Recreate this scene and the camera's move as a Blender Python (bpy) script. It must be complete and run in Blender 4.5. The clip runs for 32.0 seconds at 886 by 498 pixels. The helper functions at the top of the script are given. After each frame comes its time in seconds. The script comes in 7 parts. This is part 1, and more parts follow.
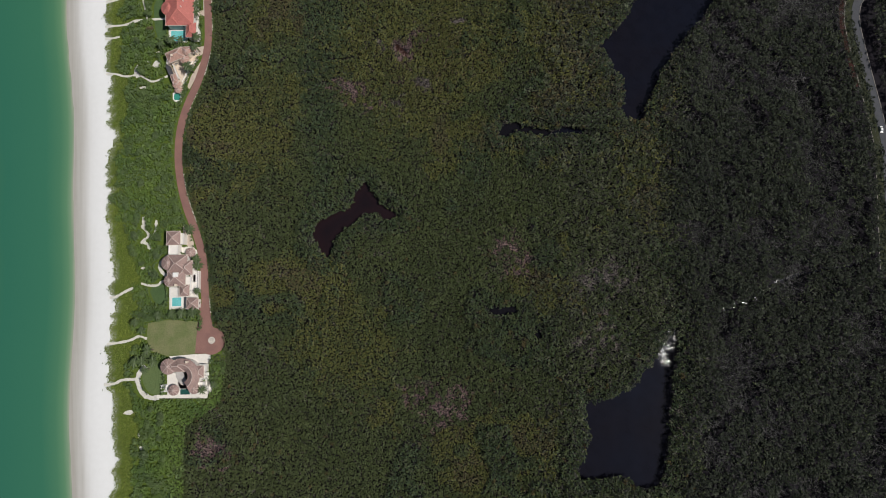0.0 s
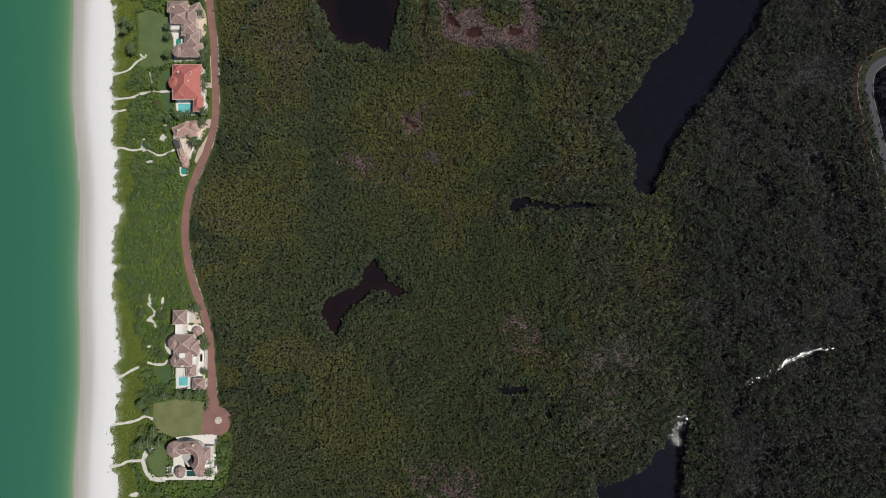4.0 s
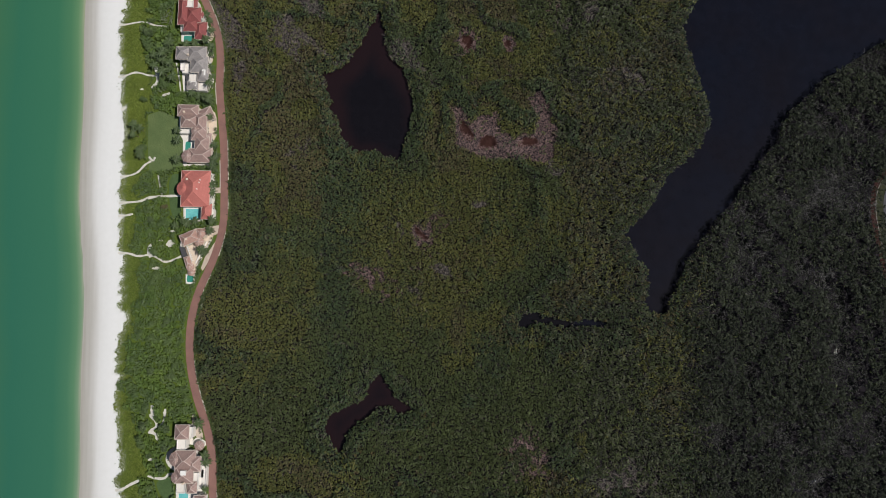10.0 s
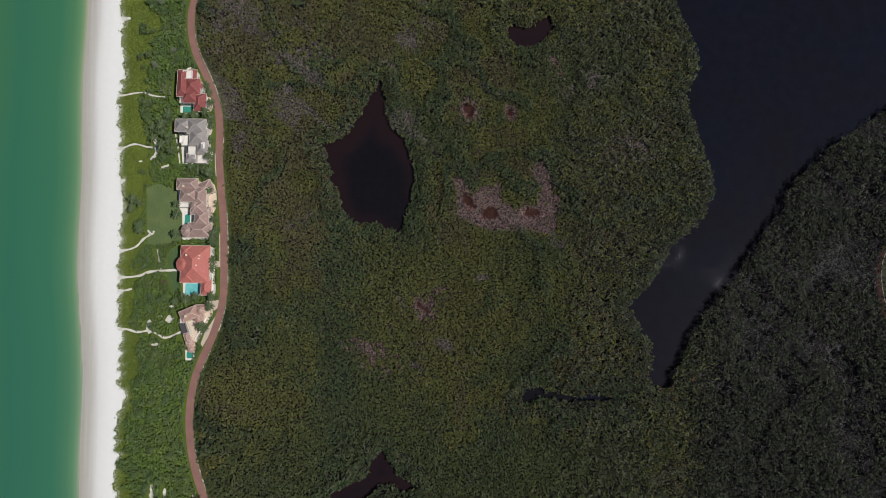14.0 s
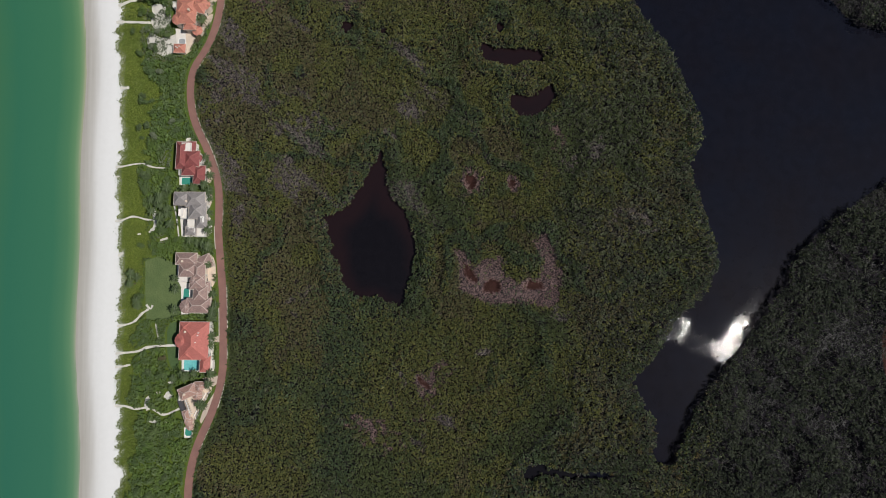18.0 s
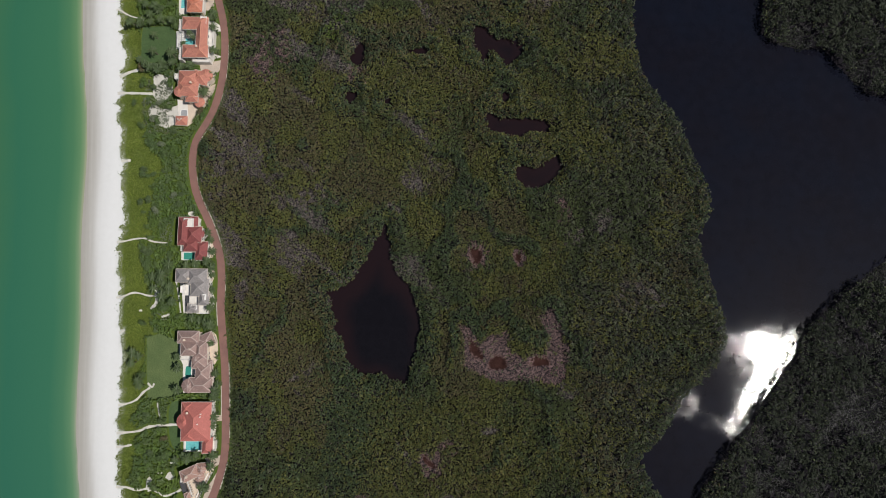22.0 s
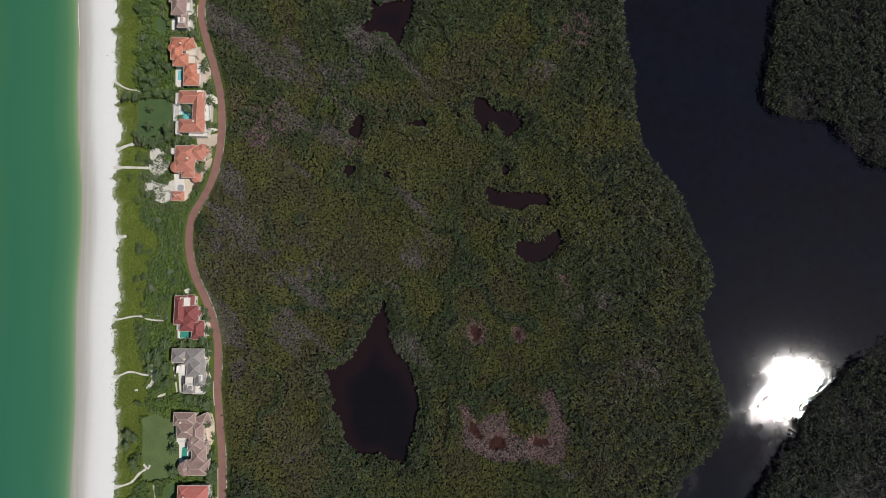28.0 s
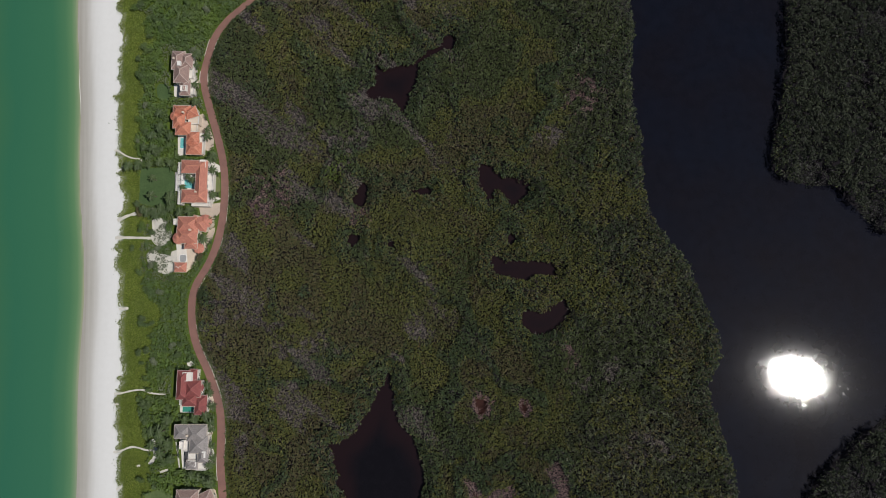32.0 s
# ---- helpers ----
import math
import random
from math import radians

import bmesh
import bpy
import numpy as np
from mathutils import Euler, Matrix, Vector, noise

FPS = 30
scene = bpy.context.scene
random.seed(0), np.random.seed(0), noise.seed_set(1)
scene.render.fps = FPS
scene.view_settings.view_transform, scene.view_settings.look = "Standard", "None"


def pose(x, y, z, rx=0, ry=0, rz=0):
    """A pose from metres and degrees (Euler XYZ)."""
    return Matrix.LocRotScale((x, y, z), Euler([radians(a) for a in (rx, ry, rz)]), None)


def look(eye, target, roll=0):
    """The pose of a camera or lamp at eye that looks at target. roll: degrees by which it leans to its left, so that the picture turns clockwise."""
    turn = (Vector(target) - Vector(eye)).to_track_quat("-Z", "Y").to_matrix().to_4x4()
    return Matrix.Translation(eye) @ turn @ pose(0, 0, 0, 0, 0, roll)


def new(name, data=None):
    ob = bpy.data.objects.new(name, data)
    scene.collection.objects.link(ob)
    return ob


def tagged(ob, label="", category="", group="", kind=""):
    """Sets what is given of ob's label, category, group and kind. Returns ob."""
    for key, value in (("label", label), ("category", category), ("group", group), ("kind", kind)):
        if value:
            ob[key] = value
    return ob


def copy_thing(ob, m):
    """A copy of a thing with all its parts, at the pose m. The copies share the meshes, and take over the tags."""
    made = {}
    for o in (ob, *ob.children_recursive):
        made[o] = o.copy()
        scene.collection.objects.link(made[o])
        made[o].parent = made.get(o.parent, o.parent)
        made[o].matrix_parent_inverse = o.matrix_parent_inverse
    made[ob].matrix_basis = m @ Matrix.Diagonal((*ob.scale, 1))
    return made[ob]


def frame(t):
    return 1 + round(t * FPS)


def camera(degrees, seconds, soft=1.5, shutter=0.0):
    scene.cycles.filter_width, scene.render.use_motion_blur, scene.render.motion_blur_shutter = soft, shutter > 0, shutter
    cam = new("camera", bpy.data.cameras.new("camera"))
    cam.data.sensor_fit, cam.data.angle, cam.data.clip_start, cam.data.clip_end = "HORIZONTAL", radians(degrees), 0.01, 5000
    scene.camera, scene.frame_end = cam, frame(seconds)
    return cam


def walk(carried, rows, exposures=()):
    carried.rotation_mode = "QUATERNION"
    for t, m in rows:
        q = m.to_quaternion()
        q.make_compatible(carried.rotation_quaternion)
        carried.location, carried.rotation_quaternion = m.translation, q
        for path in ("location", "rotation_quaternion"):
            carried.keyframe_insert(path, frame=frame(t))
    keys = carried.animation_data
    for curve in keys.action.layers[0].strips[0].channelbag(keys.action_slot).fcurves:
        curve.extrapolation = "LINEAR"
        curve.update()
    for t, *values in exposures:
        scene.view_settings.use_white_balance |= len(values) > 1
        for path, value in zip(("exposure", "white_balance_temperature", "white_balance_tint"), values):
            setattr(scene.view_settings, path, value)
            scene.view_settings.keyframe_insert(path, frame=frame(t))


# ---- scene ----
LAND = 1.0          # height of the built strip over the water
SUN_DIR = Vector((0.537, -0.088, 0.839)).normalized()

cam = camera(74.0, 32.0, soft=0.95)
ROWS = [
    (0.0, 0.07, 0.08, 364.19, -1.345),
    (0.5, -0.47, 5.98, 364.32, -1.279),
    (1.0, -0.84, 11.89, 364.45, -1.197),
    (1.5, -1.68, 18.16, 364.52, -1.225),
    (2.0, -2.39, 24.19, 364.56, -1.161),
    (2.5, -3.13, 30.36, 364.58, -1.157),
    (3.0, -3.56, 36.12, 364.83, -1.110),
    (3.5, -4.07, 42.04, 365.21, -1.158),
    (5.5, -5.66, 65.79, 365.85, -1.153),
    (6.0, -5.89, 71.81, 366.22, -1.101),
    (6.5, -6.06, 77.81, 366.38, -1.055),
    (7.0, -6.44, 83.67, 366.42, -1.002),
    (7.5, -6.71, 89.91, 366.54, -0.969),
    (8.0, -6.83, 95.74, 366.71, -0.991),
    (8.3, -6.93, 99.22, 366.73, -0.985),
    (8.4, -7.00, 100.40, 366.74, 0.335),
    (8.5, -7.04, 101.54, 366.75, 0.341),
    (9.0, -7.32, 107.24, 366.90, 0.404),
    (9.5, -7.91, 113.05, 367.14, 0.356),
    (10.0, -8.64, 118.86, 367.34, 0.410),
    (10.5, -9.45, 124.98, 367.55, 0.456),
    (11.0, -10.09, 130.85, 367.78, 0.466),
    (11.5, -10.34, 136.84, 368.03, 0.450),
    (12.0, -10.50, 142.33, 368.32, 0.400),
    (12.5, -10.62, 147.88, 368.50, 0.353),
    (13.0, -10.34, 153.42, 368.66, 0.377),
    (13.5, -10.32, 159.14, 368.75, 0.295),
    (14.0, -10.25, 164.75, 368.81, 0.278),
    (14.5, -10.10, 170.05, 369.03, 0.305),
    (16.5, -11.51, 193.45, 369.31, 0.276),
    (17.0, -11.59, 199.25, 369.66, 0.289),
    (17.5, -11.66, 204.95, 369.94, 0.285),
    (18.0, -11.42, 210.91, 370.05, 0.354),
    (18.5, -11.79, 216.65, 370.20, 0.345),
    (19.0, -12.15, 222.54, 370.34, 0.352),
    (19.5, -12.61, 228.35, 370.46, 0.327),
    (20.0, -13.19, 234.23, 370.46, 0.381),
    (20.5, -13.79, 240.00, 370.43, 0.393),
    (21.0, -14.29, 246.16, 370.44, 0.379),
    (21.5, -14.60, 252.00, 370.50, 0.371),
    (22.0, -14.88, 258.24, 370.64, 0.374),
    (22.5, -14.89, 264.21, 370.85, 0.393),
    (23.0, -14.94, 270.17, 370.93, 0.379),
    (23.5, -14.91, 276.03, 371.11, 0.342),
    (24.0, -14.98, 282.05, 371.38, 0.315),
    (24.5, -15.27, 288.70, 371.72, 0.365),
    (25.0, -15.39, 294.21, 372.14, 0.397),
    (25.5, -15.56, 296.83, 372.09, 0.392),
    (27.5, -13.93, 302.48, 372.04, 0.405),
    (28.0, -14.69, 306.51, 372.03, 0.412),
    (28.5, -16.15, 310.92, 371.89, 0.436),
    (29.0, -17.31, 316.13, 372.00, 0.386),
    (29.5, -18.24, 321.52, 372.12, 0.366),
    (30.0, -18.71, 327.21, 372.29, 0.388),
    (30.5, -18.84, 332.74, 372.52, 0.393),
    (31.0, -18.84, 338.41, 372.59, 0.420),
    (31.5, -18.60, 343.82, 372.70, 0.380),
    (32.0, -18.31, 351.10, 372.83, 0.411),
]
walk(cam, [(t, pose(x, y, z, 6.200, -2.050, yaw)) for t, x, y, z, yaw in ROWS],
     exposures=((0.0, -0.4), (14.0, -0.4), (22.0, -0.40), (27.0, -0.43), (31.0, -0.48), (32.0, -0.58)))

# ---------------------------------------------------------------- light
world = bpy.data.worlds.new("sky")
scene.world = world
world.use_nodes = True
wn = world.node_tree.nodes
sky = wn.new("ShaderNodeTexSky")
sky.sky_type = "NISHITA"
sky.sun_disc = False
sky.sun_elevation = math.asin(SUN_DIR.z)
sky.sun_rotation = math.atan2(SUN_DIR.x, SUN_DIR.y)
wn["Background"].inputs["Strength"].default_value = 0.05
world.node_tree.links.new(sky.outputs[0], wn["Background"].inputs["Color"])
sun = new("sun", bpy.data.lights.new("sun", "SUN"))
sun.data.energy, sun.data.angle, sun.data.color = 5.0, radians(0.53), (1.0, 0.965, 0.91)
sun.matrix_world = look(SUN_DIR * 900, (0, 0, 0))


# ---------------------------------------------------------------- numpy helpers
def vnoise(x, y, size, seed):
    """Smooth value noise, 0 to 1."""
    tab = np.random.RandomState(seed).rand(128, 128)
    u, v = np.asarray(x) / size + 1000.37, np.asarray(y) / size + 1000.71
    i, j = np.floor(u).astype(int), np.floor(v).astype(int)
    a, b = u - i, v - j
    a, b = a * a * (3 - 2 * a), b * b * (3 - 2 * b)
    i0, i1, j0, j1 = i % 128, (i + 1) % 128, j % 128, (j + 1) % 128
    return (tab[i0, j0] * (1 - a) + tab[i1, j0] * a) * (1 - b) + (tab[i0, j1] * (1 - a) + tab[i1, j1] * a) * b


def fnoise(x, y, size, seed):
    return 0.55 * vnoise(x, y, size, seed) + 0.3 * vnoise(x, y, size * 0.45, seed + 1) + 0.15 * vnoise(x, y, size * 0.2, seed + 2)


def cells(x, y, size, seed):
    """Distance to the nearest jittered cell centre, in cells, and that cell's own random number."""
    r = np.random.RandomState(seed)
    jx, jy, own = r.rand(128, 128), r.rand(128, 128), r.rand(128, 128)
    u, v = x / size + 1000.0, y / size + 1000.0
    i, j = np.floor(u).astype(int), np.floor(v).astype(int)
    best, who = np.full(u.shape, 9.0), np.zeros(u.shape)
    cx, cy = np.zeros(u.shape), np.zeros(u.shape)
    for di in (-1, 0, 1):
        for dj in (-1, 0, 1):
            a, b = (i + di) % 128, (j + dj) % 128
            px, py = i + di + jx[a, b], j + dj + jy[a, b]
            d = np.hypot(u - px, v - py)
            m = d < best
            best, who = np.where(m, d, best), np.where(m, own[a, b], who)
            cx, cy = np.where(m, u - px, cx), np.where(m, v - py, cy)
    return best, who, cx, cy


def chaikin(pts, n=2, closed=True):
    p = np.array(pts, float)
    for _ in range(n):
        q = np.roll(p, -1, 0)
        a, b = 0.75 * p + 0.25 * q, 0.25 * p + 0.75 * q
        out = np.stack([a, b], 1).reshape(-1, 2)
        p = out if closed else np.vstack([p[:1], out[:-2], p[-1:]])
    return p


def seg_dist(x, y, pts, closed=False):
    p = np.array(pts, float)
    q = np.roll(p, -1, 0) if closed else p[1:]
    p = p if closed else p[:-1]
    best = np.full(np.shape(x), 1e9)
    for (ax, ay), (bx, by) in zip(p, q):
        dx, dy = bx - ax, by - ay
        t = np.clip(((x - ax) * dx + (y - ay) * dy) / (dx * dx + dy * dy + 1e-9), 0, 1)
        best = np.minimum(best, np.hypot(x - ax - t * dx, y - ay - t * dy))
    return best


def inside(x, y, pts):
    p = np.array(pts, float)
    q = np.roll(p, -1, 0)
    odd = np.zeros(np.shape(x), bool)
    for (ax, ay), (bx, by) in zip(p, q):
        if ay != by:
            odd ^= ((ay > y) != (by > y)) & (x < (bx - ax) * (y - ay) / (by - ay) + ax)
    return odd


def shore(y):
    """x of the sea's edge."""
    y = np.asarray(y, float)
    yc = np.clip(y, -300, 800)
    return -209.6 - 0.048 * yc - 0.000022 * yc * yc + 1.6 * np.sin(yc / 47.0) + 0.9 * np.sin(yc / 19.0 + 1)


def scrub_edge(y):
    """x at which the dune plants begin."""
    y = np.asarray(y, float)
    yc = np.clip(y, -300, 800)
    return -186.3 - 0.043 * yc - 0.000026 * yc * yc + 1.3 * np.sin(yc / 16.0) + 5.0 * (vnoise(yc * 0, yc, 6.0, 5) - 0.5) + 3.6 * (vnoise(yc * 0, yc, 2.4, 6) - 0.5)


# ---------------------------------------------------------------- plan
BRICK_ROAD = [(-126.9, -14.2), (-130, 1.1), (-131.6, 14.8), (-132, 32.1), (-136.3, 49.7), (-144.9, 71), (-149.3, 92.5), (-149.6, 112),
              (-146.2, 130), (-137.1, 151), (-132.2, 171.4), (-132.7, 189), (-133.5, 206.7), (-134.7, 224.6), (-137, 242.7), (-139.3,
              262), (-139.2, 279.6), (-141.1, 295), (-148.5, 314), (-157.7, 331), (-161.4, 349), (-160.4, 365.5), (-154.1, 376.2),
              (-149, 386.9), (-144.9, 404.9), (-143.9, 423.1), (-144.9, 441.4), (-149.5, 459.9), (-155.5, 478.5), (-161.1, 497.3),
              (-161, 506.8), (-158.6, 516.4), (-156.2, 528), (-148.3, 540.5), (-136, 552), (-127.1, 560.1), (-111.4, 590), (-103.4,
              640), (-99.4, 720)]
ROUND = (-127.2, -13.8, 8.2)
EAST_ROAD = [(300, 20), (305.1, 99.0), (303.0, 115.4), (301.1, 129.6), (298.5, 145.0), (296.2, 160.6), (294.2, 174.4), (292.7, 186.2), (294.3, 198.2),
             (299.5, 205.5), (308, 210), (325, 213), (360, 213)]
WEST_SHORE = [
    (113, 720), (116, 620), (116.6, 562), (121.6, 538), (117.2, 515), (118.2, 484), (125.2, 465), (121.0, 449), (127.0, 416), (138, 397), (150.5, 386.5), (153.6, 372),
    (160.5, 356), (169.5, 337), (167, 319), (158.5, 304.5), (166, 287), (170, 267), (176.5, 250.5), (172.5, 230), (161, 218.5), (146.0, 207.4), (141.4, 197),
    (135.5, 186.5), (117.4, 172.5), (122.4, 159.0), (133.0, 145.0), (129.5, 120.0),
]
EAST_SHORE = [
    (143.5, 118.0), (148.4, 130), (156.4, 148), (171, 169.5), (189.2, 189.7), (204.9, 211.0), (220.7, 231), (226.4, 247), (240.0, 258.3), (257.3, 275.5), (278.0, 287.4),
    (300, 302), (340, 318), (420, 330), (420, 398), (340, 402), (288, 402), (267, 419), (257, 437), (231, 437), (212.5, 444), (211.5, 459), (219.0, 486), (228, 541),
    (226, 566), (230, 640), (235, 720),
]
LAGOON = WEST_SHORE + EAST_SHORE
BOOT_POND = [
    (-36.1, 81.4), (-32.6, 80.7), (-28.2, 74.3), (-23.0, 67.2), (-14.4, 62.9), (-13.8, 59.4), (-21.4, 58.2), (-26.6, 60.3), (-31.0, 62.1), (-38.6, 58.8), (-45.5, 54.8),
    (-50.7, 49.7), (-54.1, 43.6), (-55.1, 35.1), (-58.5, 35.2), (-60.9, 42.0), (-64.7, 46.5), (-65.4, 52.4), (-62.7, 58.5), (-52.4, 60.8), (-45.5, 65.2), (-40.3, 71.0),
    (-37.8, 77.9),
]
LARGE_POND = [
    (-37.9, 319.1), (-35.8, 302.8), (-33.4, 284.1), (-21.6, 276.4), (-17.9, 265.8), (-16.0, 249.9), (-17.6, 236.6), (-20.9, 221.4), (-24.6, 214.8), (-30.9, 218.6),
    (-41.4, 222.3), (-50.4, 219.8), (-58.4, 225.0), (-64.0, 241.5), (-69.6, 254.7), (-73.0, 266.3), (-74.6, 271.6), (-64.8, 273.1), (-57.0, 281.0), (-50.8, 289.3),
    (-45.0, 300.2), (-41.3, 311.1),
]
FORKED_POND = [
    (20.4, 449.3), (26.6, 443.4), (32.4, 439.0), (41.2, 439.1), (48.9, 436.3), (50.3, 429.9), (45.9, 423.9), (39.7, 419.3), (33.8, 426.7), (29.5, 431.4), (25.1, 422.1),
    (18.9, 429.4), (16.7, 440.2),
]
NOTCHED_POND = [
    (27.9, 389.0), (35.1, 384.8), (47.0, 383.5), (55.7, 385.7), (66.2, 382.6), (68.3, 377.9), (61.8, 374.6), (52.7, 375.5), (46.9, 371.5), (37.9, 374.3), (29.3, 374.2),
    (26.4, 381.0),
]
BEAN_POND = [
    (45.3, 352.5), (51.1, 353.9), (58.2, 351.1), (67.3, 357.0), (71.0, 361.7), (73.1, 357.0), (75.5, 351.3), (68.6, 345.5), (62.7, 339.4), (53.8, 337.6), (46.7, 341.1),
]
DROP_POOL = [
    (-60.8, 431.4), (-55.1, 433.7), (-52.4, 426.7), (-56.2, 419.3), (-60.5, 417.8), (-62.8, 423.6),
]
SLIT_POOL = [
    (-28.7, 429.4), (-13.9, 431.5), (-12.4, 427.4), (-23.9, 426.5),
]
ROUND_POOL = [
    (-64.4, 401.3), (-60.1, 399.9), (-58.6, 397.0), (-62.8, 392.2), (-66.0, 395.4),
]
CORNER_POOL = [
    (-41.7, 393.4), (-35.8, 397.0), (-35.3, 390.2),
]
EAST_POOL = [
    (34.8, 402.2), (41.3, 400.8), (38.4, 394.3),
]
NORTH_POND = [
    (-51.9, 512.5), (-40.8, 508.9), (-29.9, 513.0), (-21.8, 514.0), (-24.2, 498.6), (-28.8, 485.2), (-32.3, 478.7), (-36.8, 487.0), (-44.2, 490.6), (-55.8, 489.6),
    (-53.4, 498.0), (-48.8, 503.8),
]
NORTH_POOL = [
    (-6.1, 534.5), (3.3, 533.9), (2.2, 525.4), (-4.9, 524.4),
]
REED_CHANNEL = [
    (50.6, 115.2), (59.6, 120.1), (66.7, 117.8), (80.8, 114.4), (98.6, 114.9), (110.4, 112.9), (98.4, 110.2), (80.6, 111.6), (66.5, 113.9), (52.9, 110.2),
]
SOUTH_SLIT = [
    (35.9, 3.7), (46.2, 2.1), (58.8, 2.8), (57.3, -1.3), (46.1, -2.0), (38.6, 0.2),
]
SOUTH_POOL = [
    (66.0, -9.7), (72.1, -12.9), (74.0, -18.1), (69.8, -17.3),
]
SOUTH_EAST_POND = [
    (160.0, -5.8), (146.3, -26.1), (138.6, -36.1), (125.6, -49.3), (107.9, -56.2), (96.5, -55.9), (100.3, -81.9), (89.5, -100.5), (103.8, -101.6), (117.6, -98.8),
    (127.4, -106.3), (139.3, -108.7), (145.4, -93.2), (151.5, -53.4), (154.6, -33.2),
]
WOOD_POOL = [(252.2, 95.0), (255.6, 94.2), (257.0, 97.8), (253.2, 99.2)]
PONDS = [BOOT_POND, LARGE_POND, FORKED_POND, NOTCHED_POND, BEAN_POND, DROP_POOL, SLIT_POOL, ROUND_POOL, CORNER_POOL, EAST_POOL, NORTH_POND, NORTH_POOL, REED_CHANNEL, SOUTH_SLIT, SOUTH_POOL, SOUTH_EAST_POND, WOOD_POOL]
WATERS = [chaikin(LAGOON, 1)] + [chaikin(p, 1) for p in PONDS]
NORTH_CHANNEL = [(-27, 511), (-23.1, 514.7), (-14.7, 521.7), (-7.2, 525.3), (-0.7, 530.0)]
NORTH_TAIL = [(-47, 503), (-50.1, 514.0), (-47.5, 520.0)]
# dying mangroves round bare red mud
DEAD_FLAT = [
    (10.0, 249.6), (16.3, 248.8), (19.3, 239.9), (27.8, 245.3), (38.6, 246.3), (40.6, 233.8), (49.1, 229.0), (61.7, 233.7), (65.0, 243.9), (58.7, 256.4),
    (65.6, 261.9), (70.6, 253.8), (72.6, 246.6), (77.4, 232.4), (74.4, 219.9), (65.0, 214.2), (49.1, 217.7), (31.3, 214.9), (20.7, 221.0), (11.9, 228.3),
]
MUD_FLATS = [
    [(14.1, 243.6), (18.2, 240.0), (21.8, 236.5), (23.6, 230.3), (19.1, 229.3), (15.2, 234.6)],
    [(27.1, 227.6), (30.7, 233.0), (37.0, 231.3), (38.7, 225.9), (34.3, 223.3), (26.2, 224.1)],
    [(51.3, 227.8), (58.5, 232.7), (64.7, 230.6), (65.6, 225.3), (60.2, 226.6), (53.9, 225.2)],
    [(14.4, 297.8), (20.6, 300.4), (23.7, 294.8), (20.6, 288.0), (16.3, 289.8)],
    [(43.0, 296.9), (47.3, 297.0), (48.2, 292.6), (45.6, 288.9), (43.2, 293.2)],
    [(-14.0, 171.3), (-11.5, 172.4), (-8.4, 168.4), (-4.6, 165.5), (-7.2, 164.0), (-11.4, 166.6)],
]
# a tidal creek under the trees of the south-east
SIDE_CREEK = [(174.2, 60.5), (180.0, 51.3), (187.7, 32.8), (194.3, 25.4), (200.8, 16.0)]
CREEK = [(188.6, -2.1), (199.6, 1.1), (208.8, 3.7), (216.5, 8.5), (224.2, 14.0), (235.4, 17.6), (249.0, 20.5), (276.7, 23.7), (340, 62)]


def water_depth(x, y):
    """Signed distance to inland water: positive inside."""
    best = np.full(np.shape(x), -99.0)
    for n, p in enumerate(WATERS):
        lo, hi = p.min(0) - 14, p.max(0) + 14
        m = (x > lo[0]) & (x < hi[0]) & (y > lo[1]) & (y < hi[1])
        if m.any():
            d = seg_dist(x[m], y[m], p, True) * np.where(inside(x[m], y[m], p), 1, -1)
            best[m] = np.maximum(best[m], d + (0.9 if n else 0.0))
    best = best + 2.4 * (vnoise(x, y, 6.0, 11) - 0.5) + 1.4 * (vnoise(x, y, 2.6, 12) - 0.5)
    for line, half in ((NORTH_CHANNEL, 2.4), (NORTH_TAIL, 1.8)):
        best = np.maximum(best, half + 1.4 * (vnoise(x, y, 5.0, 16) - 0.5) - seg_dist(x, y, line))
    best = np.maximum(best, 0.7 + 1.6 * (vnoise(x, y, 4.0, 15) - 0.5) - seg_dist(x, y, SIDE_CREEK))
    return np.maximum(best, 1.5 + 1.0 * (vnoise(x, y, 6.0, 13) - 0.5) - seg_dist(x, y, CREEK))


ROAD_LINE = chaikin(BRICK_ROAD, 2, False)
EAST_LINE = chaikin(EAST_ROAD, 2, False)
road_y = np.array(sorted((p[1], p[0]) for p in ROAD_LINE if p[1] > -15))


def road_x(y):
    """x of the brick road, carried on past its end."""
    return np.interp(y, np.r_[-300, -64, -50, -22, road_y[:, 0]], np.r_[-148, -146, -126, -122, road_y[:, 1]])


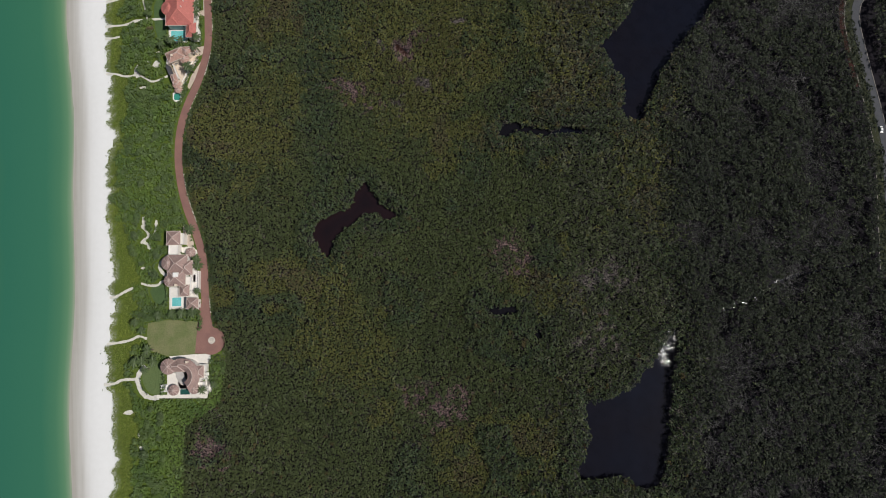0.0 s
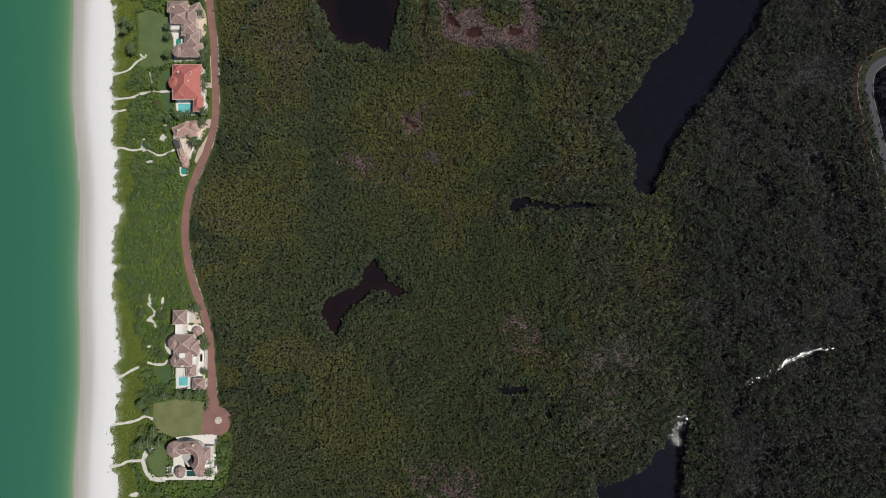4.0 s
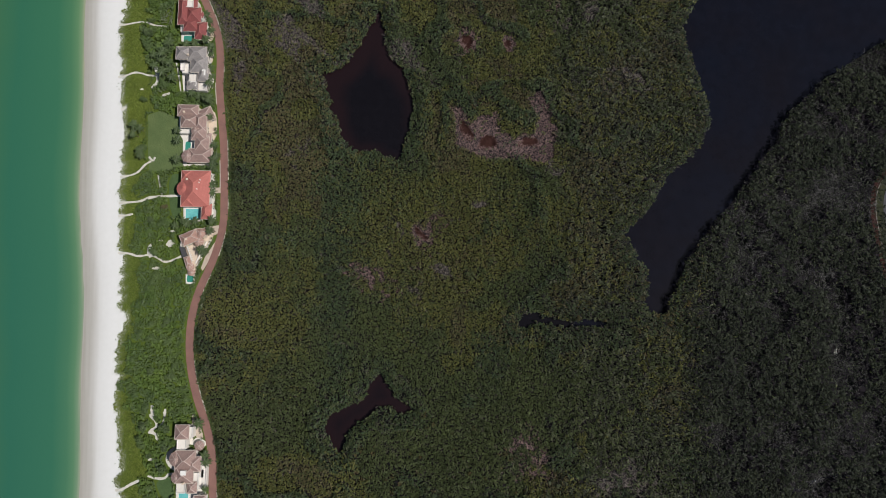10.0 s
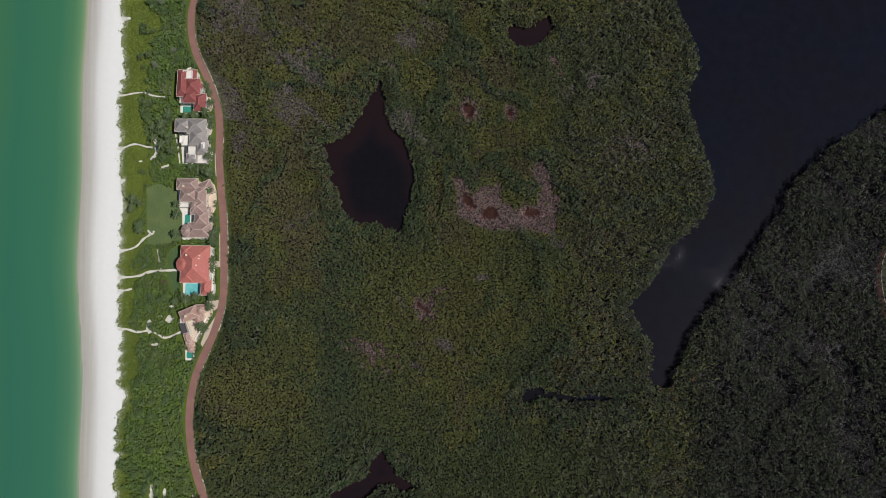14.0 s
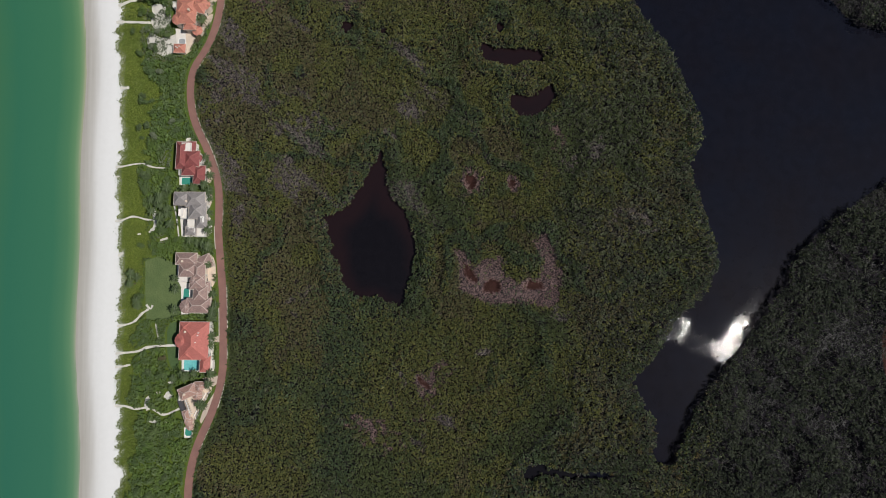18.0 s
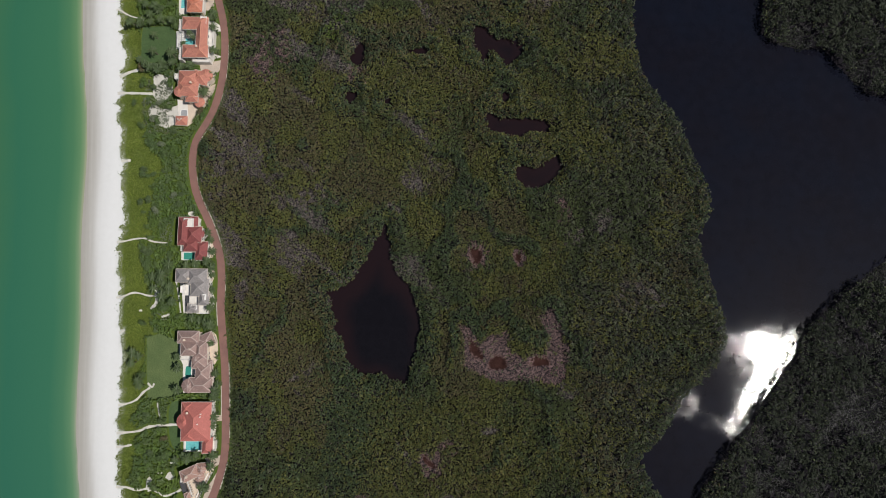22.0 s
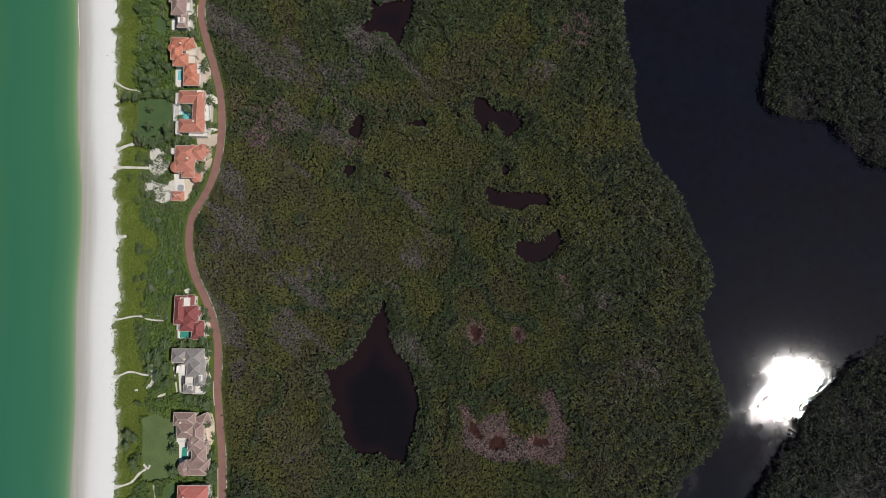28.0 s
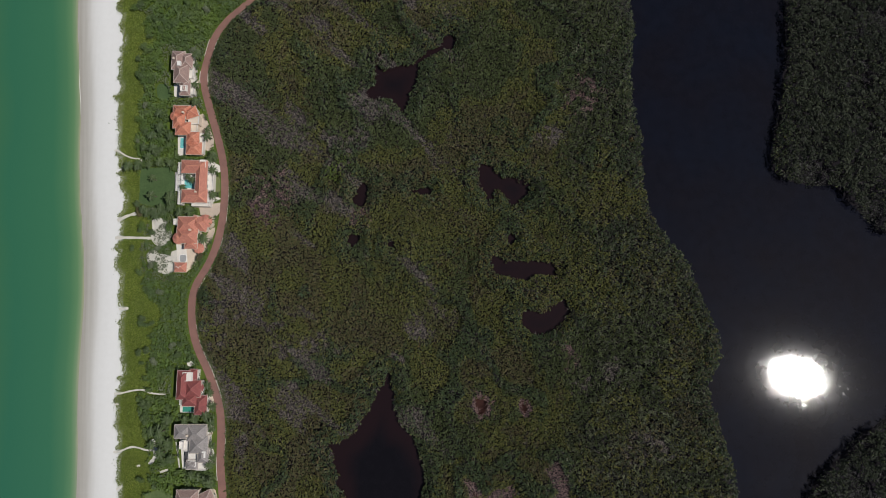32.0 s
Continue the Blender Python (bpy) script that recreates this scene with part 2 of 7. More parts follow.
# ---------------------------------------------------------------- materials
def material(name, base, rough=0.7, metal=0.0, size=1.0, vary=0.25, second=None, fine=6.0, bump=0.25, island=0.0, spec=0.5):
    """Paint with two scales of noise, a bump and, if asked, a shade for each piece."""
    m = bpy.data.materials.new(name)
    m.use_nodes = True
    n, k = m.node_tree.nodes, m.node_tree.links
    b = n["Principled BSDF"]
    b.inputs["Roughness"].default_value, b.inputs["Metallic"].default_value = rough, metal
    b.inputs["Specular IOR Level"].default_value = spec
    geo = n.new("ShaderNodeNewGeometry")
    big, small = n.new("ShaderNodeTexNoise"), n.new("ShaderNodeTexNoise")
    big.inputs["Scale"].default_value, big.inputs["Detail"].default_value = 1.0 / size, 4
    small.inputs["Scale"].default_value, small.inputs["Detail"].default_value = fine / size, 3
    for t in (big, small):
        k.new(geo.outputs["Position"], t.inputs["Vector"])
    mix = n.new("ShaderNodeMix")
    mix.data_type = "RGBA"
    second = second or tuple(c * (1 - vary) for c in base)
    mix.inputs["A"].default_value, mix.inputs["B"].default_value = (*base, 1), (*second, 1)
    ramp = n.new("ShaderNodeMapRange")
    ramp.inputs["From Min"].default_value, ramp.inputs["From Max"].default_value = 0.33, 0.67
    k.new(big.outputs["Fac"], ramp.inputs["Value"])
    k.new(ramp.outputs["Result"], mix.inputs["Factor"])
    hsv = n.new("ShaderNodeHueSaturation")
    k.new(mix.outputs["Result"], hsv.inputs["Color"])
    val = n.new("ShaderNodeMapRange")
    val.inputs["From Min"].default_value, val.inputs["From Max"].default_value = 0.25, 0.75
    val.inputs["To Min"].default_value, val.inputs["To Max"].default_value = 1 - vary, 1 + vary
    k.new(small.outputs["Fac"], val.inputs["Value"])
    last = val.outputs["Result"]
    if island:
        r = n.new("ShaderNodeMapRange")
        r.inputs["To Min"].default_value, r.inputs["To Max"].default_value = 1 - island, 1 + island
        k.new(geo.outputs["Random Per Island"], r.inputs["Value"])
        mul = n.new("ShaderNodeMath")
        mul.operation = "MULTIPLY"
        k.new(last, mul.inputs[0])
        k.new(r.outputs["Result"], mul.inputs[1])
        last = mul.outputs[0]
        hue = n.new("ShaderNodeMath")
        hue.operation = "MULTIPLY_ADD"
        hue.inputs[1].default_value, hue.inputs[2].default_value = 0.008, 0.496
        frac = n.new("ShaderNodeMath")
        frac.operation = "FRACT"
        m7 = n.new("ShaderNodeMath")
        m7.operation = "MULTIPLY"
        m7.inputs[1].default_value = 7.31
        k.new(geo.outputs["Random Per Island"], m7.inputs[0])
        k.new(m7.outputs[0], frac.inputs[0])
        k.new(frac.outputs[0], hue.inputs[0])
        k.new(hue.outputs[0], hsv.inputs["Hue"])
    k.new(last, hsv.inputs["Value"])
    k.new(hsv.outputs["Color"], b.inputs["Base Color"])
    if bump:
        bp = n.new("ShaderNodeBump")
        bp.inputs["Strength"].default_value, bp.inputs["Distance"].default_value = bump, 0.1 * size
        k.new(small.outputs["Fac"], bp.inputs["Height"])
        k.new(bp.outputs["Normal"], b.inputs["Normal"])
    return m


def leaf(name, base, second, spec=0.3):
    m = material(name, base, rough=0.55, size=22.0, vary=0.22, second=second, fine=14.0, bump=0.0, island=0.22, spec=spec)
    return m


def ripple(m, scale, strength, distance):
    n, k = m.node_tree.nodes, m.node_tree.links
    geo = n.new("ShaderNodeNewGeometry")
    w = n.new("ShaderNodeTexNoise")
    w.inputs["Scale"].default_value, w.inputs["Detail"].default_value = scale, 4
    k.new(geo.outputs["Position"], w.inputs["Vector"])
    bp = n.new("ShaderNodeBump")
    bp.inputs["Strength"].default_value, bp.inputs["Distance"].default_value = strength, distance
    k.new(w.outputs["Fac"], bp.inputs["Height"])
    k.new(bp.outputs["Normal"], n["Principled BSDF"].inputs["Normal"])


def ruffle(m):
    """Lagoon surface: calm in the wide basin, ruffled where the wind reaches the narrow arm."""
    n, k = m.node_tree.nodes, m.node_tree.links
    geo = n.new("ShaderNodeNewGeometry")
    at = n.new("ShaderNodeAttribute")
    at.attribute_name = "wind"
    # stray cat's-paws of wind on the calm water
    paw = n.new("ShaderNodeTexNoise")
    paw.inputs["Scale"].default_value, paw.inputs["Detail"].default_value = 0.30, 3
    k.new(geo.outputs["Position"], paw.inputs["Vector"])
    gate = n.new("ShaderNodeMapRange")
    gate.inputs["From Min"].default_value, gate.inputs["From Max"].default_value = 0.62, 0.70
    gate.inputs["To Min"].default_value, gate.inputs["To Max"].default_value = 0.034, 0.085
    k.new(paw.outputs["Fac"], gate.inputs["Value"])
    force = n.new("ShaderNodeMath")
    force.operation = "MULTIPLY_ADD"
    force.inputs[1].default_value = 0.65
    k.new(at.outputs["Fac"], force.inputs[0])
    k.new(gate.outputs["Result"], force.inputs[2])
    small = n.new("ShaderNodeTexNoise")
    small.inputs["Scale"].default_value, small.inputs["Detail"].default_value = 1.7, 0
    k.new(geo.outputs["Position"], small.inputs["Vector"])
    bp = n.new("ShaderNodeBump")
    bp.inputs["Distance"].default_value = 0.30
    k.new(force.outputs[0], bp.inputs["Strength"])
    k.new(small.outputs["Fac"], bp.inputs["Height"])
    k.new(bp.outputs["Normal"], n["Principled BSDF"].inputs["Normal"])
    # ripples too small to tell apart
    fine = n.new("ShaderNodeMath")
    fine.operation = "MULTIPLY_ADD"
    fine.inputs[1].default_value, fine.inputs[2].default_value = 0.16, 0.044
    k.new(at.outputs["Fac"], fine.inputs[0])
    k.new(fine.outputs[0], n["Principled BSDF"].inputs["Roughness"])


def pond_material():
    """Tannin water: red-brown over the shallow rim, near black where it is deep."""
    m = material("pond_water", (0.0070, 0.0062, 0.0082), rough=0.05, size=26, vary=0.1, bump=0)
    n, k = m.node_tree.nodes, m.node_tree.links
    b = n["Principled BSDF"]
    b.inputs["IOR"].default_value = 1.33
    at = n.new("ShaderNodeAttribute")
    at.attribute_name = "shallow"
    x = n.new("ShaderNodeMix")
    x.data_type = "RGBA"
    k.new(at.outputs["Fac"], x.inputs["Factor"])
    k.new(b.inputs["Base Color"].links[0].from_socket, x.inputs["A"])
    x.inputs["B"].default_value = (0.0140, 0.0078, 0.0092, 1)
    k.new(x.outputs["Result"], b.inputs["Base Color"])
    return m


def roof_material(name, base, second):
    """Barrel tiles: courses as a bump, shades from tile to tile."""
    m = material(name, base, rough=0.75, size=2.2, vary=0.34, second=second, fine=5.0, bump=0.0)
    n, k = m.node_tree.nodes, m.node_tree.links
    geo = n.new("ShaderNodeNewGeometry")
    w = n.new("ShaderNodeTexWave")
    w.wave_type, w.bands_direction = "BANDS", "Z"
    w.inputs["Scale"].default_value, w.inputs["Distortion"].default_value = 1.6, 0.6
    k.new(geo.outputs["Position"], w.inputs["Vector"])
    bp = n.new("ShaderNodeBump")
    bp.inputs["Strength"].default_value, bp.inputs["Distance"].default_value = 0.8, 0.1
    k.new(w.outputs["Fac"], bp.inputs["Height"])
    k.new(bp.outputs["Normal"], n["Principled BSDF"].inputs["Normal"])
    return m


def ground_material():
    """Beach sand, wet by the sea, soil under the scrub, dark mud under the mangroves."""
    m = bpy.data.materials.new("ground")
    m.use_nodes = True
    n, k = m.node_tree.nodes, m.node_tree.links
    b = n["Principled BSDF"]
    at = n.new("ShaderNodeAttribute")
    at.attribute_name = "soil"
    sep = n.new("ShaderNodeSeparateColor")
    k.new(at.outputs["Color"], sep.inputs["Color"])
    geo = n.new("ShaderNodeNewGeometry")

    def tex(scale, detail=4):
        t = n.new("ShaderNodeTexNoise")
        t.inputs["Scale"].default_value, t.inputs["Detail"].default_value = scale, detail
        k.new(geo.outputs["Position"], t.inputs["Vector"])
        return t.outputs["Fac"]

    def two(fac, a, c):
        x = n.new("ShaderNodeMix")
        x.data_type = "RGBA"
        x.inputs["A"].default_value, x.inputs["B"].default_value = (*a, 1), (*c, 1)
        k.new(fac, x.inputs["Factor"])
        return x.outputs["Result"]

    def mix(fac, a, c):
        x = n.new("ShaderNodeMix")
        x.data_type = "RGBA"
        k.new(fac, x.inputs["Factor"])
        k.new(a, x.inputs["A"])
        k.new(c, x.inputs["B"])
        return x.outputs["Result"]

    # swash lines drawn out along the shore
    across = n.new("ShaderNodeVectorMath")
    across.operation = "DOT_PRODUCT"
    across.inputs[1].default_value = (0.6, 0.034, 0)
    k.new(geo.outputs["Position"], across.inputs[0])
    up = n.new("ShaderNodeVectorMath")
    up.operation = "DOT_PRODUCT"
    up.inputs[1].default_value = (0, 0.016, 0)
    k.new(geo.outputs["Position"], up.inputs[0])
    along = n.new("ShaderNodeCombineXYZ")
    k.new(across.outputs["Value"], along.inputs["X"])
    k.new(up.outputs["Value"], along.inputs["Y"])
    lines = n.new("ShaderNodeTexNoise")
    lines.inputs["Scale"].default_value, lines.inputs["Detail"].default_value = 1.0, 4
    k.new(along.outputs[0], lines.inputs["Vector"])
    swash = n.new("ShaderNodeMapRange")
    swash.inputs["From Min"].default_value, swash.inputs["From Max"].default_value = 0.3, 0.7
    swash.inputs["To Min"].default_value, swash.inputs["To Max"].default_value = 0.92, 1.08
    k.new(lines.outputs["Fac"], swash.inputs["Value"])
    damp = n.new("ShaderNodeMath")
    damp.operation = "MULTIPLY"
    damp.use_clamp = True
    k.new(sep.outputs["Blue"], damp.inputs[0])
    k.new(swash.outputs["Result"], damp.inputs[1])
    sand = two(tex(0.35), (0.722, 0.722, 0.722), (0.672, 0.67, 0.665))
    wet = two(tex(0.2), (0.335, 0.318, 0.285), (0.375, 0.355, 0.322))
    soil = two(tex(0.25), (0.068, 0.102, 0.022), (0.095, 0.130, 0.026))
    # mud lifted towards blue-grey, which paints the lens veil into the dark gaps
    mud = two(tex(0.15), (0.015, 0.0145, 0.018), (0.021, 0.018, 0.021))
    c = mix(sep.outputs["Green"], mud, soil)
    c = mix(sep.outputs["Red"], c, sand)
    c = mix(damp.outputs[0], c, wet)
    k.new(c, b.inputs["Base Color"])
    b.inputs["Roughness"].default_value = 1.0
    b.inputs["Specular IOR Level"].default_value = 0.02
    bp = n.new("ShaderNodeBump")
    bp.inputs["Strength"].default_value, bp.inputs["Distance"].default_value = 0.15, 0.2
    k.new(tex(1.7), bp.inputs["Height"])
    k.new(bp.outputs["Normal"], b.inputs["Normal"])
    return m


def sea_material():
    """Shallow green gulf water; the sand shows through towards the edge."""
    m = bpy.data.materials.new("sea_water")
    m.use_nodes = True
    n, k = m.node_tree.nodes, m.node_tree.links
    b = n["Principled BSDF"]
    at = n.new("ShaderNodeAttribute")
    at.attribute_name = "depth"
    geo = n.new("ShaderNodeNewGeometry")
    t = n.new("ShaderNodeTexNoise")
    t.inputs["Scale"].default_value, t.inputs["Detail"].default_value = 0.02, 3
    k.new(geo.outputs["Position"], t.inputs["Vector"])
    add = n.new("ShaderNodeMath")
    add.operation = "MULTIPLY_ADD"
    add.inputs[1].default_value, add.inputs[2].default_value = 0.35, -0.175
    k.new(t.outputs["Fac"], add.inputs[0])
    scaled = n.new("ShaderNodeMath")
    scaled.operation = "MULTIPLY"
    k.new(add.outputs[0], scaled.inputs[0])
    k.new(at.outputs["Fac"], scaled.inputs[1])
    tot = n.new("ShaderNodeMath")
    tot.operation = "ADD"
    k.new(at.outputs["Fac"], tot.inputs[0])
    k.new(scaled.outputs[0], tot.inputs[1])
    r = n.new("ShaderNodeValToRGB")
    e = r.color_ramp.elements
    e[0].position, e[0].color = 0.0, (0.335, 0.345, 0.275, 1)
    e[1].position, e[1].color = 1.0, (0.040, 0.120, 0.068, 1)
    for p, col in ((0.025, (0.165, 0.262, 0.165)), (0.06, (0.095, 0.212, 0.118)), (0.12, (0.060, 0.172, 0.098)), (0.24, (0.037, 0.145, 0.088)), (0.6, (0.029, 0.130, 0.084)), (0.85, (0.042, 0.136, 0.074))):
        x = e.new(p)
        x.color = (*col, 1)
    k.new(tot.outputs[0], r.inputs["Fac"])
    # greener water over the sand bars of the north
    sep = n.new("ShaderNodeSeparateXYZ")
    k.new(geo.outputs["Position"], sep.inputs["Vector"])
    north = n.new("ShaderNodeMapRange")
    north.inputs["From Min"].default_value, north.inputs["From Max"].default_value = 120, 380
    k.new(sep.outputs["Y"], north.inputs["Value"])
    tint = n.new("ShaderNodeMix")
    tint.data_type, tint.blend_type = "RGBA", "MULTIPLY"
    tint.inputs["B"].default_value = (1.12, 1.05, 0.92, 1)
    k.new(north.outputs["Result"], tint.inputs["Factor"])
    k.new(r.outputs["Color"], tint.inputs["A"])
    k.new(tint.outputs["Result"], b.inputs["Base Color"])
    b.inputs["Roughness"].default_value, b.inputs["IOR"].default_value = 0.12, 1.33
    ripple(m, 0.6, 0.35, 0.12)
    return m


M = {}
M["ground"] = ground_material()
M["sea"] = sea_material()
M["lagoon"] = material("lagoon_water", (0.0055, 0.0066, 0.0125), rough=0.05, size=40, vary=0.15, second=(0.0065, 0.006, 0.0095), bump=0, spec=0.5)
M["lagoon"].node_tree.nodes["Principled BSDF"].inputs["IOR"].default_value = 1.33
ruffle(M["lagoon"])
M["pond"] = pond_material()
M["brick"] = material("brick_paving", (0.240, 0.125, 0.104), rough=0.85, size=6, vary=0.12, second=(0.200, 0.105, 0.09), fine=20, bump=0.3)
# east road colours (verge, kerb, asphalt) are darkened to paint in lens edge falloff
M["east_verge"] = material("edge_dimmed_verge_grass", (0.040, 0.043, 0.024), rough=0.9, size=5, vary=0.25, second=(0.030, 0.034, 0.02), fine=10, bump=0.5, spec=0.05)
M["dimmed_kerb"] = material("edge_dimmed_kerb", (0.20, 0.185, 0.17), rough=0.9, size=1.5, vary=0.3)
M["kerb"] = material("pale_kerb", (0.55, 0.50, 0.44), rough=0.85, size=1.5, vary=0.25, bump=0.2)
M["asphalt"] = material("asphalt", (0.058, 0.060, 0.069), rough=0.9, size=4, vary=0.2, fine=12)
M["drive"] = material("pale_drive", (0.50, 0.42, 0.35), rough=0.85, size=2.5, vary=0.1, second=(0.44, 0.36, 0.30))
M["path"] = material("sand_path", (0.60, 0.575, 0.525), rough=0.9, size=2.0, vary=0.16)
M["deck"] = material("white_deck", (0.70, 0.66, 0.61), rough=0.7, size=2.5, vary=0.08)
M["cream"] = material("cream_deck", (0.62, 0.51, 0.41), rough=0.75, size=2.5, vary=0.1)
M["wall"] = material("white_stucco", (0.74, 0.70, 0.65), rough=0.85, size=2.0, vary=0.06)
M["cream_wall"] = material("cream_stucco", (0.66, 0.56, 0.46), rough=0.85, size=2.0, vary=0.06)
M["lawn"] = material("mown_lawn", (0.175, 0.178, 0.088), rough=0.9, size=7, vary=0.14, second=(0.130, 0.155, 0.062), fine=10, bump=0.5, spec=0.15)
M["mid_lawn"] = material("green_lawn", (0.112, 0.150, 0.060), rough=0.9, size=9, vary=0.14, second=(0.090, 0.128, 0.05), fine=10, bump=0.5, spec=0.15)
M["dark_lawn"] = material("shaded_lawn", (0.072, 0.115, 0.046), rough=0.9, size=7, vary=0.16, second=(0.058, 0.098, 0.038), fine=10, bump=0.5, spec=0.15)
M["pool"] = material("pool_water", (0.115, 0.42, 0.43), rough=0.05, size=3, vary=0.16, second=(0.17, 0.50, 0.50), bump=0)
ripple(M["pool"], 2.0, 0.2, 0.05)
M["spa"] = material("grey_spa_cover", (0.33, 0.34, 0.35), rough=0.5, size=2, vary=0.1, bump=0)
M["green_pool"] = material("green_pool_water", (0.05, 0.27, 0.21), rough=0.05, size=3, vary=0.12, bump=0)
M["dark_pool"] = material("dark_pool_water", (0.02, 0.075, 0.065), rough=0.05, size=3, vary=0.12, bump=0)
M["glass"] = material("window_glass", (0.03, 0.04, 0.05), rough=0.05, size=2, vary=0.1, bump=0)
M["trim"] = material("white_trim", (0.78, 0.76, 0.73), rough=0.5, size=1, vary=0.05, bump=0)
M["bark"] = material("grey_bark", (0.16, 0.13, 0.10), rough=0.9, size=0.8, vary=0.25)
M["twig"] = material("bare_twig", (0.195, 0.170, 0.158), rough=0.9, size=14, vary=0.2, second=(0.145, 0.125, 0.117), bump=0, island=0.45, spec=0.02)
# eastern leaf and twig: lens haze and edge darkening mixed into the colour
M["east"] = leaf("hazed_eastern_leaf", (0.040, 0.047, 0.031), (0.032, 0.038, 0.027), 0.12)
M["east_twig"] = material("hazed_bare_twig", (0.105, 0.102, 0.102), rough=0.9, size=14, vary=0.25, second=(0.065, 0.063, 0.064), bump=0, island=0.6, spec=0.02)
M["pink_twig"] = material("pinkish_twig", (0.235, 0.165, 0.158), rough=0.9, size=14, vary=0.25, second=(0.170, 0.115, 0.113), bump=0, island=0.45, spec=0.02)
M["red_mud"] = material("red_brown_mulch", (0.046, 0.021, 0.018), rough=0.95, size=4, vary=0.3, spec=0.08)
M["green"] = leaf("mangrove_leaf", (0.070, 0.087, 0.033), (0.056, 0.071, 0.029))
M["olive"] = leaf("olive_leaf", (0.113, 0.115, 0.033), (0.095, 0.097, 0.030))
M["blue_green"] = leaf("teal_leaf", (0.052, 0.076, 0.037), (0.042, 0.062, 0.032))
M["grey_green"] = leaf("grey_green_leaf", (0.054, 0.057, 0.041), (0.044, 0.048, 0.036))
M["pale"] = leaf("pale_grey_green_leaf", (0.100, 0.110, 0.064), (0.079, 0.089, 0.054))
M["brown_leaf"] = leaf("olive_brown_leaf", (0.107, 0.093, 0.043), (0.086, 0.076, 0.038))
M["lime"] = leaf("lime_leaf", (0.125, 0.16, 0.022), (0.085, 0.125, 0.022))
M["rust"] = leaf("rust_leaf", (0.088, 0.066, 0.026), (0.070, 0.056, 0.024))
M["dune"] = leaf("dune_leaf", (0.138, 0.172, 0.030), (0.108, 0.142, 0.028))
M["scrub"] = leaf("scrub_leaf", (0.092, 0.132, 0.043), (0.066, 0.103, 0.037))
M["silver"] = leaf("silver_leaf", (0.145, 0.165, 0.105), (0.11, 0.13, 0.08))
M["palm"] = leaf("palm_frond", (0.078, 0.110, 0.042), (0.060, 0.088, 0.036))
M["hedge"] = leaf("hedge_leaf", (0.10, 0.150, 0.033), (0.072, 0.118, 0.032))
M["roof_rose"] = roof_material("rose_brown_tile", (0.33, 0.225, 0.20), (0.27, 0.185, 0.165))
M["roof_tan"] = roof_material("tan_tile", (0.42, 0.26, 0.21), (0.36, 0.215, 0.175))
M["roof_red"] = roof_material("coral_red_tile", (0.47, 0.155, 0.13), (0.42, 0.135, 0.115))
M["roof_grey"] = roof_material("grey_tile", (0.30, 0.275, 0.27), (0.25, 0.23, 0.225))
M["roof_wine"] = roof_material("wine_red_tile", (0.27, 0.075, 0.07), (0.215, 0.06, 0.06))
M["roof_orange"] = roof_material("orange_tile", (0.58, 0.23, 0.145), (0.45, 0.155, 0.10))
M["roof_salmon"] = roof_material("salmon_tile", (0.50, 0.205, 0.15), (0.44, 0.175, 0.13))
M["gutter"] = material("cream_gutter", (0.60, 0.52, 0.45), rough=0.6, size=1, vary=0.15, bump=0)
M["rose_cap"] = material("pale_ridge_tile", (0.52, 0.41, 0.37), rough=0.8, size=1, vary=0.12, bump=0)
M["red_cap"] = material("red_ridge_tile", (0.56, 0.19, 0.155), rough=0.8, size=1, vary=0.12, bump=0)
M["wine_cap"] = material("wine_ridge_tile", (0.34, 0.115, 0.105), rough=0.8, size=1, vary=0.12, bump=0)
M["grey_cap"] = material("grey_ridge_tile", (0.37, 0.345, 0.335), rough=0.8, size=1, vary=0.12, bump=0)
M["orange_cap"] = material("orange_ridge_tile", (0.62, 0.27, 0.185), rough=0.8, size=1, vary=0.12, bump=0)
M["screen_floor"] = material("grey_court_paving", (0.40, 0.38, 0.365), rough=0.8, size=2, vary=0.14)
# near-black colour, also used to paint shadow between house wings
M["screen"] = material("dark_screen", (0.06, 0.06, 0.065), rough=0.6, size=1, vary=0.1, bump=0)
M["car"] = material("white_car_paint", (0.7, 0.7, 0.7), rough=0.25, size=2, vary=0.03, bump=0)
M["tyre"] = material("rubber", (0.03, 0.03, 0.03), rough=0.8, size=1, vary=0.1, bump=0)
M["foam"] = material("sea_foam", (0.72, 0.71, 0.66), rough=0.9, size=1, vary=0.2, bump=0)


# ---------------------------------------------------------------- mesh helpers
def mesh_np(name, verts, faces, mat, smooth=False):
    """A mesh from arrays; faces all of one size."""
    me = bpy.data.meshes.new(name)
    verts, faces = np.asarray(verts, np.float32), np.asarray(faces, np.int32)
    k = faces.shape[1]
    me.vertices.add(len(verts))
    me.vertices.foreach_set("co", verts.ravel())
    me.loops.add(faces.size)
    me.loops.foreach_set("vertex_index", faces.ravel())
    me.polygons.add(len(faces))
    me.polygons.foreach_set("loop_start", np.arange(len(faces), dtype=np.int32) * k)
    me.materials.append(mat)
    me.update(calc_edges=True)
    me.polygons.foreach_set("use_smooth", np.full(len(faces), smooth))
    return me


def part(name, bm, mat, parent=None, label=""):
    me = bpy.data.meshes.new(name)
    bm.to_mesh(me)
    bm.free()
    me.materials.append(mat)
    ob = new(name, me)
    if parent:
        ob.parent = parent
    if label:
        ob["label"] = label
    return ob


def thing(name, at, label, category, group="", kind=""):
    ob = new(name)
    ob.empty_display_size = 0.5
    ob.location = at
    return tagged(ob, label, category, group, kind)


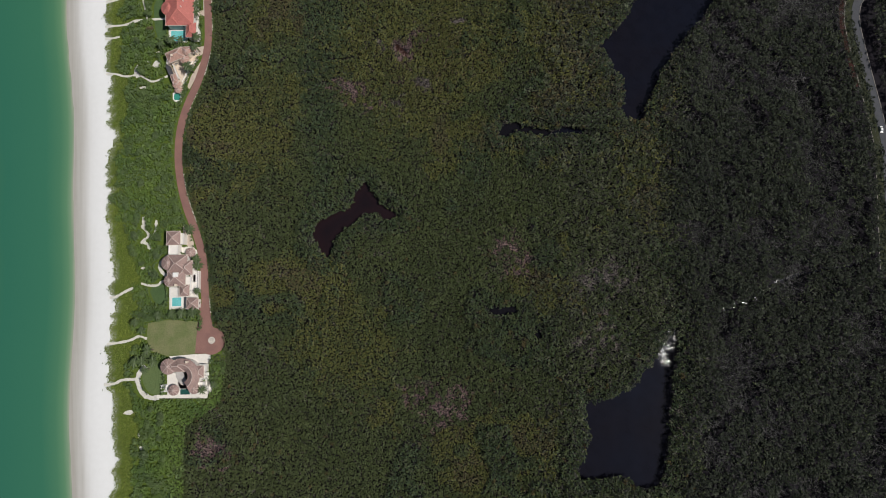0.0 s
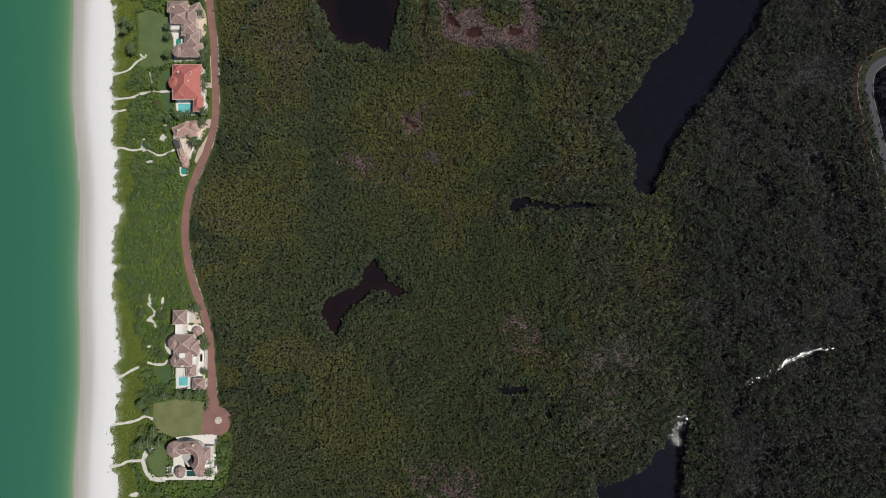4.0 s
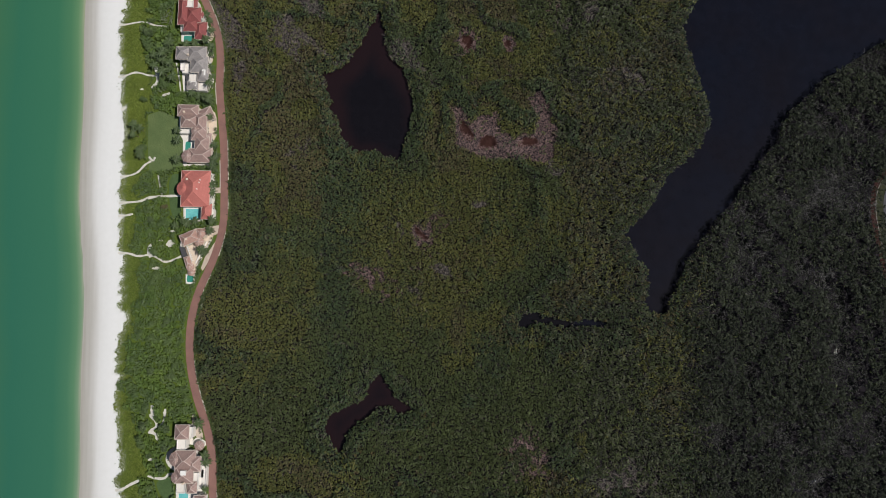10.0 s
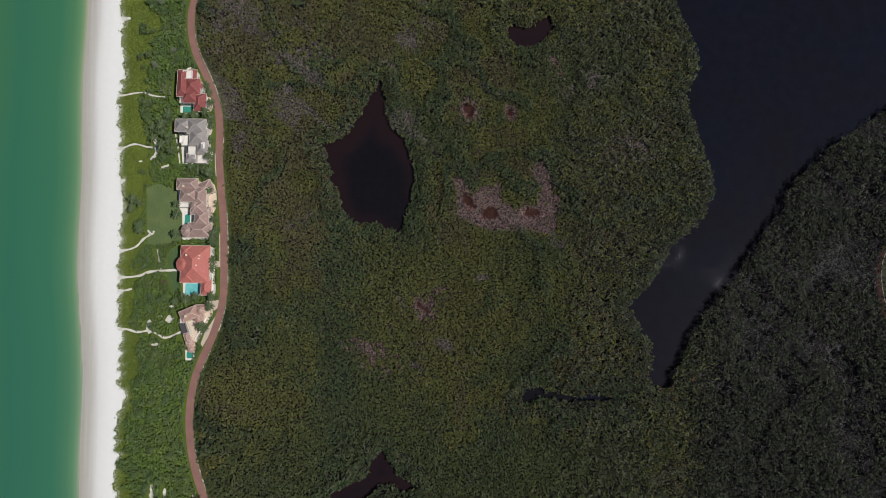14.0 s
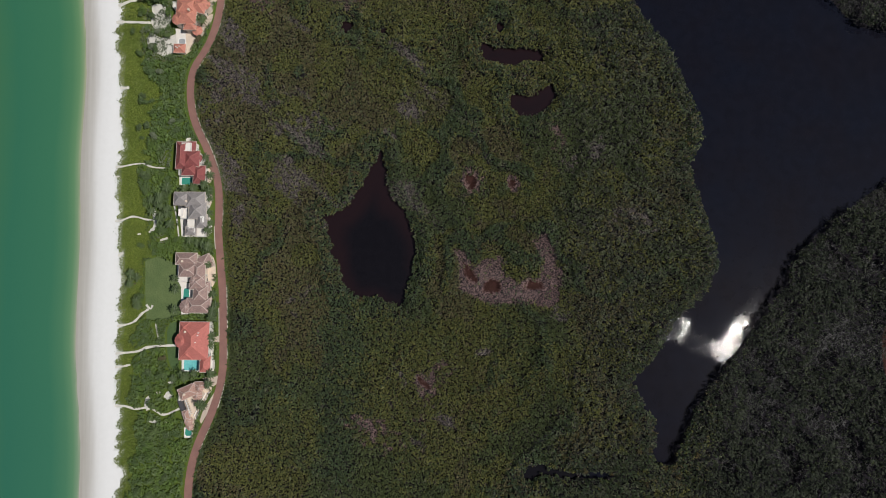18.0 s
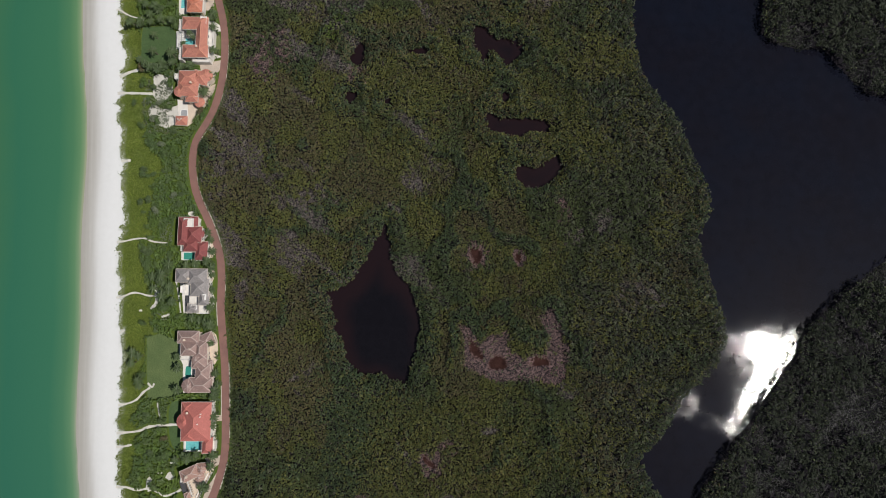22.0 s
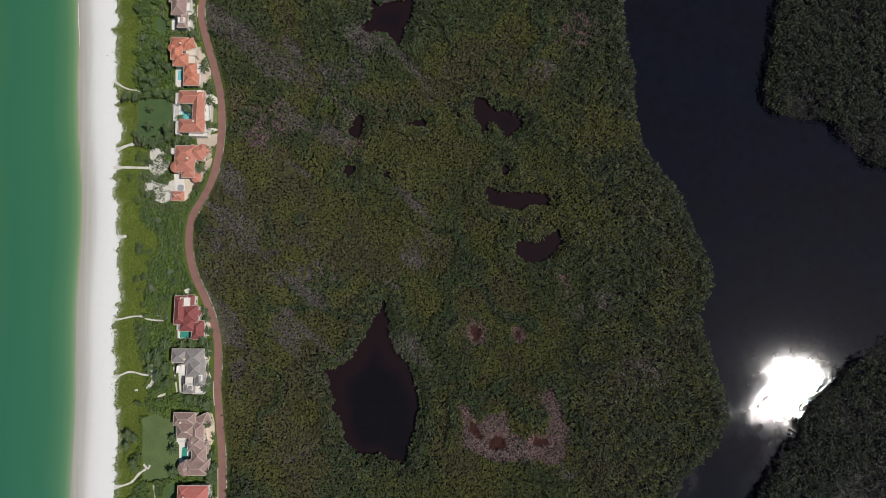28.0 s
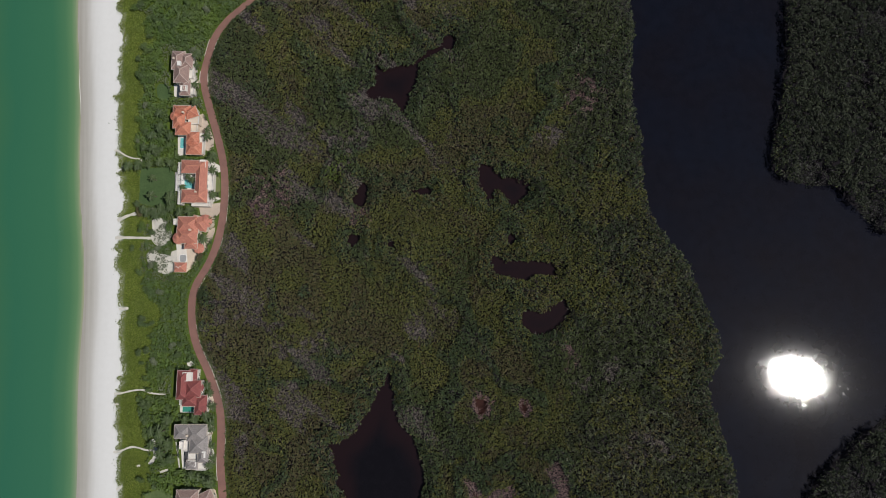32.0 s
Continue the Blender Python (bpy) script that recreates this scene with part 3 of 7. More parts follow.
def box(bm, cx, cy, z0, w, d, h, turn=0.0):
    c, s = math.cos(turn), math.sin(turn)
    v = []
    for z in (z0, z0 + h):
        for a, b in ((-1, -1), (1, -1), (1, 1), (-1, 1)):
            x, y = a * w / 2, b * d / 2
            v.append(bm.verts.new((cx + c * x - s * y, cy + s * x + c * y, z)))
    for f in ((3, 2, 1, 0), (4, 5, 6, 7), (0, 1, 5, 4), (1, 2, 6, 5), (2, 3, 7, 6), (3, 0, 4, 7)):
        bm.faces.new([v[i] for i in f])
    return bm


def prism(bm, pts, z0, z1):
    """An upright prism over a polygon that runs anticlockwise or clockwise."""
    area = sum(a[0] * b[1] - b[0] * a[1] for a, b in zip(pts, [*pts[1:], pts[0]]))
    pts = list(pts) if area > 0 else list(reversed(pts))
    lo = [bm.verts.new((x, y, z0)) for x, y in pts]
    hi = [bm.verts.new((x, y, z1)) for x, y in pts]
    bm.faces.new(hi)
    bm.faces.new(list(reversed(lo)))
    for i in range(len(pts)):
        j = (i + 1) % len(pts)
        bm.faces.new((lo[i], lo[j], hi[j], hi[i]))
    return bm


def disc(cx, cy, r, n=24):
    return [(cx + r * math.cos(2 * math.pi * i / n), cy + r * math.sin(2 * math.pi * i / n)) for i in range(n)]


def ribbon(bm, pts, width, z0, z1, shift=0.0):
    """A raised strip along a line; width may be a number or one for each point."""
    p = np.array(pts, float)
    t = np.gradient(p, axis=0)
    t /= np.linalg.norm(t, axis=1)[:, None] + 1e-9
    nrm = np.stack([-t[:, 1], t[:, 0]], 1)
    w = np.broadcast_to(np.asarray(width, float), (len(p),))[:, None] / 2
    left, right = p + nrm * (shift + w), p + nrm * (shift - w)
    rows = [[bm.verts.new((*q[i], z)) for q, z in ((left, z0), (left, z1), (right, z1), (right, z0))] for i in range(len(p))]
    for a, b in zip(rows, rows[1:]):
        for i in range(3):
            bm.faces.new((a[i], b[i], b[i + 1], a[i + 1]))
    bm.faces.new(rows[0])
    bm.faces.new(list(reversed(rows[-1])))
    return bm


def rot(x, y, a):
    return x * math.cos(a) - y * math.sin(a), x * math.sin(a) + y * math.cos(a)


# ---------------------------------------------------------------- ground and water
gx = np.r_[-4000, -2200, -1200, -700, -430, -340, np.arange(-300, 331, 2.5), 350, 390, 460, 620, 1000, 2000, 4000]
gy = np.r_[-4000, -2200, -1200, -600, -300, -200, np.arange(-160, 621, 2.5), 640, 690, 800, 1100, 1800, 2800, 4000]
X, Y = np.meshgrid(gx, gy, indexing="ij")
off_sea = X - shore(Y)
edge = X - scrub_edge(Y)
past_road = X - road_x(Y)
beach = np.clip(off_sea * 0.055, -3.5, LAND)
beach = np.where(off_sea > 0, LAND * np.clip(off_sea / 17.0, 0, 1) ** 0.8, beach)
wet = water_depth(X, Y)
swamp = 0.35 + 0.15 * vnoise(X, Y, 18, 3)
# the eastern woods stand in shallow water
east_line = np.interp(Y, [-160, 60, 118, 170, 205, 290, 420, 620], [160, 162, 160, 170, 195, 245, 215, 220])
flooded = np.clip((X - east_line) / 12.0, 0, 1)
swamp = swamp - flooded * np.clip((vnoise(X, Y, 9, 4) - 0.94) * 5, 0, 1)
t = np.clip((past_road - 5.0) / 6.0, 0, 1)
Z = beach * (1 - t) + swamp * t
Z = np.where(past_road > 5, np.minimum(Z, np.clip(0.05 - wet * 0.28, -1.6, 9)), Z)
near_east = seg_dist(X, Y, EAST_LINE)
Z = np.where(near_east < 14, np.maximum(Z, 0.6 * np.clip((14 - near_east) / 3, 0, 1)), Z)
nx, ny = X.shape
idx = np.arange(nx * ny).reshape(nx, ny)
quads = np.stack([idx[:-1, :-1], idx[1:, :-1], idx[1:, 1:], idx[:-1, 1:]], -1).reshape(-1, 4)
me = mesh_np("ground", np.stack([X, Y, Z], -1).reshape(-1, 3), quads, M["ground"], True)
soil = me.color_attributes.new("soil", "FLOAT_COLOR", "POINT")
rgba = np.zeros((nx * ny, 4), np.float32)
rgba[:, 0] = np.clip(1 - (edge + 0.4) / 2.6, 0, 1).ravel()
rgba[:, 1] = np.clip(1 - (past_road - 3.0) / 3.0, 0, 1).ravel()
rgba[:, 2] = np.interp(off_sea, [0, 2, 6.5, 9.5, 12, 17], [1.0, 0.90, 0.70, 0.26, 0.10, 0.0]).ravel()
rgba[:, 3] = 1
soil.data.foreach_set("color", rgba.ravel())
tagged(new("ground", me), "pale beach sand running into dark mangrove mud", "ground", kind="structure")

sx = np.r_[-4000, -2000, -1000, -600, np.arange(-420, -185, 3.0)]
sy = np.r_[-4000, -2000, -900, -400, np.arange(-200, 660, 6.0), 800, 1500, 4000]
SX, SY = np.meshgrid(sx, sy, indexing="ij")
idx = np.arange(SX.size).reshape(SX.shape)
quads = np.stack([idx[:-1, :-1], idx[1:, :-1], idx[1:, 1:], idx[:-1, 1:]], -1).reshape(-1, 4)
me = mesh_np("sea", np.stack([SX, SY, SX * 0], -1).reshape(-1, 3), quads, M["sea"], True)
dep = me.attributes.new("depth", "FLOAT", "POINT")
dep.data.foreach_set("value", np.clip((shore(SY) - SX) / 70.0, 0, 1).ravel().astype(np.float32))
tagged(new("sea", me), "calm green shallow sea beside the beach", "sea", kind="structure")

LX, LY = np.meshgrid(np.r_[np.arange(86, 330, 2.5), 420, 900, 4000], np.r_[-4000, -900, -300, np.arange(-120, 621, 2.5), 900, 4000], indexing="ij")
idx = np.arange(LX.size).reshape(LX.shape)
quads = np.stack([idx[:-1, :-1], idx[1:, :-1], idx[1:, 1:], idx[:-1, 1:]], -1).reshape(-1, 4)
me = mesh_np("lagoon_water", np.stack([LX, LY, LX * 0], -1).reshape(-1, 3), quads, M["lagoon"], True)


def breeze(x, y):
    """How far the wind ruffles the lagoon: two gusty banks of the arm with a slick between them, calm to the south and north."""
    def puff(px, py, r, soft):
        return np.clip((r - np.hypot(x - px, y - py)) / soft, 0, 1)
    bank = seg_dist(x, y, [(179, 179), (188, 201), (203, 220), (214, 234)])
    line = (x - 143) * 0.357 + (y - 192.5) * 0.934
    w = 0.06 + 0.04 * np.clip((y - 222) / 10, 0, 1)
    w *= np.clip((264 - y) / 16, 0, 1)
    w = np.maximum(w, 0.175 * np.clip((18 - line) / 8, 0, 1))
    w = np.maximum(w, 0.20 * np.clip((11 - bank) / 8, 0, 1) * np.clip((250 - y) / 45, 0.3, 1))
    w = np.maximum(w, 0.35 * puff(147, 202, 16, 8))
    w *= 1 - 0.5 * puff(171, 213, 12, 8)
    w *= 0.42 + 0.6 * vnoise(x, y, 9, 151) + 0.5 * vnoise(x, y, 4, 153)
    w *= np.clip((line + 3.0 * (vnoise(x, y, 11, 152) - 0.5)) / 2.5, 0, 1)
    south = np.maximum(0.85 * puff(159.5, -13, 9, 3), 0.65 * puff(154, -29, 11, 5) * (1 - puff(155, -29, 5, 3)))
    return np.maximum(w, np.where(y < 60, south, 0)) + 0.22 * ((x > 182) & (y < 130)) * np.clip((262 - x) / 30, 0.25, 1)


wind = me.attributes.new("wind", "FLOAT", "POINT")
wind.data.foreach_set("value", breeze(LX, LY).ravel().astype(np.float32))
tagged(new("lagoon_water", me), "dark blue-black lagoon water", "water", kind="structure")
px_, py_ = np.r_[np.arange(-100, 86, 3.0), 86.0], np.r_[-4000, -1000, np.arange(-160, 621, 4.0), 1000, 4000]
PX, PY = np.meshgrid(px_, py_, indexing="ij")
idx = np.arange(PX.size).reshape(PX.shape)
quads = np.stack([idx[:-1, :-1], idx[1:, :-1], idx[1:, 1:], idx[:-1, 1:]], -1).reshape(-1, 4)
me = mesh_np("pond_water", np.stack([PX, PY, PX * 0], -1).reshape(-1, 3), quads, M["pond"], True)
sh = me.attributes.new("shallow", "FLOAT", "POINT")
rim = water_depth(PX, PY) + 3.0 * (vnoise(PX, PY, 14, 19) - 0.5) + np.where(PY > 325, -4.0, np.where((PY < 140) & (PX < 0), -2.5, 0.13 * (PX + 45) - np.clip((PY - 236) / 5.0, 0, 7)))
sh.data.foreach_set("value", np.clip(1.0 - rim / 9.0, 0, 1).ravel().astype(np.float32))
tagged(new("pond_water", me), "still red-brown and black water of the mangrove ponds", "water", kind="structure")

for p in MUD_FLATS:
    q = np.array(chaikin(p, 2))
    mid = q.mean(0)
    tagged(part("mud_flat", prism(bmesh.new(), (mid + (q - mid) * 1.15).tolist(), 0.0, 0.56), M["red_mud"]), "bare red-brown mud among dying mangroves", "mud", kind="structure")

# a thin line of foam along part of the sea's edge
bm = bmesh.new()
for ya, yb in ((476, 506),):
    ys = np.linspace(ya, yb, 24)
    ribbon(bm, np.stack([shore(ys) - 0.3 + 0.25 * np.sin(ys * 0.2), ys], 1), 0.12 + 0.3 * np.sin(np.linspace(0.05, 3.09, 24)), 0.0, 0.03)
tagged(part("foam_line", bm, M["foam"]), "thin white line of foam where sea meets sand", "foam", kind="stuff")

# the brick road with its kerbs and turning circle
bm = bmesh.new()
ribbon(bm, ROAD_LINE, 4.7, LAND - 0.2, LAND + 0.06)
prism(bm, disc(*ROUND, 40), LAND - 0.2, LAND + 0.064)
prism(bm, [(-136.6, -21), (-131.5, -21.5), (-128, -14), (-128.2, 4), (-134.6, 10), (-135.6, -5)], LAND - 0.2, LAND + 0.068)
road = tagged(part("road", bm, M["brick"]), "winding red brick-paved lane with pale kerbs", "road", kind="structure")
bm = bmesh.new()
prism(bm, disc(-126.9, -13.4, 2.1, 24), LAND, LAND + 0.075)
part("medallion", bm, M["kerb"], road, "pale round paving medallion")
for side in (-1, 1):
    rs = np.random.RandomState(40 + side)
    i = 6
    bm = bmesh.new()
    while i < len(ROAD_LINE) - 8:
        k = rs.randint(2, 7)
        if rs.rand() < (0.4 if side < 0 else 0.25):
            ribbon(bm, ROAD_LINE[i:i + k + 1], 0.3 + 0.35 * rs.rand(), LAND - 0.1, LAND + 0.12, side * (2.45 + 0.2 * rs.rand()))
        i += k
    part("kerb", bm, M["kerb"], road, "broken pale kerb")

bm = bmesh.new()
ribbon(bm, EAST_LINE, 5.2, 0.2, 0.68)
east = tagged(part("asphalt_road", bm, M["asphalt"]), "grey asphalt road with a pale kerb", "road", kind="structure")
bm = bmesh.new()
ribbon(bm, EAST_LINE, 0.5, 0.2, 0.80, -2.9)
part("kerb", bm, M["dimmed_kerb"], east)
bm = bmesh.new()
ribbon(bm, EAST_LINE, 4.6, 0.2, 0.655, 5.0)
tagged(part("verge", bm, M["east_verge"]), "narrow mown grass verge beside the asphalt road", "grass", kind="structure")
bm = bmesh.new()
ribbon(bm, EAST_LINE, 0.5, 0.2, 0.69, 7.6)
tagged(part("footpath", bm, M["dimmed_kerb"]), "thin pale footpath along the verge", "path", kind="structure")
bm = bmesh.new()
ribbon(bm, EAST_LINE[len(EAST_LINE) // 3:], 3.0, 0.2, 0.65, 9.6)
tagged(part("mulch_strip", bm, M["red_mud"]), "reddish brown mulch strip beside the footpath", "mulch", kind="structure")

CLEAR = []          # boxes kept free of plants: x0, y0, x1, y1
CLEAR_SHAPES, YARDS = [], []


def clear(cx, cy, w, d, pad=0.5):
    CLEAR.append((cx - w / 2 - pad, cy - d / 2 - pad, cx + w / 2 + pad, cy + d / 2 + pad))


# ---------------------------------------------------------------- lawns, drives and paths
def slab(name, pts, mat, top, label, category, soft=1):
    pts = chaikin(pts, soft).tolist() if soft else pts
    (YARDS if name == "sand_yard" else CLEAR_SHAPES).append(np.array(pts))
    return tagged(part(name, prism(bmesh.new(), pts, LAND - 0.15, LAND + top), M[mat]), label, category, kind="structure")


slab("lawn", [(-164.9, -2.1), (-152.2, -0.4), (-134.0, -2.2), (-133.6, -21.1), (-136.6, -21.7), (-151.6, -22.6), (-162.4, -19.0), (-165.6, -11.6)], "lawn", 0.03, "worn pale green mown lawn beside the turning circle", "lawn", 0)
slab("lawn", [(-164.2, -25.7), (-154.9, -24.6), (-153.7, -44.5), (-161.7, -44.9), (-166.1, -39.9), (-168.0, -33.2)], "mid_lawn", 0.03, "rounded green lawn behind a curved white path", "lawn", 2)
slab("lawn", [(-182.9, 241.8), (-175.1, 244.8), (-164.0, 240.3), (-158.0, 220.6), (-157.4, 209.1), (-167.7, 206.2), (-180.1, 205.3), (-181.9, 223.8)], "mid_lawn", 0.03, "large mown lawn behind the house", "lawn", 0)
slab("lawn", [(-167.5, 203.3), (-160.0, 204.9), (-158.4, 175.3), (-163.2, 175.3), (-166.5, 185.0)], "dark_lawn", 0.03, "narrow green lawn behind a red-roofed house", "lawn")
slab("lawn", [(-197.2, 441.1), (-179.6, 442.1), (-175.0, 436.3), (-174.0, 418.1), (-188.7, 416.5), (-197.2, 418.5), (-197.7, 433.0)], "dark_lawn", 0.03, "dark green clipped lawn with palms", "lawn", 0)
slab("lawn", [(-191.3, 497.0), (-182.7, 496.4), (-180.6, 485.9), (-189.2, 485.0)], "dark_lawn", 0.03, "small green lawn", "lawn")
slab("lawn", [(-165.6, 19.7), (-154.8, 22.2), (-153.1, 8.4), (-160.9, 8.6)], "dark_lawn", 0.03, "small green lawn behind a house", "lawn")
slab("lawn", [(-151.7, 438.1), (-147.4, 436.7), (-146.8, 424.7), (-152.2, 426.4)], "lawn", 0.03, "small front lawn within a curved drive", "lawn")

slab("driveway", [(-151.7, -22.3), (-136.7, -21.4), (-127.6, -21.3), (-126.8, -26.6), (-129.5, -28.6), (-134.2, -26.4), (-150.2, -25.4)], "deck", 0.05, "white paved drive from the turning circle", "driveway", 0)
slab("driveway", [(-145.9, 57.4), (-143.5, 57.7), (-137.3, 42.6), (-140.4, 41.2), (-145.0, 47.9)], "drive", 0.05, "pale curved drive apron", "driveway", 1)
slab("driveway", [(-147.9, 42.8), (-143.2, 44.1), (-137.0, 42.5), (-136.2, 38.4), (-143.1, 39.2), (-147.2, 40.3)], "deck", 0.055, "white paved forecourt", "driveway", 1)
slab("driveway", [(-138.1, 29.4), (-134.0, 28.6), (-133.8, 20.0), (-137.8, 18.4)], "drive", 0.05, "pale drive apron beside the lane", "driveway", 0)
slab("driveway", [(-144.4, 170.6), (-133.5, 172.4), (-135.3, 167.2), (-139.6, 164.3)], "drive", 0.05, "pale paved drive", "driveway", 0)
slab("driveway", [(-144.9, 145.3), (-142.8, 152.2), (-136.5, 162.6), (-135.0, 160.9), (-140.0, 150.5), (-143.7, 143.6)], "drive", 0.05, "long pale drive apron", "driveway", 0)
slab("driveway", [(-141.2, 195.9), (-135.3, 195.9), (-135.1, 192.4), (-141.0, 192.3)], "drive", 0.05, "pale drive between hedges", "driveway", 0)
slab("driveway", [(-148.1, 244.2), (-141.8, 246.1), (-139.4, 238.9), (-139.5, 226.2), (-145.1, 226.1)], "cream", 0.05, "cream paved forecourt", "driveway", 1)
slab("driveway", [(-148.0, 286.5), (-143.7, 284.7), (-144.0, 277.3), (-147.4, 273.5)], "drive", 0.05, "pale forecourt under palms", "driveway", 1)
slab("driveway", [(-147.9, 269.8), (-142.9, 268.8), (-143.1, 257.8), (-148.0, 257.7)], "deck", 0.05, "white forecourt beside the lane", "driveway", 1)
slab("driveway", [(-162.6, 320.0), (-158.3, 320.9), (-156.8, 318.6), (-161.0, 317.0)], "deck", 0.05, "white apron beside the lane", "driveway", 1)
slab("driveway", [(-150.2, 301.4), (-145.2, 300.8), (-144.0, 291.1), (-149.0, 292.1)], "cream", 0.05, "cream forecourt under palms", "driveway", 1)
slab("driveway", [(-159.9, 416.9), (-145.9, 419.9), (-145.7, 414.9), (-149.6, 409.0), (-158.5, 411.1)], "drive", 0.05, "wide pale paved drive with round planters", "driveway", 0)
slab("driveway", [(-156.4, 445.4), (-152.1, 446.2), (-147.0, 442.6), (-146.8, 439.7), (-153.1, 437.4), (-151.8, 424.6), (-146.0, 422.1), (-153.6, 419.1), (-157.0, 430.0)], "deck", 0.055, "white curved entrance drive", "driveway", 0)
slab("driveway", [(-163.6, 476.1), (-159.4, 478.0), (-150.4, 455.1), (-158.1, 452.0), (-162.3, 463.1)], "drive", 0.05, "pale paved forecourt beside the lane", "driveway", 1)
slab("driveway", [(-169.6, 508.1), (-165.0, 502.5), (-163.1, 493.0), (-167.2, 489.9)], "drive", 0.05, "pale forecourt beside the lane", "driveway", 1)
slab("driveway", [(-158.5, 390.3), (-152.1, 402.9), (-148.0, 404.0), (-152.9, 390.3), (-158.3, 386.0)], "drive", 0.05, "pale drive apron on the bend", "driveway", 1)
slab("sand_yard", [(-191.0, 386.4), (-186.4, 390.0), (-182.0, 385.8), (-175.1, 388.0), (-170.4, 390.1), (-169.3, 382.3), (-173.1, 376.6), (-175.7, 373.1), (-182.7, 375.1), (-189.3, 380.0)], "path", 0.04, "white sandy yard with silver shrubs", "yard", 2)
slab("sand_yard", [(-188.9, 408.5), (-184.1, 410.0), (-179.0, 407.2), (-175.2, 400.8), (-176.9, 393.6), (-182.9, 390.0), (-188.8, 395.3), (-187.8, 401.4)], "path", 0.035, "patchy white sandy yard", "yard", 2)

SOUTH_PATHS = [
    ([(-183.9, -13.8), (-174.6, -12.3), (-170.0, -9.4), (-165.3, -11.6)], 1.5), ([(-183.0, -37.7), (-179.5, -35.2), (-170.5, -35.4)], 1.7),
    ([(-165.5, -27.6), (-169.3, -31.5), (-170.2, -36.8), (-167.7, -42.8), (-162.9, -46.6), (-157.0, -46.4)], 3.2), ([(-184.2, 13.9), (-179.6, 16.9), (-174.3, 19.2)], 1.6),
    ([(-169.7, 21.8), (-164.9, 20.3), (-159.5, 20.2), (-157.6, 22.9), (-153.5, 22.8)], 1.6),
    ([(-154.6, 38.0), (-157.9, 35.3), (-159.1, 31.2), (-157.0, 27.7), (-153.6, 25.6)], 2.2), ([(-170.7, 56.4), (-168.7, 57.1), (-169.6, 62.7)], 1.8),
]
MIDDLE_PATHS = [
    ([(-170.1, 56.4), (-166.5, 52.9), (-165.8, 50.1), (-170.5, 47.4), (-166.3, 45.9), (-164.9, 42.4)], 1.6), ([(-161.7, 60.5), (-161.8, 53.5), (-164.4, 50.0)], 1.3),
    ([(-194.3, 202.0), (-186.9, 204.2), (-183.1, 209.5), (-179.1, 212.1)], 1.4), ([(-180.6, 214.9), (-177.7, 211.7), (-176.8, 214.6)], 1.2),
    ([(-195.3, 185.4), (-183.7, 186.3), (-179.1, 189.1), (-170.2, 189.9), (-159.2, 190.4)], 1.6), ([(-170.9, 189.9), (-172.7, 197.3), (-174.1, 203.3)], 1.1),
    ([(-192.7, 177.4), (-188.0, 178.5)], 1.3),
]
BEND_PATHS = [
    ([(-189.9, 154.3), (-183.0, 151.9), (-175.6, 153.7), (-170.0, 150.3), (-165.8, 148.3), (-157.2, 152.5)], 1.3),
    ([(-175.5, 151.7), (-177.1, 155.4), (-175.9, 158.9)], 2.6), ([(-200.6, 301.1), (-193.0, 303.1), (-186.6, 303.3), (-182.9, 301.1), (-173.7, 300.5)], 1.1),
    ([(-199.1, 266.7), (-193.0, 269.7), (-188.1, 269.1), (-184.5, 267.7), (-178.1, 267.4)], 1.2),
    ([(-179.6, 274.0), (-178.5, 268.2), (-177.6, 263.8), (-181.2, 259.3)], 2.4), ([(-177.8, 267.4), (-175.6, 272.6)], 1.6), ([(-174.6, 254.7), (-169.8, 256.2)], 1.4),
]
NORTH_PATHS = [
    ([(-209.1, 407.6), (-203.7, 410.5), (-198.2, 412.0)], 1.9), ([(-208.3, 396.5), (-197.9, 396.6), (-187.5, 396.4)], 1.8),
    ([(-212.7, 452.5), (-207.6, 449.0), (-202.5, 447.2), (-197.6, 447.3), (-196.6, 443.3)], 1.0), ([(-167.0, 276.5), (-165.2, 269.5), (-163.2, 257.4)], 0.9),
    ([(-204.4, 352.2), (-199.5, 352.7)], 1.6), ([(-198.5, 245.2), (-196.5, 246.7)], 1.2),
]
PATHS = SOUTH_PATHS + MIDDLE_PATHS + BEND_PATHS + NORTH_PATHS
# those that begin near the beach run out on to its sand
PATHS = [([(float(scrub_edge(p[0][1])) - 1.6, p[0][1] - 0.3), *p], w) if p[0][0] - float(scrub_edge(p[0][1])) < 9 else (p, w) for p, w in PATHS]
for n_, (pts, w) in enumerate(PATHS):
    line = chaikin(pts, 2, False)
    bm = ribbon(bmesh.new(), line, 0.92 * w * (0.75 + 0.5 * np.random.rand(len(line))), LAND - 0.2, LAND + 0.07 + 0.006 * n_)
    tagged(part("sand_path", bm, M["path"]), "narrow pale sandy footpath through dune plants", "path", "dune paths", "structure")

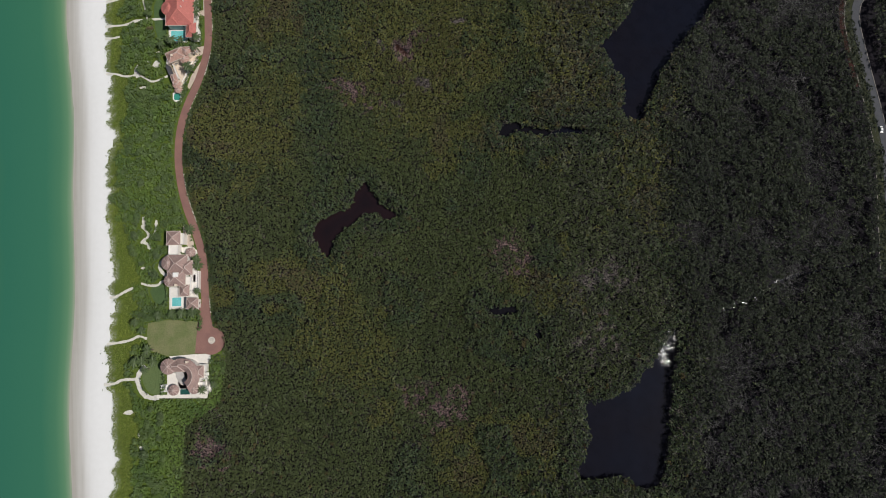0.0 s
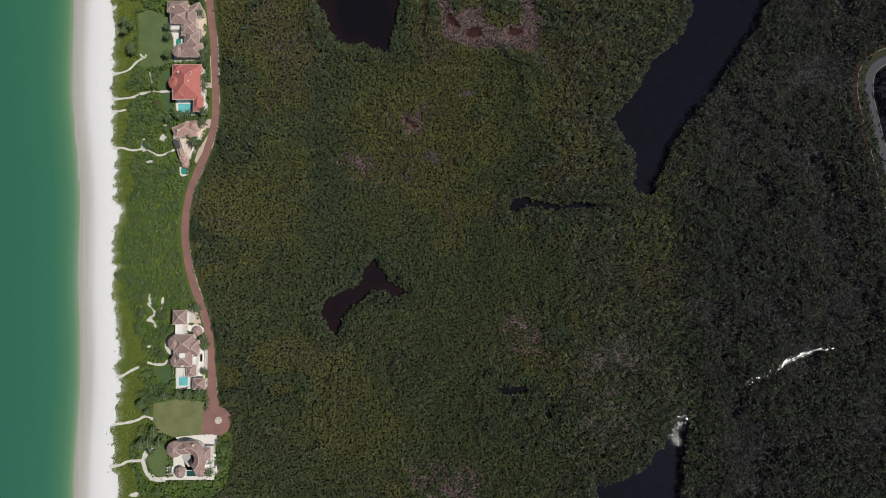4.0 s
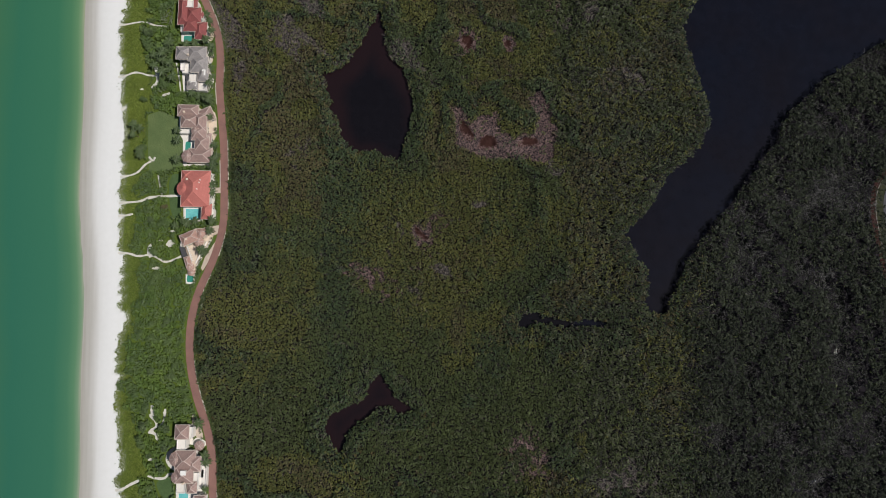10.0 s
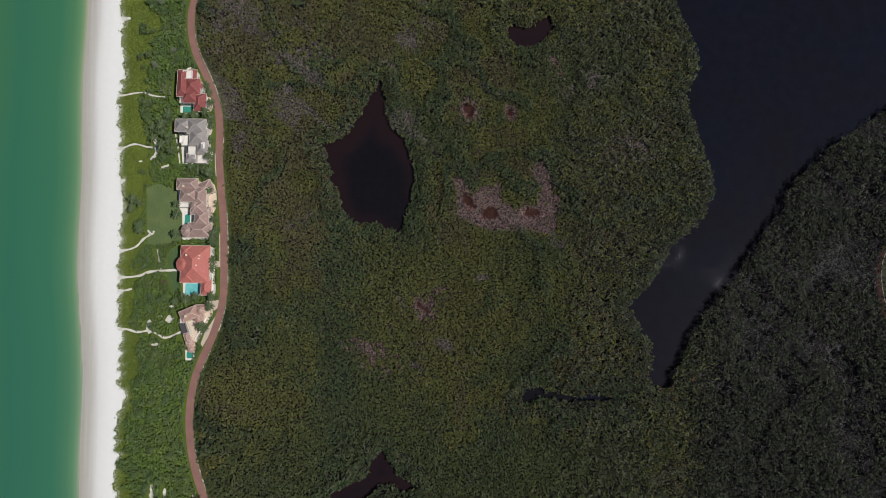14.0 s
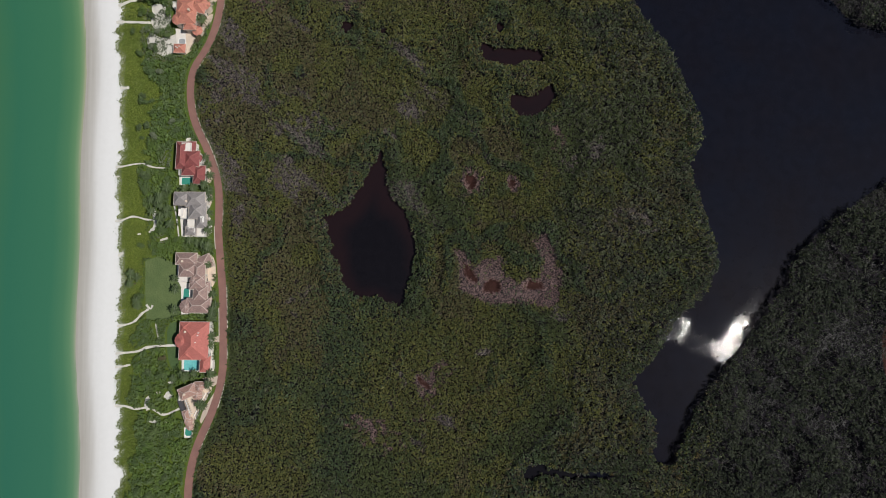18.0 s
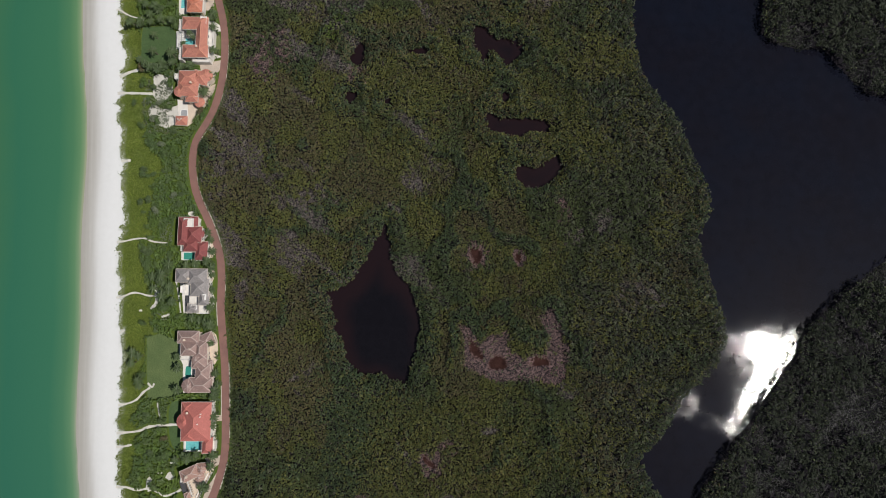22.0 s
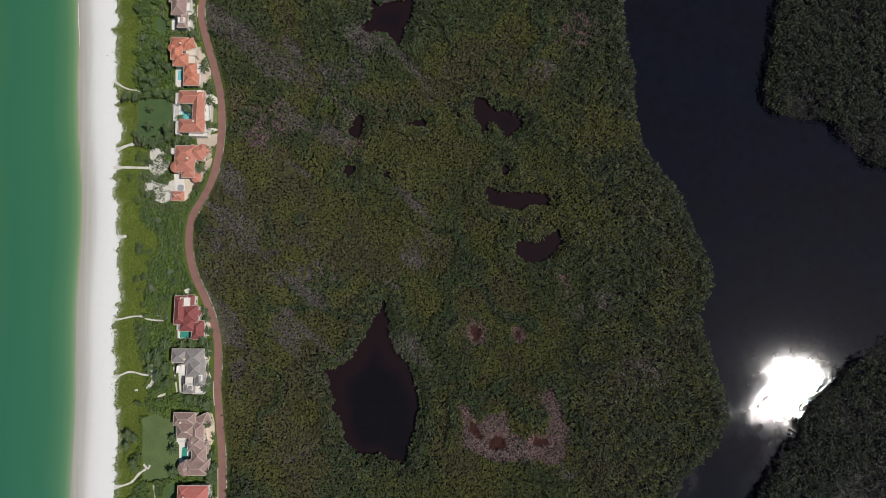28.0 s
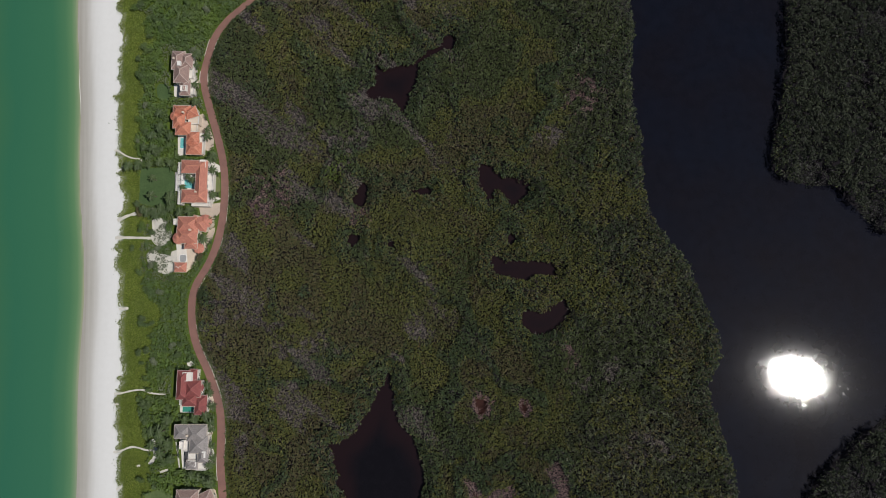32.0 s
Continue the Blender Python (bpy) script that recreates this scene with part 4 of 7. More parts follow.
# bare spots of sand among the dune plants
spot = np.random.RandomState(58)
for cx, cy, w, d in ((-169.2, 47.3, 3.4, 2.6), (-165.7, 44.6, 2.0, 4.4), (-163.8, 50.0, 3.0, 2.4), (-168.0, 31.1, 3.6, 1.6), (-164.8, 28.0, 1.6, 3.0), (-174.3, -54.5, 7.5, 2.4),
                     (-166.4, -75.1, 3.4, 2.6), (-168.3, -67.9, 1.6, 2.6), (-176.4, 157.0, 2.4, 5.4), (-164.4, 160.3, 5.2, 4.6), (-170.0, 162.0, 2.8, 1.4), (-172.1, 144.9, 4.6, 1.8),
                     (-164.9, 144.2, 1.6, 2.4), (-168.8, 58.8, 3.6, 5.2), (-161.9, 58.2, 1.8, 4.6), (-163.5, 167.9, 3.4, 1.4), (-202.8, 294.6, 3.0, 1.2), (-187.6, 258.5, 2.6, 1.2)):
    turns = np.arange(14) / 14 * 2 * math.pi
    reach = 0.7 + 0.6 * spot.rand(14)
    slab("sand_clearing", [(cx + w / 2 * r * math.cos(a), cy + d / 2 * r * math.sin(a)) for a, r in zip(turns, reach)], "path", 0.045, "small bare patch of pale sand among dune plants", "sand", 1)


# ---------------------------------------------------------------- houses
def hip_roof(bm, cx, cy, w, d, z, rise, turn, over=0.6):
    """A hip roof with a thick eave, over a w by d box."""
    a, b = w / 2 + over, d / 2 + over
    if w >= d:
        r = max(a - b, 0.02)
        ridge = [(-r, 0), (r, 0)]
    else:
        r = max(b - a, 0.02)
        ridge = [(0, -r), (0, r)]
    P = lambda x, y, h: bm.verts.new((cx + rot(x, y, turn)[0], cy + rot(x, y, turn)[1], h))
    lo = [P(x, y, z - 0.25) for x, y in ((-a, -b), (a, -b), (a, b), (-a, b))]
    hi = [P(x, y, z) for x, y in ((-a, -b), (a, -b), (a, b), (-a, b))]
    t0, t1 = [P(x, y, z + rise) for x, y in ridge]
    bm.faces.new(list(reversed(lo)))
    for i in range(4):
        bm.faces.new((lo[i], lo[(i + 1) % 4], hi[(i + 1) % 4], hi[i]))
    if w >= d:
        fs = ((hi[0], hi[1], t1, t0), (hi[1], hi[2], t1), (hi[2], hi[3], t0, t1), (hi[3], hi[0], t0))
    else:
        fs = ((hi[0], hi[1], t0), (hi[1], hi[2], t1, t0), (hi[2], hi[3], t1), (hi[3], hi[0], t0, t1))
    for f in fs:
        bm.faces.new(f)
    corners = [(-a, -b), (a, -b), (a, b), (-a, b)]
    near = [min(ridge, key=lambda q: math.hypot(q[0] - c[0], q[1] - c[1])) for c in corners]
    lines = [((*c, z), (*n, z + rise)) for c, n in zip(corners, near)] + [((*ridge[0], z + rise), (*ridge[1], z + rise))]
    return [tuple((cx + rot(x, y, turn)[0], cy + rot(x, y, turn)[1], h) for x, y, h in ln) for ln in lines]


def cap(bm, p, q, r=0.22):
    """A round ridge tile row from p to q."""
    p, q = Vector(p), Vector(q)
    ax = (q - p)
    if ax.length < 0.3:
        return
    ax.normalize()
    s = ax.cross(Vector((0, 0, 1))).normalized()
    u = s.cross(ax)
    ring = [[bm.verts.new(e + s * (r * math.cos(t)) + u * (r * math.sin(t) + 0.02)) for t in (0, 0.8, 1.57, 2.34, 3.14)] for e in (p, q)]
    for i in range(4):
        bm.faces.new((ring[0][i], ring[0][i + 1], ring[1][i + 1], ring[1][i]))


def window(house, x, y, z, w, h, nrm):
    """A framed window proud of a wall; nrm is the wall's outward way."""
    turn = math.atan2(nrm[1], nrm[0]) - math.pi / 2
    bm = bmesh.new()
    for dx, dz, ww, hh in ((0, 0, w, 0.12), (0, h, w, 0.12), (-w / 2 + 0.06, 0.06, 0.12, h), (w / 2 - 0.06, 0.06, 0.12, h), (0, 0.06, 0.07, h)):
        ox, oy = rot(dx, 0, turn)
        box(bm, x + ox, y + oy, z + dz, ww, 0.16, hh, turn)
    fr = part("window", bm, M["trim"], house)
    bm = box(bmesh.new(), x + nrm[0] * 0.02, y + nrm[1] * 0.02, z + 0.1, w - 0.2, 0.05, h - 0.1, turn)
    part("pane", bm, M["glass"], fr)


def house(label, origin, roof, capm, wings, extras=(), wall="wall"):
    """wings: cx, cy, w, d, eave, rise, turn in degrees. extras: (kind, ...)."""
    ox, oy = origin
    hs = thing("house", (ox, oy, LAND), label, "house", "beach houses")
    rs = np.random.RandomState(int(abs(ox * 7 + oy * 13)) % 9999)
    for cx, cy, w, d, eave, rise, turn in wings:
        clear(cx, cy, w, d, 1.2)
        clear(cx - w / 2 - 2.6, cy, 5.2, d, 0)
        clear(cx + w / 2 + 1.4, cy, 2.8, d, 0)
        a = radians(turn)
        lx, ly = cx - ox, cy - oy
        part("wall", box(bmesh.new(), lx, ly, -0.3, w - 0.9, d - 0.9, eave + 0.25, a), M[wall], hs)
        bm = bmesh.new()
        lines = hip_roof(bm, lx, ly, w, d, eave, rise, a, 0.15)
        rf = part("roof", bm, M[roof], hs)
        bm = bmesh.new()
        for dx, dy, gw, gd in ((0, d / 2 + 0.27, w + 0.78, 0.24), (0, -d / 2 - 0.27, w + 0.78, 0.24), (w / 2 + 0.27, 0, 0.24, d + 0.3), (-w / 2 - 0.27, 0, 0.24, d + 0.3)):
            gx_, gy_ = rot(dx, dy, a)
            box(bm, lx + gx_, ly + gy_, eave - 0.2, gw, gd, 0.16, a)
        part("gutter", bm, M["gutter"], rf, "pale eaves gutter")
        for p, q in lines:
            if (Vector(p) - Vector(q)).length > 0.4:
                bm = bmesh.new()
                cap(bm, p, q)
                part("ridge_cap", bm, M[capm], rf)
        for side, (nx_, ny_), run, depth in (("e", (1, 0), d, w), ("s", (0, -1), w, d), ("n", (0, 1), w, d), ("w", (-1, 0), d, w)):
            count = max(1, int(run / 4.2))
            tx, ty = rot(nx_, ny_, a)
            sx_, sy_ = -ty, tx
            for i in range(count):
                o = (i + 0.5) / count * (run - 1.0) - (run - 1.0) / 2
                wx, wy = lx + tx * (depth / 2 - 0.45) + sx_ * o, ly + ty * (depth / 2 - 0.45) + sy_ * o
                hidden = any(abs(rot(wx + ox - c2[0] + tx * 0.4, wy + oy - c2[1] + ty * 0.4, -radians(c2[6]))[0]) < c2[2] / 2 and
                             abs(rot(wx + ox - c2[0] + tx * 0.4, wy + oy - c2[1] + ty * 0.4, -radians(c2[6]))[1]) < c2[3] / 2
                             for c2 in wings if c2[:2] != (cx, cy))
                if hidden:
                    continue
                for zf in ((0.9, 4.2) if eave > 5.5 else (0.9,)):
                    if zf + 1.9 < eave:
                        window(hs, wx, wy, zf, 1.5 + 0.6 * rs.rand(), 1.7, (tx, ty))
    for kind, *v in extras:
        if kind == "flat":            # flat-roofed block with a parapet
            cx, cy, w, d, h = v
            clear(cx, cy, w, d)
            bm = box(bmesh.new(), cx - ox, cy - oy, -0.3, w, d, h + 0.3)
            wl = part("flat_block", bm, M[wall], hs, "flat-roofed white block")
            bm = bmesh.new()
            for dx, dy, ww, dd in ((0, d / 2 - 0.13, w, 0.26), (0, -d / 2 + 0.13, w, 0.26), (w / 2 - 0.13, 0, 0.26, d - 0.52), (-w / 2 + 0.13, 0, 0.26, d - 0.52)):
                box(bm, cx - ox + dx, cy - oy + dy, h, ww, dd, 0.6)
            part("parapet", bm, M["trim"], wl)
        elif kind == "cone":          # round tower
            cx, cy, r, h, rise = v
            clear(cx, cy, 2 * r, 2 * r)
            part("tower_wall", prism(bmesh.new(), disc(cx - ox, cy - oy, r - 0.35, 20), -0.3, h), M[wall], hs)
            bm = bmesh.new()
            ring = [bm.verts.new((x, y, h)) for x, y in disc(cx - ox, cy - oy, r + 0.3, 16)]
            top = bm.verts.new((cx - ox, cy - oy, h + rise))
            for i in range(16):
                bm.faces.new((ring[i], ring[(i + 1) % 16], top))
            bm.faces.new(list(reversed(ring)))
            cn = part("tower_roof", bm, M[roof], hs)
            for i in range(0, 16, 2):
                bm = bmesh.new()
                cap(bm, ring_p(cx - ox, cy - oy, r + 0.3, i / 16, h), (cx - ox, cy - oy, h + rise), 0.12)
                part("ridge_cap", bm, M[capm], cn)
        elif kind == "chimney":
            cx, cy, z = v
            bm = box(bmesh.new(), cx - ox, cy - oy, z - 3, 0.9, 0.9, 3.6)
            box(bm, cx - ox, cy - oy, z + 0.6, 1.2, 1.2, 0.2)
            box(bm, cx - ox, cy - oy, z + 0.8, 0.5, 0.5, 0.3)
            part("chimney", bm, M["cream_wall"], hs, "cream stucco chimney")
        elif kind == "balcony":       # raised terrace with a balustrade
            cx, cy, w, d, h = v
            clear(cx, cy, w, d)
            fl = part("terrace", box(bmesh.new(), cx - ox, cy - oy, -0.3, w, d, h + 0.3), M["deck"], hs, "white raised terrace")
            bm = bmesh.new()
            for dx, dy, ww, dd in ((0, d / 2 - 0.1, w, 0.2), (0, -d / 2 + 0.1, w, 0.2), (w / 2 - 0.1, 0, 0.2, d - 0.4), (-w / 2 + 0.1, 0, 0.2, d - 0.4)):
                box(bm, cx - ox + dx, cy - oy + dy, h + 0.9, ww, dd, 0.12)
                n = max(2, int(max(ww, dd) / 1.2))
                for i in range(n + 1):
                    f = i / n - 0.5
                    box(bm, cx - ox + dx + (f * (ww - 0.2) if ww > dd else 0), cy - oy + dy + (f * (dd - 0.2) if dd >= ww else 0), h, 0.16, 0.16, 0.9)
            part("balustrade", bm, M["trim"], fl)
        elif kind == "arc":           # curved wing: ring sector with a ridge along its middle
            cx, cy, r0, r1, a0, a1, h, rise = v
            clear(cx, cy, 2 * r1, 2 * r1)
            n = 22
            turns = [radians(a0 + (a1 - a0) * i / n) for i in range(n + 1)]
            at = lambda r, t: (cx - ox + r * math.cos(t), cy - oy + r * math.sin(t))
            sector = [at(r1 - 0.5, t) for t in turns] + [at(r0 + 0.5, t) for t in reversed(turns)]
            part("curved_wall", prism(bmesh.new(), sector, -0.3, h), M[wall], hs)
            bm = bmesh.new()
            mid = (r0 + r1) / 2
            rows = [[bm.verts.new((*at(r, t), z)) for r, z in ((r0, h), (mid, h + (rise if 0 < i < n else 0.1)), (r1, h), (r1, h - 0.25), (r0, h - 0.25))] for i, t in enumerate(turns)]
            for p, q in zip(rows, rows[1:]):
                for i in range(5):
                    j = (i + 1) % 5
                    bm.faces.new((p[i], p[j], q[j], q[i]))
            bm.faces.new(rows[0])
            bm.faces.new(list(reversed(rows[-1])))
            rf = part("curved_roof", bm, M[roof], hs, "curved tiled roof")
            bm = bmesh.new()
            for p, q in zip(turns[1:-1], turns[2:-1]):
                cap(bm, (*at(mid, p), h + rise), (*at(mid, q), h + rise))
            part("ridge_cap", bm, M[capm], rf)
        elif kind == "colonnade":     # a row of posts under a beam
            x0, y0, x1, y1, n, h = v
            turn = math.atan2(y1 - y0, x1 - x0)
            cn = part("colonnade", box(bmesh.new(), (x0 + x1) / 2 - ox, (y0 + y1) / 2 - oy, h, math.hypot(x1 - x0, y1 - y0), 0.4, 0.3, turn), M["trim"], hs, "white colonnade along the court")
            for i in range(n):
                f = i / (n - 1)
                part("column", prism(bmesh.new(), disc(x0 + (x1 - x0) * f - ox, y0 + (y1 - y0) * f - oy, 0.24, 8), 0, h), M["trim"], cn)
        elif kind == "pergola":
            cx, cy, w, d, h = v
            pg = part("pergola", box(bmesh.new(), cx - ox, cy - oy, 0.22, w + 0.2, d + 0.2, 0.06), M["trim"], hs, "white timber pergola")
            for sx_ in (-1, 1):
                part("rail", box(bmesh.new(), cx - ox + sx_ * (w / 2 - 0.2), cy - oy, h - 0.3, 0.3, d, 0.3), M["trim"], pg)
                for i in range(int(d / 3) + 1):
                    part("post", box(bmesh.new(), cx - ox + sx_ * (w / 2 - 0.2), cy - oy + (i / max(1, int(d / 3)) - 0.5) * (d - 0.4), 0, 0.3, 0.3, h - 0.3), M["trim"], pg)
            n = max(3, int(d / 1.1))
            for i in range(n):
                part("beam", box(bmesh.new(), cx - ox, cy - oy + (i / (n - 1) - 0.5) * (d - 0.3), h, w + 0.8, 0.28, 0.3), M["trim"], pg)
        elif kind == "screen":        # low near-black box; at the grey house it stands in for shadow
            cx, cy, w, d, h, turn = v
            clear(cx, cy, w, d)
            part("screen_porch", box(bmesh.new(), cx - ox, cy - oy, -0.3, w, d, h + 0.3, radians(turn)), M["screen"], hs, "low near-black infill block")
        elif kind == "skylight":
            cx, cy, w, d, z = v
            part("skylight", box(bmesh.new(), cx - ox, cy - oy, z - 1.5, w, d, 1.8), M["trim"], hs, "white roof lantern")
        elif kind == "vents":
            for k_ in range(v[2]):
                part("roof_vent", box(bmesh.new(), v[0] - ox + rs.rand() * v[3] - v[3] / 2, v[1] - oy + rs.rand() * v[4] - v[4] / 2, v[5] - 1, 0.5, 0.5, 1.7), M["trim"], hs)
    return hs


def ring_p(cx, cy, r, f, z):
    return (cx + r * math.cos(2 * math.pi * f), cy + r * math.sin(2 * math.pi * f), z)


def terrace(pts, mat, label, top=0.22, soft=0):
    pts = chaikin(pts, soft).tolist() if soft else pts
    CLEAR_SHAPES.append(np.array(pts))
    return tagged(part("terrace", prism(bmesh.new(), pts, LAND - 0.2, LAND + top), M[mat]), label, "terrace", kind="structure")


def pool(cx, cy, w, d, mat="pool", label="turquoise swimming pool with a white coping", top=0.22, oval=False):
    pl = thing("swimming_pool", (cx, cy, LAND + top), label, "swimming pool", "pools")
    clear(cx, cy, w, d)
    n = 28
    if oval:
        out = [(w / 2 * math.copysign(abs(math.cos(t)) ** 0.6, math.cos(t)), d / 2 * math.copysign(abs(math.sin(t)) ** 0.6, math.sin(t))) for t in [2 * math.pi * i / n for i in range(n)]]
    else:
        out = [(-w / 2, -d / 2), (w / 2, -d / 2), (w / 2, d / 2), (-w / 2, d / 2)]
    bm = bmesh.new()
    k = len(out)
    rim = []
    for x, y in out:
        s = 1 - 0.45 / max(0.5, math.hypot(x, y))
        rim.append([bm.verts.new(q) for q in ((x, y, -0.1), (x, y, 0.10), (x * s, y * s, 0.10), (x * s, y * s, -0.1))])
    for i in range(k):
        a, b = rim[i], rim[(i + 1) % k]
        for j in range(3):
            bm.faces.new((a[j], b[j], b[j + 1], a[j + 1]))
    part("coping", bm, M["trim"], pl)
    bm = bmesh.new()
    bm.faces.new([bm.verts.new((x * 0.97, y * 0.97, 0.05)) for x, y in out])
    part("water", bm, M[mat], pl)
    return pl


# the southern house by the turning circle
house("large house with rose-brown tiled hip roofs and a curved court", (-143.4, -34.0), "roof_rose", "rose_cap", [
    (-144.8, -27.7, 9.5, 6.2, 6.9, 2.4, 0), (-131.5, -31.3, 4.5, 6.5, 6.0, 1.8, 0)],
    [("arc", -141.6, -33.8, 3.6, 10.6, 112, -62, 7.2, 2.3), ("cone", -149.2, -27.8, 4.4, 7.2, 2.2), ("cone", -147.2, -41.9, 2.9, 3.6, 1.8), ("cone", -134.2, -40.9, 3.0, 6.6, 1.7), ("chimney", -137.7, -25.3, 9.6),
     ("pergola", -129.9, -34.4, 3.9, 4.3, 3.2), ("pergola", -153.5, -40.8, 3.0, 4.2, 2.6), ("balcony", -130.4, -29.4, 4.0, 4.3, 3.6), ("flat", -131.2, -38.8, 3.3, 2.6, 4.2), ("flat", -129.2, -41.6, 2.6, 2.7, 2.6)])
terrace([(-146.8, -29.4), (-144.1, -30.9), (-142.4, -33.6), (-141.3, -37.6), (-143.2, -40.2), (-146.0, -37.4), (-148.0, -33.4)], "screen_floor", "grey crescent court inside the curved wing", 0.26, 1)
terrace([(-152.7, -31.9), (-147.4, -32.1), (-145.2, -42.1), (-136.1, -45.7), (-129.2, -44.5), (-127.3, -39.3), (-130.6, -37.2), (-134.1, -33.8), (-134.2, -27.4), (-129.5, -27.6), (-128.9, -25.9), (-134.2, -25.8), (-136.4, -32.4), (-141.1, -45.5), (-152.4, -45.9)], "deck", "white paved court round the house", 0.2)
terrace([(-158.4, -44.7), (-128.5, -45.2), (-128.5, -47.5), (-158.3, -46.7)], "deck", "white garden wall and walk", 0.5)
terrace([(-134.5, -42.4), (-130.7, -36.5), (-125.3, -36.7), (-125.2, -42.7), (-128.5, -45.9)], "deck", "white curved front court", 0.21, 1)
pool(-141.8, -43.7, 6.6, 4.3, "dark_pool", "dark still pool in a white court", 0.2)

# two roofs joined by a white link
house("long house with rose-brown tile roofs and white flat terraces", (-146.0, 30.7), "roof_rose", "rose_cap", [
    (-148.4, 48.3, 7.7, 7.9, 6.8, 2.6, 0), (-145.4, 32.7, 11.3, 10.2, 7.4, 3.4, 0), (-145.8, 24.3, 10.3, 9.4, 7.2, 3.0, 0),
    (-140.4, 30.3, 7.3, 8.2, 7.0, 2.4, 0), (-141.5, 16.7, 5.3, 6.4, 5.6, 1.8, 0), (-136.7, 9.0, 6.6, 6.0, 5.8, 2.6, 0)],
    [("cone", -150.5, 33.2, 4.2, 7.2, 2.2), ("cone", -149.9, 22.7, 3.2, 7.0, 1.8), ("flat", -148.5, 41.5, 5.3, 6.1, 6.0), ("flat", -139.0, 29.7, 4.3, 5.5, 5.4), ("flat", -139.9, 21.2, 3.7, 7.5, 5.0), ("flat", -136.5, 24.0, 2.0, 4.8, 3.4), ("cone", -139.2, 39.8, 2.6, 3.4, 1.0), ("flat", -144.0, 48.0, 2.7, 6.2, 5.6),
     ("skylight", -145.4, 25.9, 3.0, 2.7, 9.8), ("balcony", -136.4, 22.0, 4.7, 12.9, 3.4), ("chimney", -145.4, 19.9, 9.0), ("balcony", -148.5, 15.7, 5.1, 5.5, 3.4)])
terrace([(-152.7, 19.4), (-135.8, 19.7), (-134.9, 5.3), (-152.4, 5.7)], "deck", "white pool terrace", 0.22)
pool(-148.1, 10.2, 6.1, 5.8)

# the house on the bend
house("tan-roofed house on the bend with a long cream court", (-150.1, 160.8), "roof_tan", "rose_cap", [
    (-150.4, 163.3, 10.0, 6.6, 6.6, 2.2, 24), (-142.6, 167.2, 8.6, 3.6, 5.6, 1.6, 4), (-151.4, 149.0, 3.2, 5.8, 4.2, 1.5, 20)],
    [("cone", -144.9, 161.1, 2.7, 5.4, 1.8), ("cone", -143.4, 165.5, 2.2, 7.0, 1.5), ("screen", -155.3, 155.2, 2.4, 7.2, 3.0, 21), ("cone", -150.2, 145.7, 2.3, 3.4, 1.2),
     ("chimney", -151.4, 162.0, 9.0), ("cone", -149.3, 142.3, 1.9, 3.0, 1.0), ("colonnade", -153.0, 158.6, -149.3, 149.8, 8, 3.2), ("flat", -155.5, 160.5, 1.0, 5.0, 4.6)], "cream_wall")
terrace([(-155.4, 157.5), (-146.4, 162.1), (-138.3, 167.2), (-138.6, 163.0), (-141.8, 157.0), (-144.6, 150.6), (-147.4, 144.5), (-148.2, 136.8), (-153.6, 136.7), (-153.0, 144.3)], "cream", "long cream paved court", 0.2)
for x0, y0, x1, y1 in ((-139.6, 162.6, -147.4, 146.4), (-141.6, 162.0, -148.2, 148.0)):
    low_wall = box(bmesh.new(), (x0 + x1) / 2, (y0 + y1) / 2, LAND, math.hypot(x1 - x0, y1 - y0), 0.45, 0.95, math.atan2(y1 - y0, x1 - x0))
    tagged(part("garden_wall", low_wall, M["trim"]), "low white garden wall along the court", "wall", kind="structure")
terrace([(-153.9, 141.5), (-148.4, 140.9), (-148.1, 135.4), (-153.5, 135.4)], "deck", "white spa terrace", 0.21)
pool(-151.0, 138.8, 4.8, 5.4, "green_pool", "small round-cornered green plunge pool", 0.21, True)

# coral red
house("broad house with a coral red tile roof and bowed front", (-151.8, 193.0), "roof_red", "red_cap", [
    (-147.7, 193.4, 16.9, 22.1, 7.6, 4.4, 0), (-140.8, 179.5, 5.8, 9.0, 6.8, 2.4, 0), (-153.5, 201.3, 6.1, 6.3, 7.5, 2.6, 0), (-151.4, 185.5, 6.7, 6.2, 7.5, 2.6, 0)],
    [("cone", -154.2, 193.5, 4.8, 7.5, 2.6), ("chimney", -152.3, 198.7, 9.8), ("balcony", -141.4, 194.6, 4.8, 11.1, 5.2), ("vents", -145.7, 196.2, 3, 8, 8, 11.2), ("flat", -138.8, 178.8, 3.1, 5.5, 3.6)])
terrace([(-157.5, 183.7), (-145.8, 183.8), (-145.3, 174.4), (-157.0, 174.3)], "deck", "white pool terrace", 0.22)
terrace([(-142.6, 204.7), (-139.2, 204.7), (-137.7, 174.8), (-141.2, 174.8)], "deck", "white entrance walk", 0.15)
pool(-151.5, 178.7, 9.3, 7.4)

